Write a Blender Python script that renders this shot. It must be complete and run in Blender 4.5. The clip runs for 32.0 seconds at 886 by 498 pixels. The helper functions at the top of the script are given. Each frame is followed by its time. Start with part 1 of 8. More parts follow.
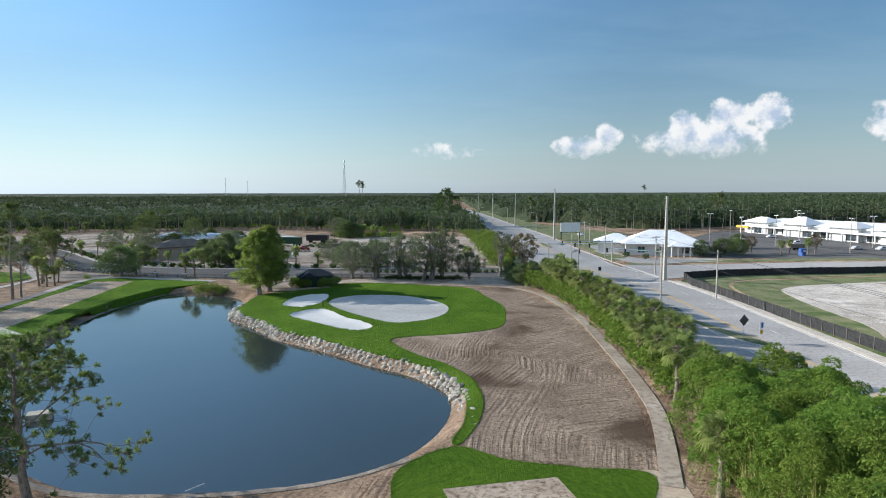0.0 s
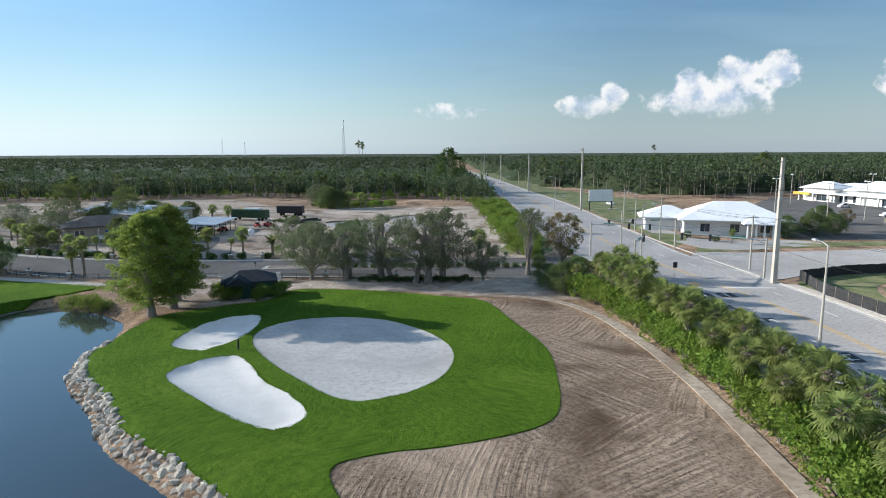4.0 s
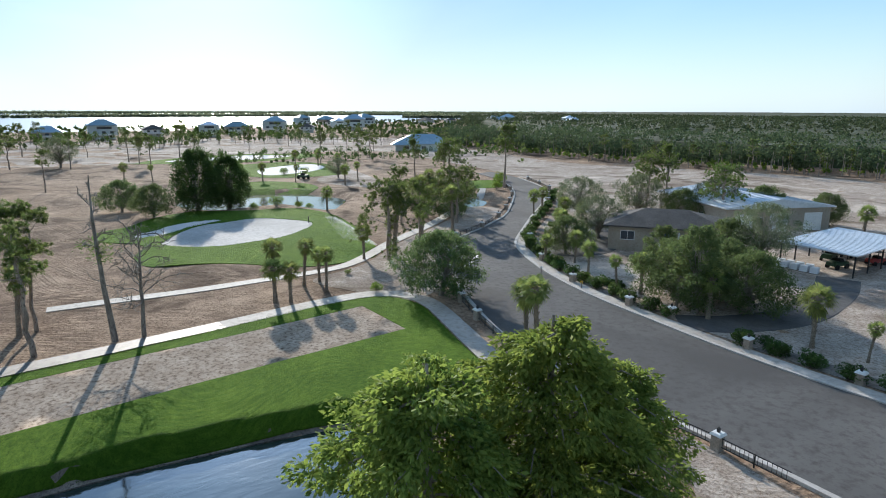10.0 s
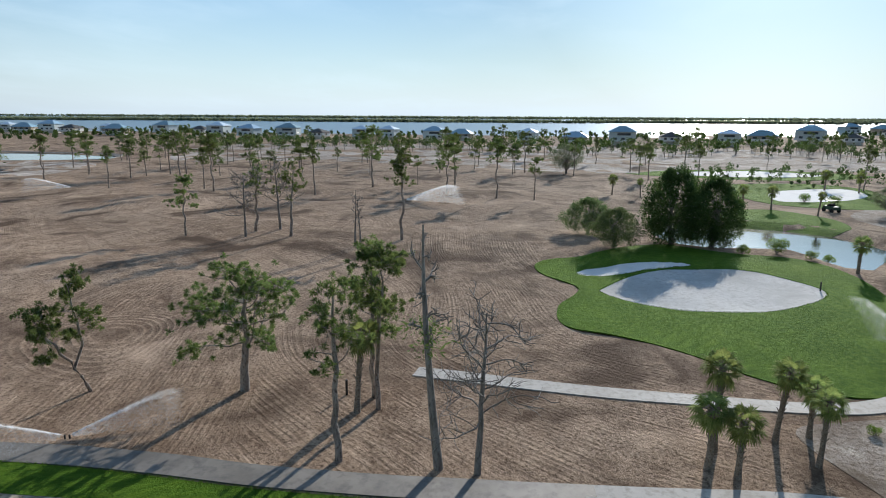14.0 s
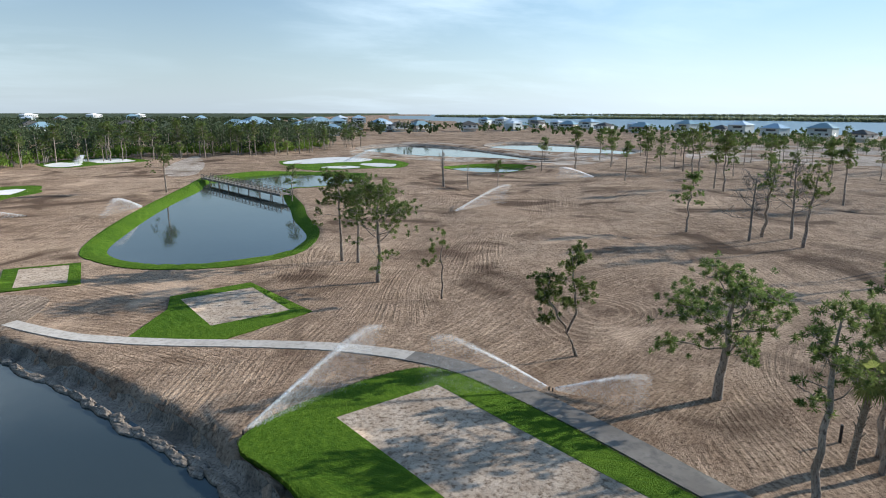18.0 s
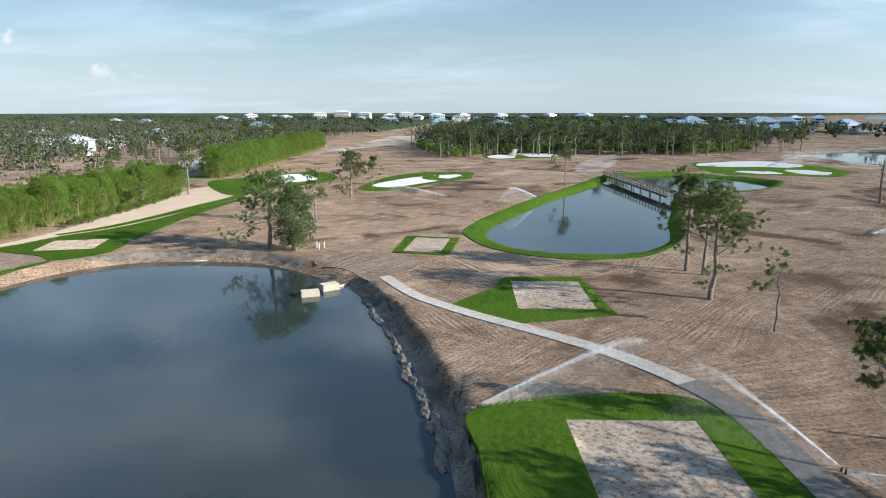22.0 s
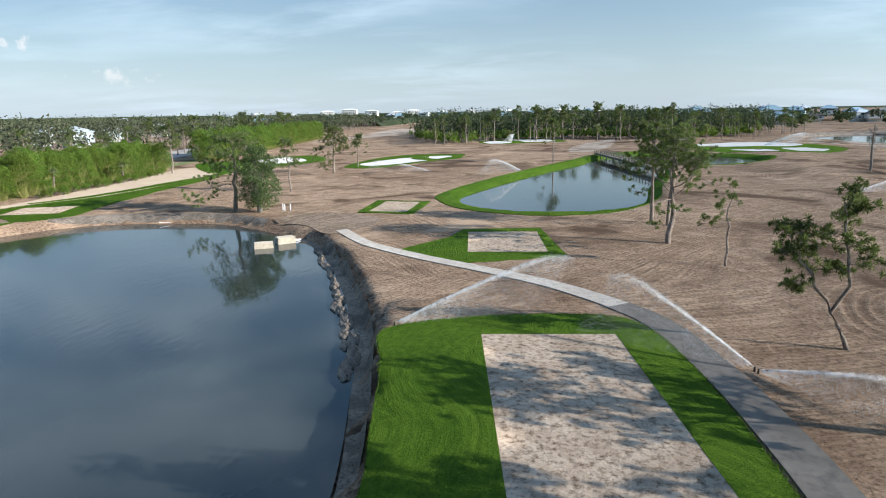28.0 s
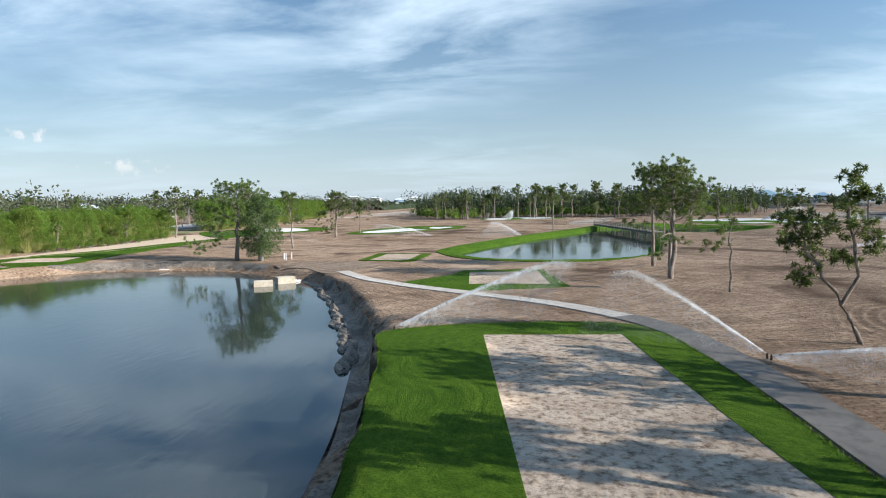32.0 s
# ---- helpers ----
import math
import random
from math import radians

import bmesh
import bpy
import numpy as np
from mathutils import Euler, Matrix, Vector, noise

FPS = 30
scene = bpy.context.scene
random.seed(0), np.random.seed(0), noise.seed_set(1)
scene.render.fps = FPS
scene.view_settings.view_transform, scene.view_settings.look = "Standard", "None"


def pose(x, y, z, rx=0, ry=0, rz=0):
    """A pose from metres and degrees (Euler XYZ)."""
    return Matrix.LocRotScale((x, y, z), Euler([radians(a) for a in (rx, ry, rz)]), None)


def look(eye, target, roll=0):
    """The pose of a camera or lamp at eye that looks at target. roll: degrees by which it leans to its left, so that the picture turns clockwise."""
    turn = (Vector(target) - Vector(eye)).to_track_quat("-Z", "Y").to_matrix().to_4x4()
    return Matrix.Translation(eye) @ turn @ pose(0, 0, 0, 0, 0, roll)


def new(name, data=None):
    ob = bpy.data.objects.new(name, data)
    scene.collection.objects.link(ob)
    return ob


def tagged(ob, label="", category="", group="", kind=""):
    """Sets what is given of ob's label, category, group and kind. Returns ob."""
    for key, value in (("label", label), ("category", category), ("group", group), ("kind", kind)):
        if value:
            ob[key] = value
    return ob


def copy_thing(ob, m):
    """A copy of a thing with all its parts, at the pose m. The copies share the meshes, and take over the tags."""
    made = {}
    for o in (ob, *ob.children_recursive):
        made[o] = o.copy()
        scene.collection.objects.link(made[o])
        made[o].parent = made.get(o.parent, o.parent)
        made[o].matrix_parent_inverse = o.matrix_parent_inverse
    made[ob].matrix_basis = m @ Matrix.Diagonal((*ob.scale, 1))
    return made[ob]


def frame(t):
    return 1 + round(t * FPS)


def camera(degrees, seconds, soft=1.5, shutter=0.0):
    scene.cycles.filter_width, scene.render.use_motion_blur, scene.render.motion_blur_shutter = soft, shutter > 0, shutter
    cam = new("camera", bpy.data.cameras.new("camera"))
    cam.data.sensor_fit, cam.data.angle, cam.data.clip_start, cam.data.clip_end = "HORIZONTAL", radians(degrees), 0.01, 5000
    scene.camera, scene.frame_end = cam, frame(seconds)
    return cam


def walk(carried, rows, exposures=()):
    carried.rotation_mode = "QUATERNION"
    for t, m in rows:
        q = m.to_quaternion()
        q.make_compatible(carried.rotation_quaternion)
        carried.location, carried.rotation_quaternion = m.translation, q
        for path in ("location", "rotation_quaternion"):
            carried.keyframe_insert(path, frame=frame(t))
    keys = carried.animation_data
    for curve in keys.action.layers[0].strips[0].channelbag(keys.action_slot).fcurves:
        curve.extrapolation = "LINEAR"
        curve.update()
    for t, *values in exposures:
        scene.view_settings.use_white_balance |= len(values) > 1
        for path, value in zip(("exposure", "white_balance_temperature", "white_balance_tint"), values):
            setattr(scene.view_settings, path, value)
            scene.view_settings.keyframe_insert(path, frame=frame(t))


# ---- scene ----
cam = camera(70.9, 32.0, soft=1.0)
ROWS = [
    (0, 0.50, 0.62, 21.42, 84.71, 0.12, 0.13),
    (0.5, 0.45, 6.37, 21.45, 84.70, 0.07, 0.17),
    (1, 0.33, 12.18, 21.46, 84.70, 0.06, 0.17),
    (1.5, 0.20, 18.13, 21.47, 84.69, 0.07, 0.14),
    (2, 0.19, 24.37, 21.37, 84.69, 0.12, 0.12),
    (2.5, 0.26, 30.84, 21.27, 84.72, 0.16, 0.14),
    (4.5, 0.75, 56.46, 21.17, 78.96, 0.38, 0.68),
    (5, 0.83, 63.12, 21.12, 77.20, 0.33, 2.61),
    (5.5, 0.42, 69.73, 21.12, 77.06, 0.31, 7.80),
    (6, -0.47, 76.18, 21.18, 77.10, 0.36, 11.96),
    (6.5, -1.83, 82.49, 21.23, 77.14, 0.45, 15.57),
    (7, -3.60, 88.64, 21.29, 77.17, 0.48, 18.89),
    (7.5, -5.73, 94.68, 21.30, 77.22, 0.41, 22.18),
    (8, -8.18, 100.53, 21.36, 77.23, 0.40, 25.45),
    (8.5, -10.99, 106.16, 21.44, 77.26, 0.40, 28.59),
    (9, -14.18, 111.45, 21.53, 77.31, 0.23, 33.84),
    (9.5, -18.16, 115.86, 21.56, 77.41, -0.07, 49.31),
    (10, -22.58, 119.13, 21.56, 77.37, -0.21, 56.70),
    (10.5, -27.24, 122.04, 21.57, 77.39, -0.21, 58.55),
    (11, -31.83, 124.75, 21.61, 77.42, -0.14, 59.30),
    (11.5, -36.26, 127.29, 21.70, 77.54, -0.11, 60.65),
    (12, -40.32, 129.25, 21.84, 77.64, -0.18, 64.69),
    (12.5, -43.89, 130.70, 21.89, 77.61, -0.08, 70.88),
    (13, -47.04, 131.42, 21.89, 77.67, -0.15, 78.61),
    (13.5, -49.70, 131.55, 21.94, 77.68, -0.17, 90.53),
    (14, -51.45, 131.33, 21.97, 77.74, -0.28, 101.96),
    (14.5, -51.89, 131.08, 21.84, 77.71, -0.34, 112.14),
    (15, -51.82, 130.92, 21.83, 77.63, -0.41, 120.53),
    (15.5, -51.71, 130.86, 21.78, 77.59, -0.39, 127.92),
    (17.5, -51.99, 131.02, 21.45, 77.57, -0.18, 143.57),
    (18, -52.33, 131.24, 21.38, 77.56, -0.09, 146.65),
    (18.5, -52.83, 131.56, 21.34, 77.58, 0.07, 148.52),
    (19, -53.61, 132.02, 21.31, 77.53, 0.24, 150.27),
    (19.5, -54.79, 132.66, 21.33, 77.51, 0.31, 153.01),
    (20, -56.29, 133.27, 21.27, 77.49, 0.32, 156.83),
    (20.5, -58.01, 133.73, 21.24, 77.45, 0.25, 164.29),
    (21, -59.91, 133.98, 21.21, 77.50, 0.17, 172.11),
    (21.5, -61.78, 133.91, 21.18, 77.49, 0.09, 180.09),
    (22, -63.57, 133.70, 21.20, 77.52, 0.04, 185.35),
    (22.5, -65.27, 133.43, 21.22, 77.49, 0.14, 186.33),
    (23, -66.84, 133.15, 21.23, 77.47, 0.24, 186.32),
    (23.5, -68.31, 132.93, 21.24, 77.45, 0.33, 186.30),
    (24, -69.65, 132.81, 21.16, 77.44, 0.41, 186.28),
    (24.5, -70.42, 132.78, 20.51, 77.48, 0.49, 186.30),
    (25, -70.47, 132.86, 19.59, 77.51, 0.60, 186.31),
    (25.5, -70.42, 132.91, 18.70, 77.50, 0.70, 186.30),
    (27.5, -70.37, 132.97, 15.68, 77.49, 0.82, 186.26),
    (28, -70.41, 132.94, 14.84, 77.51, 0.85, 186.27),
    (28.5, -70.43, 132.99, 14.10, 77.50, 0.91, 186.27),
    (29, -70.43, 133.03, 13.34, 77.53, 0.92, 186.28),
    (29.5, -70.45, 133.09, 12.46, 77.76, 0.92, 186.30),
    (30, -70.47, 133.14, 11.57, 80.33, 0.85, 186.33),
    (30.5, -70.49, 133.18, 10.67, 82.18, 0.74, 186.35),
    (31, -70.45, 133.28, 9.80, 84.85, 0.75, 186.38),
    (31.5, -70.44, 133.37, 8.98, 85.65, 0.68, 186.36),
    (32, -70.35, 133.48, 8.86, 85.61, 0.66, 186.37),
]
walk(cam, [(t, pose(x, y, z, rx, ry, rz)) for t, x, y, z, rx, ry, rz in ROWS], [(0, 0.69, 6200, 10), (2.5, 0.68, 6200, 10), (5, 0.74, 6200, 10), (6, 0.74, 6200, 10), (7, 0.90, 6200, 10), (8.5, 1.12, 6200, 10), (9.2, 1.0, 6200, 10), (10.2, 0.76, 6200, 10), (12, 0.62, 6200, 10), (13, 0.55, 6200, 10), (14, 0.52, 6200, 10), (15, 0.76, 6200, 10), (16, 0.75, 6200, 10), (20, 0.76, 6200, 10), (24, 0.74, 6200, 10), (32, 0.74, 6200, 10)])

# ---- light ----
SUN_EL, SUN_X, SUN_Y = 20.0, -0.969, 0.247
sun_data = bpy.data.lights.new("sun", "SUN")
sun_data.energy, sun_data.angle, sun_data.color = 5.0, radians(0.53), (1.0, 0.92, 0.80)
sun = new("sun", sun_data)
sun.matrix_world = look((0, 0, 300), (-SUN_X * 100, -SUN_Y * 100, 300 - 100 * math.tan(radians(SUN_EL))))

world = bpy.data.worlds.new("sky")
world.use_nodes = True
scene.world = world


def node(tree, kind, **inputs):
    """A node with its inputs set by name; a socket as value is linked."""
    n = tree.nodes.new(kind)
    for key, value in inputs.items():
        s = n.inputs[int(key[1:])] if key[0] == "i" and key[1:].isdigit() else n.inputs[key.replace("_", " ")]
        if isinstance(value, bpy.types.NodeSocket):
            tree.links.new(value, s)
        else:
            s.default_value = value
    return n


def mathn(tree, op, a, b=0.0, clamp=False):
    n = tree.nodes.new("ShaderNodeMath")
    n.operation, n.use_clamp = op, clamp
    for s, v in zip(n.inputs, (a, b)):
        if isinstance(v, bpy.types.NodeSocket):
            tree.links.new(v, s)
        else:
            s.default_value = v
    return n.outputs[0]


def ramp(tree, fac, stops):
    n = tree.nodes.new("ShaderNodeValToRGB")
    tree.links.new(fac, n.inputs[0])
    els = n.color_ramp.elements
    while len(els) < len(stops):
        els.new(0.5)
    for e, (p, c) in zip(els, stops):
        e.position, e.color = p, (*c, 1) if len(c) == 3 else c
    return n.outputs[0]


def mixc(tree, fac, a, b, mode="MIX"):
    n = tree.nodes.new("ShaderNodeMix")
    n.data_type, n.blend_type = "RGBA", mode
    for s, v in ((n.inputs[0], fac), (n.inputs[6], a), (n.inputs[7], b)):
        if isinstance(v, bpy.types.NodeSocket):
            tree.links.new(v, s)
        else:
            s.default_value = v if isinstance(v, float) else (*v, 1)
    return n.outputs[2]


GREY = lambda v: (v, v, v)


def build_sky():
    nt = world.node_tree
    nt.nodes.clear()
    sky = nt.nodes.new("ShaderNodeTexSky")
    sky.sky_type, sky.sun_disc = "NISHITA", False
    sky.sun_elevation, sky.sun_rotation = radians(SUN_EL), math.atan2(SUN_X, SUN_Y)
    sky.altitude, sky.air_density, sky.dust_density, sky.ozone_density = 0, 1.0, 0.2, 3.0
    co = nt.nodes.new("ShaderNodeTexCoord")
    sep = node(nt, "ShaderNodeSeparateXYZ", Vector=co.outputs["Generated"])
    up = mathn(nt, "MAXIMUM", sep.outputs[2], 0.0)
    high = mathn(nt, "ADD", up, 0.12)
    flat = node(nt, "ShaderNodeCombineXYZ", X=mathn(nt, "DIVIDE", sep.outputs[0], high), Y=mathn(nt, "DIVIDE", sep.outputs[1], high), Z=0.0)
    # thin high cirrus, drawn out along one wind direction
    turn = node(nt, "ShaderNodeMapping", Vector=flat.outputs[0])
    turn.inputs["Rotation"].default_value = (0, 0, radians(28))
    turn.inputs["Scale"].default_value = (0.6, 1.0, 1)
    wisps = node(nt, "ShaderNodeTexNoise", Vector=turn.outputs[0], Scale=1.25, Detail=11.0, Roughness=0.58, Distortion=0.35)
    cover = node(nt, "ShaderNodeTexNoise", Vector=flat.outputs[0], Scale=0.33, Detail=3.0)
    thin = mathn(nt, "MULTIPLY", ramp(nt, wisps.outputs[0], [(0.44, GREY(0)), (0.70, GREY(1))]), ramp(nt, cover.outputs[0], [(0.38, GREY(0.0)), (0.58, GREY(1))]))
    thin = mathn(nt, "MULTIPLY", thin, ramp(nt, mathn(nt, "ADD", mathn(nt, "MULTIPLY", sep.outputs[1], 0.5), 0.5), [(0.40, GREY(1)), (0.72, GREY(0.10))]))
    thin = mathn(nt, "MULTIPLY", thin, ramp(nt, up, [(0.05, GREY(0.3)), (0.24, GREY(1))]))
    # cumulus low over the horizon, in one bank to the north-east and smaller ones
    puff = node(nt, "ShaderNodeTexNoise", Vector=co.outputs["Generated"], Scale=33.0, Detail=10.0, Roughness=0.6)
    heap = 0.0
    for yaw, el, wide, tall, gain in ((-22.5, 4.3, 6.6, 2.0, 1.0), (-24.2, 6.2, 2.2, 1.9, 1.0), (-20.8, 5.6, 1.8, 1.8, 1.0), (-27.4, 6.2, 2.2, 1.9, 1.0), (-12.3, 3.9, 3.4, 1.4, 0.95), (-14.6, 4.9, 1.5, 1.4, 1.0), (-36.6, 5.2, 3.6, 2.4, 1.0), (0, 3.6, 5.0, 1.1, 0.62), (213, 3.0, 5.0, 1.5, 0.42), (219, 5.2, 3.0, 1.2, 0.42)):
        a, e = radians(yaw), radians(el)
        d = (-math.sin(a) * math.cos(e), math.cos(a) * math.cos(e), math.sin(e))
        side = node(nt, "ShaderNodeVectorMath", i0=co.outputs["Generated"], i1=(math.cos(a), math.sin(a), 0))
        side.operation = "DOT_PRODUCT"
        ahead = node(nt, "ShaderNodeVectorMath", i0=co.outputs["Generated"], i1=d)
        ahead.operation = "DOT_PRODUCT"
        u = mathn(nt, "DIVIDE", side.outputs["Value"], math.sin(radians(wide)))
        v = mathn(nt, "DIVIDE", mathn(nt, "SUBTRACT", sep.outputs[2], d[2]), math.sin(radians(tall)))
        r2 = mathn(nt, "ADD", mathn(nt, "POWER", mathn(nt, "ABSOLUTE", u), 2.0), mathn(nt, "POWER", mathn(nt, "ABSOLUTE", v), 2.0))
        near = mathn(nt, "MULTIPLY", mathn(nt, "GREATER_THAN", ahead.outputs["Value"], 0.5), mathn(nt, "MULTIPLY", mathn(nt, "SUBTRACT", 1.0, r2, True), gain))
        heap = mathn(nt, "MAXIMUM", heap, near)
    dense = mathn(nt, "MULTIPLY", mathn(nt, "SUBTRACT", mathn(nt, "ADD", puff.outputs[0], mathn(nt, "MULTIPLY", heap, 0.5)), 0.70), 6.0, True)
    dense = mathn(nt, "MULTIPLY", dense, mathn(nt, "MULTIPLY", heap, 3.0, True))
    dense = mathn(nt, "MULTIPLY", dense, ramp(nt, up, [(0.040, GREY(0.25)), (0.075, GREY(1))]))
    lit = ramp(nt, puff.outputs[0], [(0.40, (0.50, 0.58, 0.72)), (0.58, (1.0, 0.96, 0.92))])
    pale = node(nt, "ShaderNodeVectorMath", i0=lit, i1=(7.6, 7.6, 7.6))
    pale.operation = "MULTIPLY"
    tone = node(nt, "ShaderNodeHueSaturation", Saturation=SKY_SAT, Value=1.0, Color=mixc(nt, 1.0, sky.outputs[0], (0.93, 1.02, 1.0), "MULTIPLY"))
    level = node(nt, "ShaderNodeVectorMath", i0=tone.outputs[0], i1=(0.3333, 0.3333, 0.3333))
    level.operation = "DOT_PRODUCT"
    eased = node(nt, "ShaderNodeVectorMath", i0=tone.outputs[0], i1=mathn(nt, "DIVIDE", 1.35, mathn(nt, "ADD", 1.0, mathn(nt, "MULTIPLY", level.outputs["Value"], 0.115))))
    eased.operation = "MULTIPLY"
    to_sun = node(nt, "ShaderNodeVectorMath", i0=co.outputs["Generated"], i1=(SUN_X * 0.94, SUN_Y * 0.94, 0.342))
    to_sun.operation = "DOT_PRODUCT"
    side_gain = ramp(nt, mathn(nt, "ADD", mathn(nt, "MULTIPLY", to_sun.outputs["Value"], 0.5), 0.5), [(0.25, GREY(0.77)), (0.5, GREY(0.80)), (0.80, GREY(1.14)), (0.90, GREY(1.06)), (0.965, GREY(0.92)), (0.992, GREY(1.1)), (1.0, GREY(3.0))])
    corona = ramp(nt, mathn(nt, "ADD", mathn(nt, "MULTIPLY", to_sun.outputs["Value"], 0.5), 0.5), [(0.74, GREY(0)), (0.90, GREY(0.07)), (0.965, GREY(0.15)), (0.985, GREY(0.4)), (1.0, GREY(1))])
    corona = mathn(nt, "MULTIPLY", mathn(nt, "MULTIPLY", corona, 5.0), ramp(nt, up, [(0.17, GREY(0)), (0.30, GREY(1))]))
    gained = node(nt, "ShaderNodeVectorMath", i0=eased.outputs[0], i1=mathn(nt, "ADD", side_gain, corona))
    gained.operation = "MULTIPLY"
    eased = gained
    haze = mathn(nt, "POWER", mathn(nt, "SUBTRACT", 1.0, up, True), 8.0)
    glow = node(nt, "ShaderNodeVectorMath", i0=eased.outputs[0], i1=(0.3333, 0.3333, 0.3333))
    glow.operation = "DOT_PRODUCT"
    mist = node(nt, "ShaderNodeVectorMath", i0=glow.outputs["Value"], i1=(0.95, 1.12, 1.24))
    mist.operation = "MULTIPLY"
    low = mixc(nt, mathn(nt, "MULTIPLY", haze, 0.92), eased.outputs[0], mist.outputs[0])
    veil = mathn(nt, "MULTIPLY", ramp(nt, mathn(nt, "ADD", mathn(nt, "MULTIPLY", sep.outputs[1], 0.5), 0.5), [(0.20, GREY(1)), (0.60, GREY(0))]), ramp(nt, up, [(0.02, GREY(0.24)), (0.34, GREY(0.04))]))
    low = mixc(nt, veil, low, (7.0, 7.9, 8.6))
    body = mixc(nt, mathn(nt, "MULTIPLY", thin, 0.9), low, (6.9, 8.2, 9.0))
    body = mixc(nt, mathn(nt, "MULTIPLY", dense, 0.8), body, pale.outputs[0])
    bg = node(nt, "ShaderNodeBackground", Color=body, Strength=SKY_STRENGTH)
    out = nt.nodes.new("ShaderNodeOutputWorld")
    nt.links.new(bg.outputs[0], out.inputs[0])


SKY_STRENGTH, SKY_SAT = 0.088, 1.08
build_sky()

# ---- materials ----
MATS = {}


def pmat(name, c1, c2, scale, c3=None, fine=0.0, rough=0.85, bump=0.0, bscale=None, metal=0.0, spec=0.3, vary=0.0, lean=0.0, distort=0.0, stretch=None, trans=0.0):
    """A mottled surface: two tones by a broad noise, a third by a fine one, relief, and a difference from piece to piece."""
    m = bpy.data.materials.new(name)
    m.use_nodes = True
    nt = m.node_tree
    bsdf = nt.nodes["Principled BSDF"]
    co = nt.nodes.new("ShaderNodeTexCoord").outputs["Object"]
    if stretch:
        mp = node(nt, "ShaderNodeMapping", Vector=co)
        mp.inputs["Scale"].default_value = stretch
        co = mp.outputs[0]
    broad = node(nt, "ShaderNodeTexNoise", Vector=co, Scale=scale, Detail=5.0, Roughness=0.6, Distortion=distort)
    col = mixc(nt, ramp(nt, broad.outputs[0], [(0.36 + lean, GREY(0)), (0.64 + lean, GREY(1))]), c1, c2)
    grain = node(nt, "ShaderNodeTexNoise", Vector=co, Scale=fine or scale * 9, Detail=6.0, Roughness=0.7)
    if c3:
        col = mixc(nt, ramp(nt, grain.outputs[0], [(0.47, GREY(0)), (0.66, GREY(1))]), col, c3)
    if vary:
        inf = nt.nodes.new("ShaderNodeObjectInfo")
        hsv = node(nt, "ShaderNodeHueSaturation", Color=col, Value=mathn(nt, "ADD", mathn(nt, "MULTIPLY", inf.outputs["Random"], vary), 1 - vary / 2), Hue=mathn(nt, "ADD", mathn(nt, "MULTIPLY", inf.outputs["Random"], vary * 0.06), 0.5 - vary * 0.03))
        col = hsv.outputs[0]
    nt.links.new(col, bsdf.inputs["Base Color"])
    bsdf.inputs["Roughness"].default_value, bsdf.inputs["Metallic"].default_value = rough, metal
    bsdf.inputs["Diffuse Roughness"].default_value = 0.5 if rough >= 0.8 else 0.0
    bsdf.inputs["Specular IOR Level"].default_value = spec
    if bump:
        rel = node(nt, "ShaderNodeTexNoise", Vector=co, Scale=bscale or fine or scale * 9, Detail=5.0, Roughness=0.65)
        b = node(nt, "ShaderNodeBump", Strength=min(1.0, bump), Distance=0.08 if bump <= 1 else 0.08 * bump, Height=rel.outputs[0])
        nt.links.new(b.outputs[0], bsdf.inputs["Normal"])
    if trans:
        tr = node(nt, "ShaderNodeBsdfTranslucent", Color=col)
        mx = node(nt, "ShaderNodeMixShader", i0=trans, i1=bsdf.outputs[0], i2=tr.outputs[0])
        nt.links.new(mx.outputs[0], nt.nodes["Material Output"].inputs[0])
    MATS[name] = m
    return m


def leaf_mat(name, c1, c2, trans=0.35, rough=0.55, scale=0.9):
    """Leaves: tones by clump and from leaf to leaf, with light passing through."""
    m = bpy.data.materials.new(name)
    m.use_nodes = True
    nt = m.node_tree
    bsdf = nt.nodes["Principled BSDF"]
    co = nt.nodes.new("ShaderNodeTexCoord").outputs["Object"]
    isl = nt.nodes.new("ShaderNodeNewGeometry").outputs["Random Per Island"]
    broad = node(nt, "ShaderNodeTexNoise", Vector=co, Scale=scale, Detail=3.0)
    fac = mathn(nt, "ADD", mathn(nt, "MULTIPLY", isl, 0.55), mathn(nt, "SUBTRACT", mathn(nt, "MULTIPLY", broad.outputs[0], 1.3), 0.42), True)
    inf = nt.nodes.new("ShaderNodeObjectInfo").outputs["Random"]
    col = node(nt, "ShaderNodeHueSaturation", Color=mixc(nt, fac, c1, c2), Value=mathn(nt, "ADD", mathn(nt, "MULTIPLY", inf, 0.3), 0.85), Hue=mathn(nt, "ADD", mathn(nt, "MULTIPLY", inf, 0.02), 0.49)).outputs[0]
    nt.links.new(col, bsdf.inputs["Base Color"])
    bsdf.inputs["Roughness"].default_value, bsdf.inputs["Specular IOR Level"].default_value = rough + 0.15, 0.15
    tr = node(nt, "ShaderNodeBsdfTranslucent", Color=col)
    mx = node(nt, "ShaderNodeMixShader", i0=trans, i1=bsdf.outputs[0], i2=tr.outputs[0])
    nt.links.new(mx.outputs[0], nt.nodes["Material Output"].inputs[0])
    MATS[name] = m
    return m


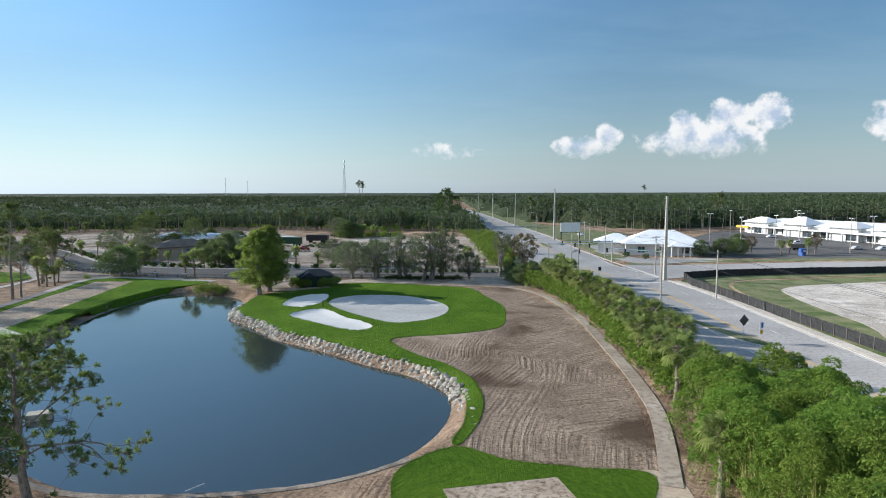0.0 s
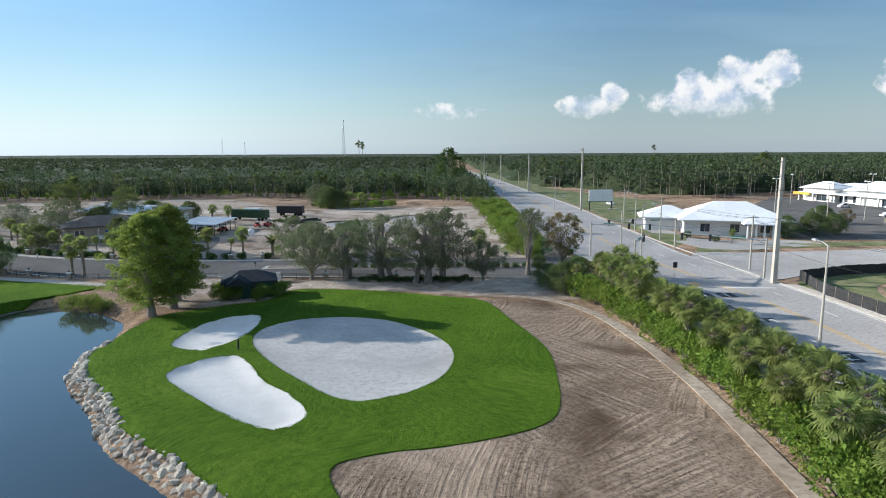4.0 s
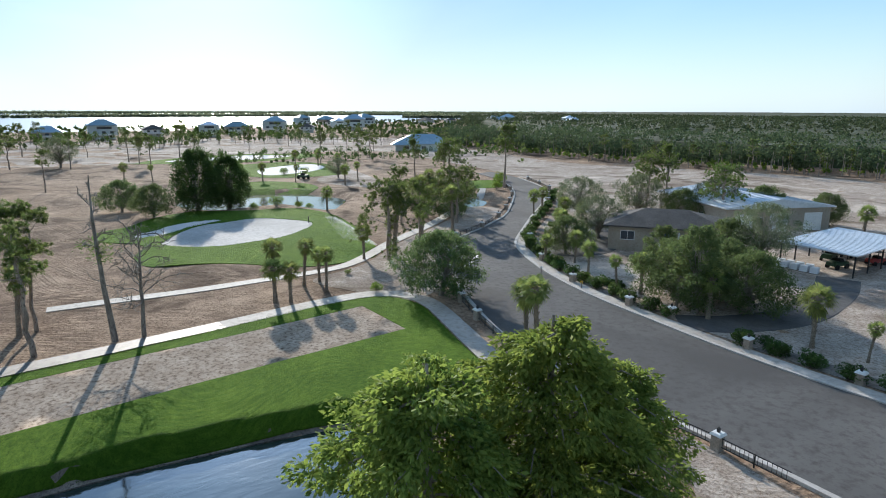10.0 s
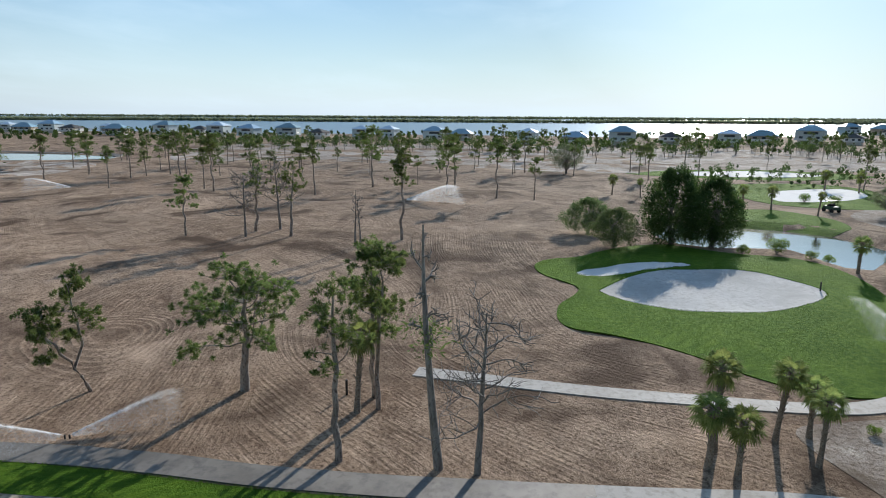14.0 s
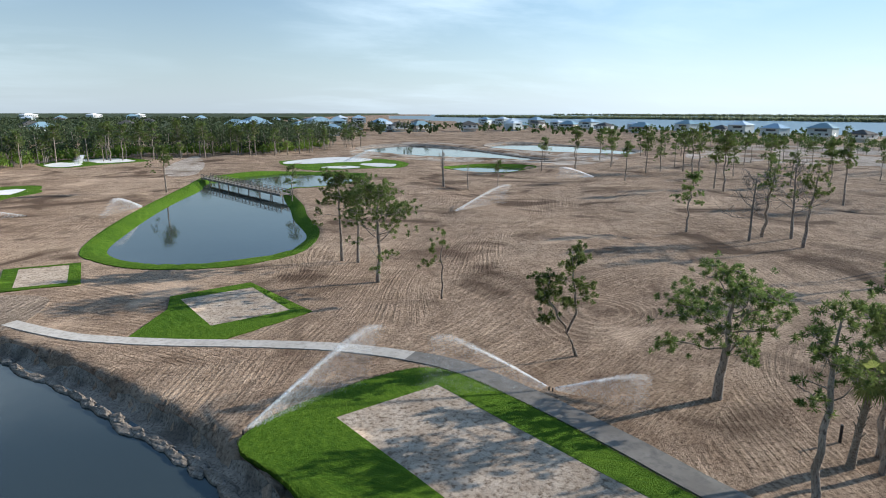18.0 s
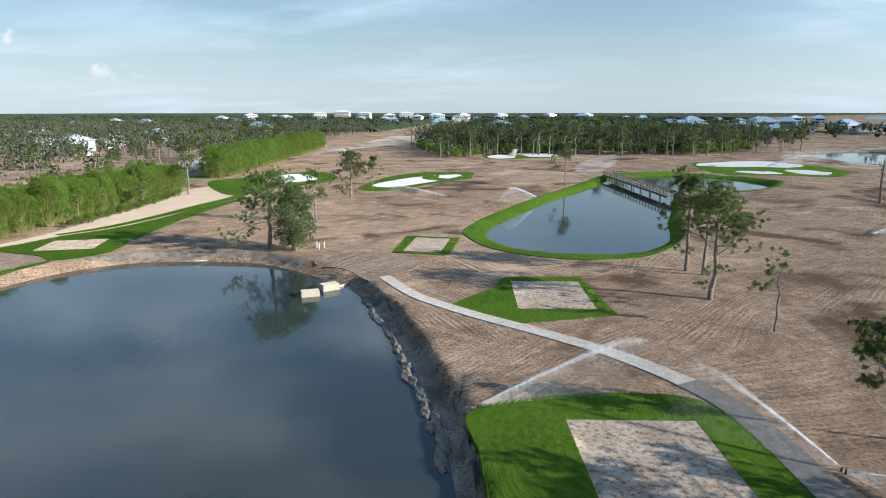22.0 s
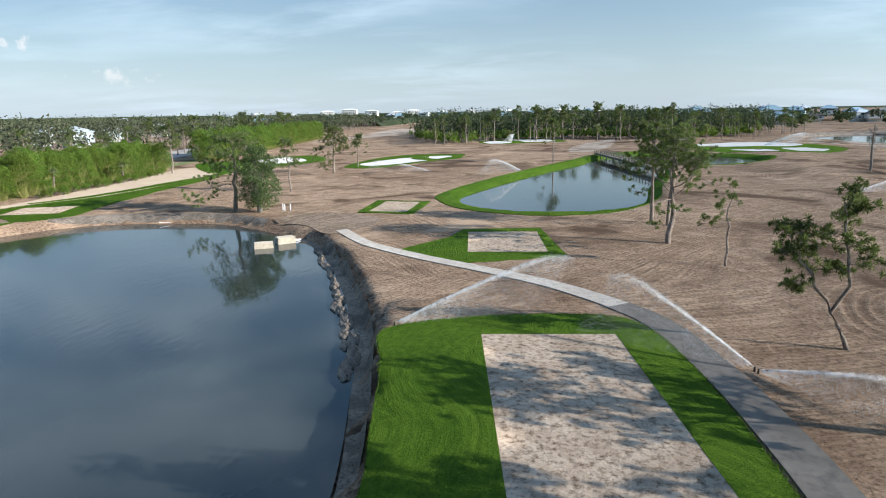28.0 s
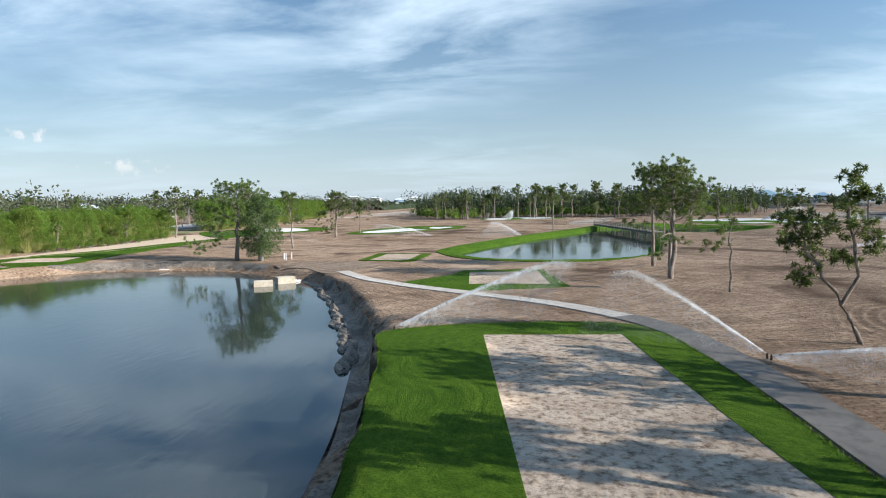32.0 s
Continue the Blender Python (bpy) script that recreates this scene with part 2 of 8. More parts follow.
def dirt_mat(name, dark, light, wet, lines=1.0, zone=0.035, lay=0.6, cell=0.028):
    """Raked sandy soil: swaths of fine straight rake lines in turning directions, wheel tracks, damp patches, crumbs."""
    m = bpy.data.materials.new(name)
    m.use_nodes = True
    nt = m.node_tree
    bsdf = nt.nodes["Principled BSDF"]
    co = nt.nodes.new("ShaderNodeTexCoord").outputs["Object"]
    broad = node(nt, "ShaderNodeTexNoise", Vector=co, Scale=zone, Detail=6.0, Roughness=0.62, Distortion=0.6)
    mid = node(nt, "ShaderNodeTexNoise", Vector=co, Scale=zone * 11, Detail=6.0, Roughness=0.65)
    fine = node(nt, "ShaderNodeTexNoise", Vector=co, Scale=3.2, Detail=8.0, Roughness=0.75)
    swirl = node(nt, "ShaderNodeTexNoise", Vector=co, Scale=0.016, Detail=1.0)
    warp = node(nt, "ShaderNodeVectorMath", i0=swirl.outputs[1], i1=(42, 42, 0))
    warp.operation = "MULTIPLY"
    both = node(nt, "ShaderNodeVectorMath", i0=co, i1=warp.outputs[0]).outputs[0]
    # swaths: each cell is raked its own way, most of them close to one lie
    cells = node(nt, "ShaderNodeTexVoronoi", Vector=both, Scale=cell)
    pick = node(nt, "ShaderNodeSeparateColor", Color=cells.outputs["Color"])
    swing = mathn(nt, "MULTIPLY", mathn(nt, "POWER", pick.outputs[0], 3.0), 2.2)
    turned = node(nt, "ShaderNodeVectorRotate", Vector=both, Angle=mathn(nt, "ADD", swing, lay)).outputs[0]
    fur = node(nt, "ShaderNodeTexWave", Vector=turned, Scale=0.52, Distortion=2.6, Detail=4.0)
    fur.inputs["Detail Scale"].default_value = 0.5
    fur2 = node(nt, "ShaderNodeTexWave", Vector=turned, Scale=1.25, Distortion=2.0, Detail=4.0)
    fur2.inputs["Detail Scale"].default_value = 0.4
    lain = node(nt, "ShaderNodeMapping", Vector=turned)
    lain.inputs["Scale"].default_value = (1.0, 0.028, 1)
    scratch = node(nt, "ShaderNodeTexNoise", Vector=lain.outputs[0], Scale=1.7, Detail=7.0, Roughness=0.72)
    groove = ramp(nt, scratch.outputs[0], [(0.44, GREY(0)), (0.57, GREY(1))])
    # long lines drawn over the swaths, and turning circles
    drawn = node(nt, "ShaderNodeMapping", Vector=node(nt, "ShaderNodeVectorRotate", Vector=both, Angle=lay + 0.25).outputs[0])
    drawn.inputs["Scale"].default_value = (1.0, 0.035, 1)
    streak = node(nt, "ShaderNodeTexNoise", Vector=drawn.outputs[0], Scale=0.9, Detail=5.0, Roughness=0.7)
    rings = node(nt, "ShaderNodeTexVoronoi", Vector=both, Scale=0.045)
    circle = mathn(nt, "POWER", mathn(nt, "ADD", mathn(nt, "MULTIPLY", mathn(nt, "SINE", mathn(nt, "MULTIPLY", rings.outputs["Distance"], 260.0)), 0.5), 0.5), 2.0)
    near = mathn(nt, "MULTIPLY", ramp(nt, rings.outputs["Distance"], [(0.06, GREY(0)), (0.12, GREY(1)), (0.36, GREY(1)), (0.44, GREY(0))]), mathn(nt, "GREATER_THAN", node(nt, "ShaderNodeSeparateColor", Color=rings.outputs["Color"]).outputs[1], 0.6))
    where = node(nt, "ShaderNodeTexNoise", Vector=co, Scale=0.16, Detail=6.0, Roughness=0.65)
    on = ramp(nt, where.outputs[0], [(0.38, GREY(0.12)), (0.56, GREY(1))])
    worn = ramp(nt, mid.outputs[0], [(0.44, GREY(0.05)), (0.60, GREY(1))])
    ridge = mathn(nt, "ADD", mathn(nt, "MULTIPLY", groove, 0.52), mathn(nt, "MULTIPLY", fur.outputs[1], 0.40))
    comb = mathn(nt, "MULTIPLY", mathn(nt, "ADD", ridge, mathn(nt, "MULTIPLY", mathn(nt, "MULTIPLY", fur2.outputs[1], worn), 0.2)), on)
    comb = mathn(nt, "ADD", mathn(nt, "MULTIPLY", comb, mathn(nt, "SUBTRACT", 1.0, near)), mathn(nt, "MULTIPLY", circle, mathn(nt, "MULTIPLY", near, 0.55)))
    rake = mathn(nt, "MULTIPLY", comb, lines)
    col = mixc(nt, ramp(nt, mathn(nt, "ADD", mathn(nt, "MULTIPLY", broad.outputs[0], 0.6), mathn(nt, "MULTIPLY", mid.outputs[0], 0.4)), [(0.40, GREY(0)), (0.58, GREY(1))]), dark, light)
    # colour goes darker in the rake troughs and paler on the ridges
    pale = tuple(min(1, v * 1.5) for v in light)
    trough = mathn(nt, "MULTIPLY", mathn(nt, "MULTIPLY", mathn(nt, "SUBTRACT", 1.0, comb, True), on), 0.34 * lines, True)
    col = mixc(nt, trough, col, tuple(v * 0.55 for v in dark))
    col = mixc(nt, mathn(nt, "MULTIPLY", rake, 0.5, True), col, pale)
    col = mixc(nt, ramp(nt, streak.outputs[0], [(0.55, GREY(0)), (0.70, GREY(0.3 * min(1, lines)))]), col, pale)
    col = mixc(nt, ramp(nt, streak.outputs[0], [(0.32, GREY(0.3 * min(1, lines))), (0.45, GREY(0))]), col, wet)
    col = mixc(nt, ramp(nt, fine.outputs[0], [(0.47, GREY(0)), (0.62, GREY(0.85))]), col, wet)
    clod = node(nt, "ShaderNodeTexNoise", Vector=co, Scale=0.55, Detail=8.0, Roughness=0.7, Distortion=0.8)
    col = mixc(nt, ramp(nt, clod.outputs[0], [(0.54, GREY(0)), (0.68, GREY(0.5))]), col, wet)
    col = mixc(nt, ramp(nt, clod.outputs[0], [(0.33, GREY(0.4)), (0.45, GREY(0))]), col, pale)
    blot = node(nt, "ShaderNodeTexNoise", Vector=co, Scale=0.06, Detail=5.0, Distortion=1.2)
    col = mixc(nt, ramp(nt, blot.outputs[0], [(0.53, GREY(0)), (0.66, GREY(0.9))]), col, wet)
    col = mixc(nt, ramp(nt, blot.outputs[0], [(0.30, GREY(0.5)), (0.40, GREY(0))]), col, pale)
    nt.links.new(col, bsdf.inputs["Base Color"])
    bsdf.inputs["Roughness"].default_value, bsdf.inputs["Specular IOR Level"].default_value = 0.97, 0.06
    bsdf.inputs["Diffuse Roughness"].default_value = 0.4
    high = mathn(nt, "ADD", mathn(nt, "MULTIPLY", fine.outputs[0], 0.8), mathn(nt, "MULTIPLY", rake, 0.5))
    b = node(nt, "ShaderNodeBump", Strength=1.0, Distance=0.22, Height=high)
    nt.links.new(b.outputs[0], bsdf.inputs["Normal"])
    MATS[name] = m
    return m


def turf_mat(name, deep, bright, thatch, row=0.35):
    """Laid sod: narrow rows with a faint lie, tufts that ripple, and worn tones."""
    m = bpy.data.materials.new(name)
    m.use_nodes = True
    nt = m.node_tree
    bsdf = nt.nodes["Principled BSDF"]
    co = nt.nodes.new("ShaderNodeTexCoord").outputs["Object"]
    broad = node(nt, "ShaderNodeTexNoise", Vector=co, Scale=0.11, Detail=6.0, Roughness=0.62, Distortion=0.5)
    slow = node(nt, "ShaderNodeTexNoise", Vector=co, Scale=0.045, Detail=1.0)
    warp = node(nt, "ShaderNodeVectorMath", i0=slow.outputs[1], i1=(26, 26, 0))
    warp.operation = "MULTIPLY"
    both = node(nt, "ShaderNodeVectorMath", i0=co, i1=warp.outputs[0]).outputs[0]
    rows = node(nt, "ShaderNodeTexWave", Vector=both, Scale=row, Distortion=2.2, Detail=4.0)
    rows.inputs["Detail Scale"].default_value = 1.2
    mp = node(nt, "ShaderNodeMapping", Vector=both)
    mp.inputs["Scale"].default_value = (1.9, 1.1, 1)
    tuft = node(nt, "ShaderNodeTexNoise", Vector=mp.outputs[0], Scale=1.15, Detail=6.0, Roughness=0.72)
    blade = node(nt, "ShaderNodeTexNoise", Vector=co, Scale=9.0, Detail=5.0, Roughness=0.75)
    tone = mathn(nt, "ADD", mathn(nt, "MULTIPLY", broad.outputs[0], 0.35), mathn(nt, "MULTIPLY", tuft.outputs[0], 0.65))
    col = mixc(nt, ramp(nt, tone, [(0.38, GREY(0)), (0.62, GREY(1))]), deep, bright)
    col = mixc(nt, mathn(nt, "MULTIPLY", mathn(nt, "POWER", rows.outputs[1], 3.0), 0.16), col, deep)
    col = mixc(nt, ramp(nt, blade.outputs[0], [(0.48, GREY(0)), (0.70, GREY(0.75))]), col, tuple(v * 0.45 for v in deep))
    col = mixc(nt, ramp(nt, broad.outputs[0], [(0.62, GREY(0)), (0.76, GREY(0.45))]), col, thatch)
    nt.links.new(col, bsdf.inputs["Base Color"])
    bsdf.inputs["Roughness"].default_value, bsdf.inputs["Specular IOR Level"].default_value = 0.9, 0.03
    high = mathn(nt, "ADD", mathn(nt, "MULTIPLY", tuft.outputs[0], 1.0), mathn(nt, "MULTIPLY", blade.outputs[0], 0.7))
    b = node(nt, "ShaderNodeBump", Strength=1.0, Distance=0.30, Height=high)
    nt.links.new(b.outputs[0], bsdf.inputs["Normal"])
    MATS[name] = m
    return m


def water_mat(name, deep, ripple=1.0, gloss=0.09):
    m = bpy.data.materials.new(name)
    m.use_nodes = True
    nt = m.node_tree
    bsdf = nt.nodes["Principled BSDF"]
    co = nt.nodes.new("ShaderNodeTexCoord").outputs["Object"]
    tone = node(nt, "ShaderNodeTexNoise", Vector=co, Scale=0.05, Detail=3.0)
    nt.links.new(mixc(nt, tone.outputs[0], tuple(v * 0.75 for v in deep), tuple(v * 1.3 for v in deep)), bsdf.inputs["Base Color"])
    bsdf.inputs["Roughness"].default_value, bsdf.inputs["IOR"].default_value = gloss, 1.62
    mp = node(nt, "ShaderNodeMapping", Vector=co)
    mp.inputs["Rotation"].default_value, mp.inputs["Scale"].default_value = (0, 0, radians(20)), (1.0, 0.33, 1)
    small = node(nt, "ShaderNodeTexNoise", Vector=mp.outputs[0], Scale=1.5, Detail=3.0, Distortion=0.4)
    calm = node(nt, "ShaderNodeTexNoise", Vector=co, Scale=0.045, Detail=2.0)
    h = mathn(nt, "MULTIPLY", small.outputs[0], ramp(nt, calm.outputs[0], [(0.40, GREY(0.12)), (0.62, GREY(1))]))
    b = node(nt, "ShaderNodeBump", Strength=0.22 * ripple, Distance=0.10, Height=h)
    nt.links.new(b.outputs[0], bsdf.inputs["Normal"])
    MATS[name] = m
    return m


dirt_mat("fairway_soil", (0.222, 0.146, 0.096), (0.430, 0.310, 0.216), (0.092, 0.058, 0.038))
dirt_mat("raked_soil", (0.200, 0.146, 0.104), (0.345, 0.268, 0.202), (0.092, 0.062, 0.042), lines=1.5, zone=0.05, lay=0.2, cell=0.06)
dirt_mat("lot_sand", (0.46, 0.41, 0.36), (0.66, 0.61, 0.55), (0.22, 0.17, 0.12), lines=0.3)
dirt_mat("site_sand", (0.31, 0.25, 0.20), (0.54, 0.465, 0.395), (0.17, 0.125, 0.09), lines=0.4)
pmat("tee_soil", (0.37, 0.285, 0.212), (0.53, 0.430, 0.335), 0.45, c3=(0.140, 0.097, 0.065), fine=2.4, rough=0.95, bump=1.0, bscale=2.5, spec=0.05)
pmat("mud_bank", (0.13, 0.105, 0.083), (0.33, 0.275, 0.22), 0.5, c3=(0.05, 0.04, 0.03), fine=5.0, rough=0.75, bump=1.0, bscale=3.0)
turf_mat("turf", (0.046, 0.106, 0.010), (0.118, 0.200, 0.021), (0.150, 0.198, 0.040))
pmat("rough_grass", (0.080, 0.120, 0.030), (0.260, 0.235, 0.130), 0.22, c3=(0.045, 0.080, 0.02), fine=5.0, rough=0.9, bump=1.0, bscale=6.0)
pmat("bunker_sand", (0.60, 0.585, 0.56), (0.70, 0.68, 0.65), 0.25, c3=(0.60, 0.58, 0.55), fine=3.0, rough=0.9, bump=0.35, bscale=2.2)
pmat("green_mix", (0.36, 0.345, 0.325), (0.50, 0.485, 0.46), 0.13, c3=(0.36, 0.34, 0.315), fine=1.6, rough=0.9, bump=0.5, bscale=2.2, lean=-0.05, distort=1.0)
pmat("waste_sand", (0.42, 0.325, 0.235), (0.49, 0.395, 0.295), 0.15, c3=(0.35, 0.27, 0.195), fine=3.0, rough=0.9, bump=0.4)
pmat("path_concrete", (0.40, 0.355, 0.305), (0.54, 0.495, 0.44), 0.16, c3=(0.33, 0.29, 0.245), fine=1.6, rough=0.8, bump=0.2)
pmat("path_dirty", (0.25, 0.195, 0.148), (0.43, 0.365, 0.295), 0.12, c3=(0.20, 0.155, 0.115), fine=1.4, rough=0.9, bump=0.3)
pmat("path_wet", (0.100, 0.088, 0.075), (0.170, 0.152, 0.133), 0.28, c3=(0.085, 0.077, 0.068), fine=1.2, rough=0.66, bump=0.1, spec=0.4)
pmat("kerb_concrete", (0.45, 0.42, 0.38), (0.54, 0.51, 0.47), 0.8, c3=(0.34, 0.31, 0.28), fine=4.0, rough=0.8, bump=0.2)
pmat("asphalt", (0.085, 0.082, 0.080), (0.150, 0.145, 0.138), 0.05, c3=(0.085, 0.08, 0.076), fine=1.4, rough=0.9, bump=0.25, bscale=14.0, distort=0.8, spec=0.12)
pmat("road_concrete", (0.30, 0.285, 0.27), (0.40, 0.38, 0.36), 0.07, c3=(0.23, 0.22, 0.21), fine=2.0, rough=0.8, bump=0.2, bscale=14.0)
pmat("paint_white", (0.62, 0.61, 0.58), (0.74, 0.73, 0.70), 0.8, rough=0.7)
pmat("paint_yellow", (0.60, 0.34, 0.04), (0.68, 0.42, 0.07), 0.8, rough=0.7)
pmat("paint_black", (0.030, 0.032, 0.036), (0.05, 0.05, 0.055), 0.8, rough=0.8)
water_mat("pond_water", (0.030, 0.039, 0.038), 0.75, 0.06)
water_mat("bay_water", (0.06, 0.10, 0.125), 3.0, 0.34)

# ---- plan helpers ----
def spline(pts, per=6, closed=True):
    """Catmull-Rom curve through the points, per steps to a span."""
    p = np.array(pts, float)
    n, out = len(p), []
    for i in range(n if closed else n - 1):
        if closed:
            a, b, c, d = p[i - 1], p[i], p[(i + 1) % n], p[(i + 2) % n]
        else:
            a, b, c, d = p[max(i - 1, 0)], p[i], p[i + 1], p[min(i + 2, n - 1)]
        t = np.linspace(0, 1, per, endpoint=False)[:, None]
        out.append(0.5 * (2 * b + (c - a) * t + (2 * a - 5 * b + 4 * c - d) * t**2 + (3 * b - a - 3 * c + d) * t**3))
    if not closed:
        out.append(p[-1:])
    return np.concatenate(out)


def straight(pts, step=1.5):
    """The polygon's outline with its corners kept and points along its sides."""
    p, out = np.array(pts, float), []
    for a, b in zip(p, np.roll(p, -1, 0)):
        k = max(1, int(np.hypot(*(b - a)) / step))
        out.append(a + (b - a) * np.linspace(0, 1, k, endpoint=False)[:, None])
    return np.concatenate(out)


def ribbon(line, width, per=6):
    """The outline of a strip along a line; width is one number or one to a point."""
    c = spline(line, per, False)
    w = np.interp(np.linspace(0, 1, len(c)), np.linspace(0, 1, len(line)), width if np.ndim(width) else [width] * len(line))
    d = np.gradient(c, axis=0)
    d /= np.hypot(d[:, 0], d[:, 1])[:, None] + 1e-9
    nrm = np.stack([-d[:, 1], d[:, 0]], 1) * w[:, None] / 2
    return np.concatenate([c + nrm, (c - nrm)[::-1]])


def inside(p, poly):
    x, y, res = p[:, 0], p[:, 1], np.zeros(len(p), bool)
    for (x0, y0), (x1, y1) in zip(poly, np.roll(poly, -1, 0)):
        if y0 != y1:
            res ^= ((y0 > y) != (y1 > y)) & (x < (x1 - x0) * (y - y0) / (y1 - y0) + x0)
    return res


def sdist(p, poly):
    """Distance to a closed outline, negative inside."""
    best = np.full(len(p), 1e9)
    for a, b in zip(poly, np.roll(poly, -1, 0)):
        ab = b - a
        t = np.clip(((p - a) @ ab) / (ab @ ab + 1e-12), 0, 1)
        best = np.minimum(best, ((p - a - t[:, None] * ab) ** 2).sum(1))
    best = np.sqrt(best)
    return np.where(inside(p, poly), -best, best)


# ---- the plan ----
POND = spline([(-3.6, 51), (-0.2, 57), (1.2, 64), (0.2, 69.5), (-4.2, 75.6), (-10.4, 80.7), (-17.5, 87.5), (-25.5, 94.2), (-31, 101.5), (-36.5, 107.5), (-39.5, 114), (-39.8, 121), (-42, 129), (-47, 134), (-53, 138), (-57.5, 139.3), (-60.8, 136.5), (-62.2, 131), (-63.3, 120), (-62.8, 110), (-61.2, 100.5), (-59.5, 92.5), (-56.9, 84.5), (-52, 72), (-47.5, 63), (-43, 56.5), (-35.5, 50.2), (-27, 45.6), (-17.5, 45.2), (-9, 47.0)])
POND_S = spline([(-61, 18.5), (-65.5, 4), (-74, -18), (-83, -38), (-92, -56), (-97.5, -72), (-104, -82), (-117, -89), (-130, -90), (-141, -78), (-144, -62), (-130, -46.5), (-114, -46), (-107, -28), (-101.5, -8), (-97.5, 5), (-93.2, 23.5), (-88, 32), (-84, 36), (-76, 37.7), (-67.7, 34.8), (-62.8, 28)])
POND_W = spline([(-184.5, 147.6), (-188, 157), (-188.5, 169), (-182, 181), (-169, 185), (-160, 180), (-153, 173.5), (-166, 169), (-167, 157.5), (-171, 149)])
POND_R = spline([(-153, 209), (-155, 215), (-145.5, 213), (-139, 205), (-141, 201)])
LAGOON = spline([(-222, -217), (-262, -240), (-276, -201), (-266, -137), (-255, -90), (-238, -106), (-222, -145), (-213, -180)])
LAGOON_S = spline([(-192, -76), (-211, -78), (-217, -57), (-194, -53)])
LAGOON_F = spline([(-300, -190), (-350, -215), (-350, -120), (-305, -100)])
POND_N = spline([(-57, 312), (-54, 328), (-36, 338), (-22, 322), (-24, 303), (-45, 296)])
BUNKER_A = spline([(-30, 116.3), (-30.6, 121), (-29.5, 126), (-26.6, 129.2), (-24, 129), (-22.9, 124), (-24, 118.3), (-26.2, 114.9)])
BUNKER_B = spline([(-26.2, 106.4), (-26, 110), (-23.8, 112.4), (-21.4, 112.8), (-18.8, 109.3), (-16.8, 105.8), (-13.5, 102.4), (-11, 98.4), (-11.6, 96), (-13.2, 95.2), (-16, 96.8), (-20, 100)])
GREEN_C = spline([(-21.4, 117.4), (-21.9, 122.7), (-19.3, 126.7), (-13.8, 128.6), (-8, 127.6), (-3.2, 123.5), (0.2, 118.1), (1.3, 112.8), (0.3, 107.3), (-2.1, 103.6), (-5, 101.5), (-7.6, 100.9), (-10.3, 102.5), (-13.4, 105.9), (-17.4, 110.7)])
TURF_1 = spline([(-36.4, 110.4), (-38, 116), (-38, 123), (-37.3, 128.8), (-34.5, 132), (-30.4, 135), (-25.6, 137.6), (-24.6, 142), (-22.8, 145.2), (-17.1, 145.1), (-8, 143.2), (0, 140.3), (5.8, 137.4), (8.7, 126.6), (11.3, 115.7), (11, 106.7), (9.8, 99), (7.3, 95.5), (1.6, 93), (-5.1, 91.2), (-7.3, 88.4), (-3.2, 80.8), (0.8, 76), (3.8, 69.5), (4.4, 62), (3.5, 56.5), (1.9, 51.9), (1.1, 52.4), (2.3, 57), (2.7, 64), (1.5, 69.5), (-2.5, 76.3), (-9, 81.9), (-16.3, 88.8), (-24.5, 95.5), (-30, 102.5)])
TURF_0 = spline([(-3, 47), (1.3, 51.2), (5.6, 48.6), (11, 47.2), (16.2, 46), (14.2, 40), (12.5, 34), (8.3, 27), (5.4, 16), (4, 4), (2, -10), (0, -10), (0.3, 8), (-0.5, 24), (-1.8, 36), (-3.2, 42)])
SOIL_1 = spline([(-5, 91.0), (1.6, 92.8), (7.3, 95.3), (9.9, 98.8), (11.1, 106.7), (11.4, 115.7), (8.8, 126.6), (6.2, 137.4), (15.8, 134.4), (19.7, 122.6), (22, 110.6), (22.2, 101), (21.4, 77.6), (20.3, 64.5), (18.9, 56.5), (16.6, 46.4), (11, 47.5), (5.6, 48.9), (2.2, 51.7), (3.7, 56.5), (4.6, 62), (4, 69.5), (1, 76), (-3, 80.7), (-7.1, 88.3)])
TURF_T = spline([(-62.5, 98), (-61.5, 93), (-64.6, 90.4), (-70.2, 88.8), (-77.2, 88.5), (-79.8, 91), (-81, 97), (-81.5, 104), (-81.6, 112), (-81.9, 118), (-82.8, 126), (-84.2, 134), (-85.6, 142), (-85.8, 149), (-84.3, 152.5), (-80, 153.9), (-74, 152.6), (-66, 150.6), (-58, 148.6), (-55.5, 146.5), (-57.5, 142.6), (-60.6, 139.2), (-62.4, 134), (-63.1, 127), (-64, 118), (-64.4, 111.6), (-63.7, 106)])
TEE_SOIL = straight([(-68.4, 93), (-77.4, 92.4), (-83.2, 148.2), (-74.2, 148.6)])
TURF_T2 = straight([(-58.2, 67.1), (-63, 59.8), (-64.2, 54.7), (-74, 53.7), (-76.2, 69), (-66, 72.5), (-62.3, 70.8)])
TEE_2 = straight([(-65, 56.6), (-73.5, 56.2), (-74.3, 67.2), (-65.7, 68)])
TURF_T3 = straight([(-47, 41.5), (-47.4, 28.5), (-56.7, 29.8), (-55.8, 42.6)])
TEE_3 = straight([(-48.6, 40.4), (-49.2, 29.8), (-55.2, 30.6), (-54.4, 41)])
TEE_0 = straight([(0.3, 43.6), (8.9, 45.6), (10.8, 38), (2.6, 35.6)])
TURF_P = spline([(-57.2, 20), (-63, 0), (-73.5, -26), (-88.5, -60), (-96.5, -79), (-101, -86), (-116, -93), (-131, -94), (-145, -80), (-148, -62), (-131, -43), (-114, -42), (-109, -26), (-104, -6), (-99.5, 8), (-95.5, 24), (-90, 35), (-84, 41.5), (-73, 43.5), (-63.2, 38.1), (-58, 29)])
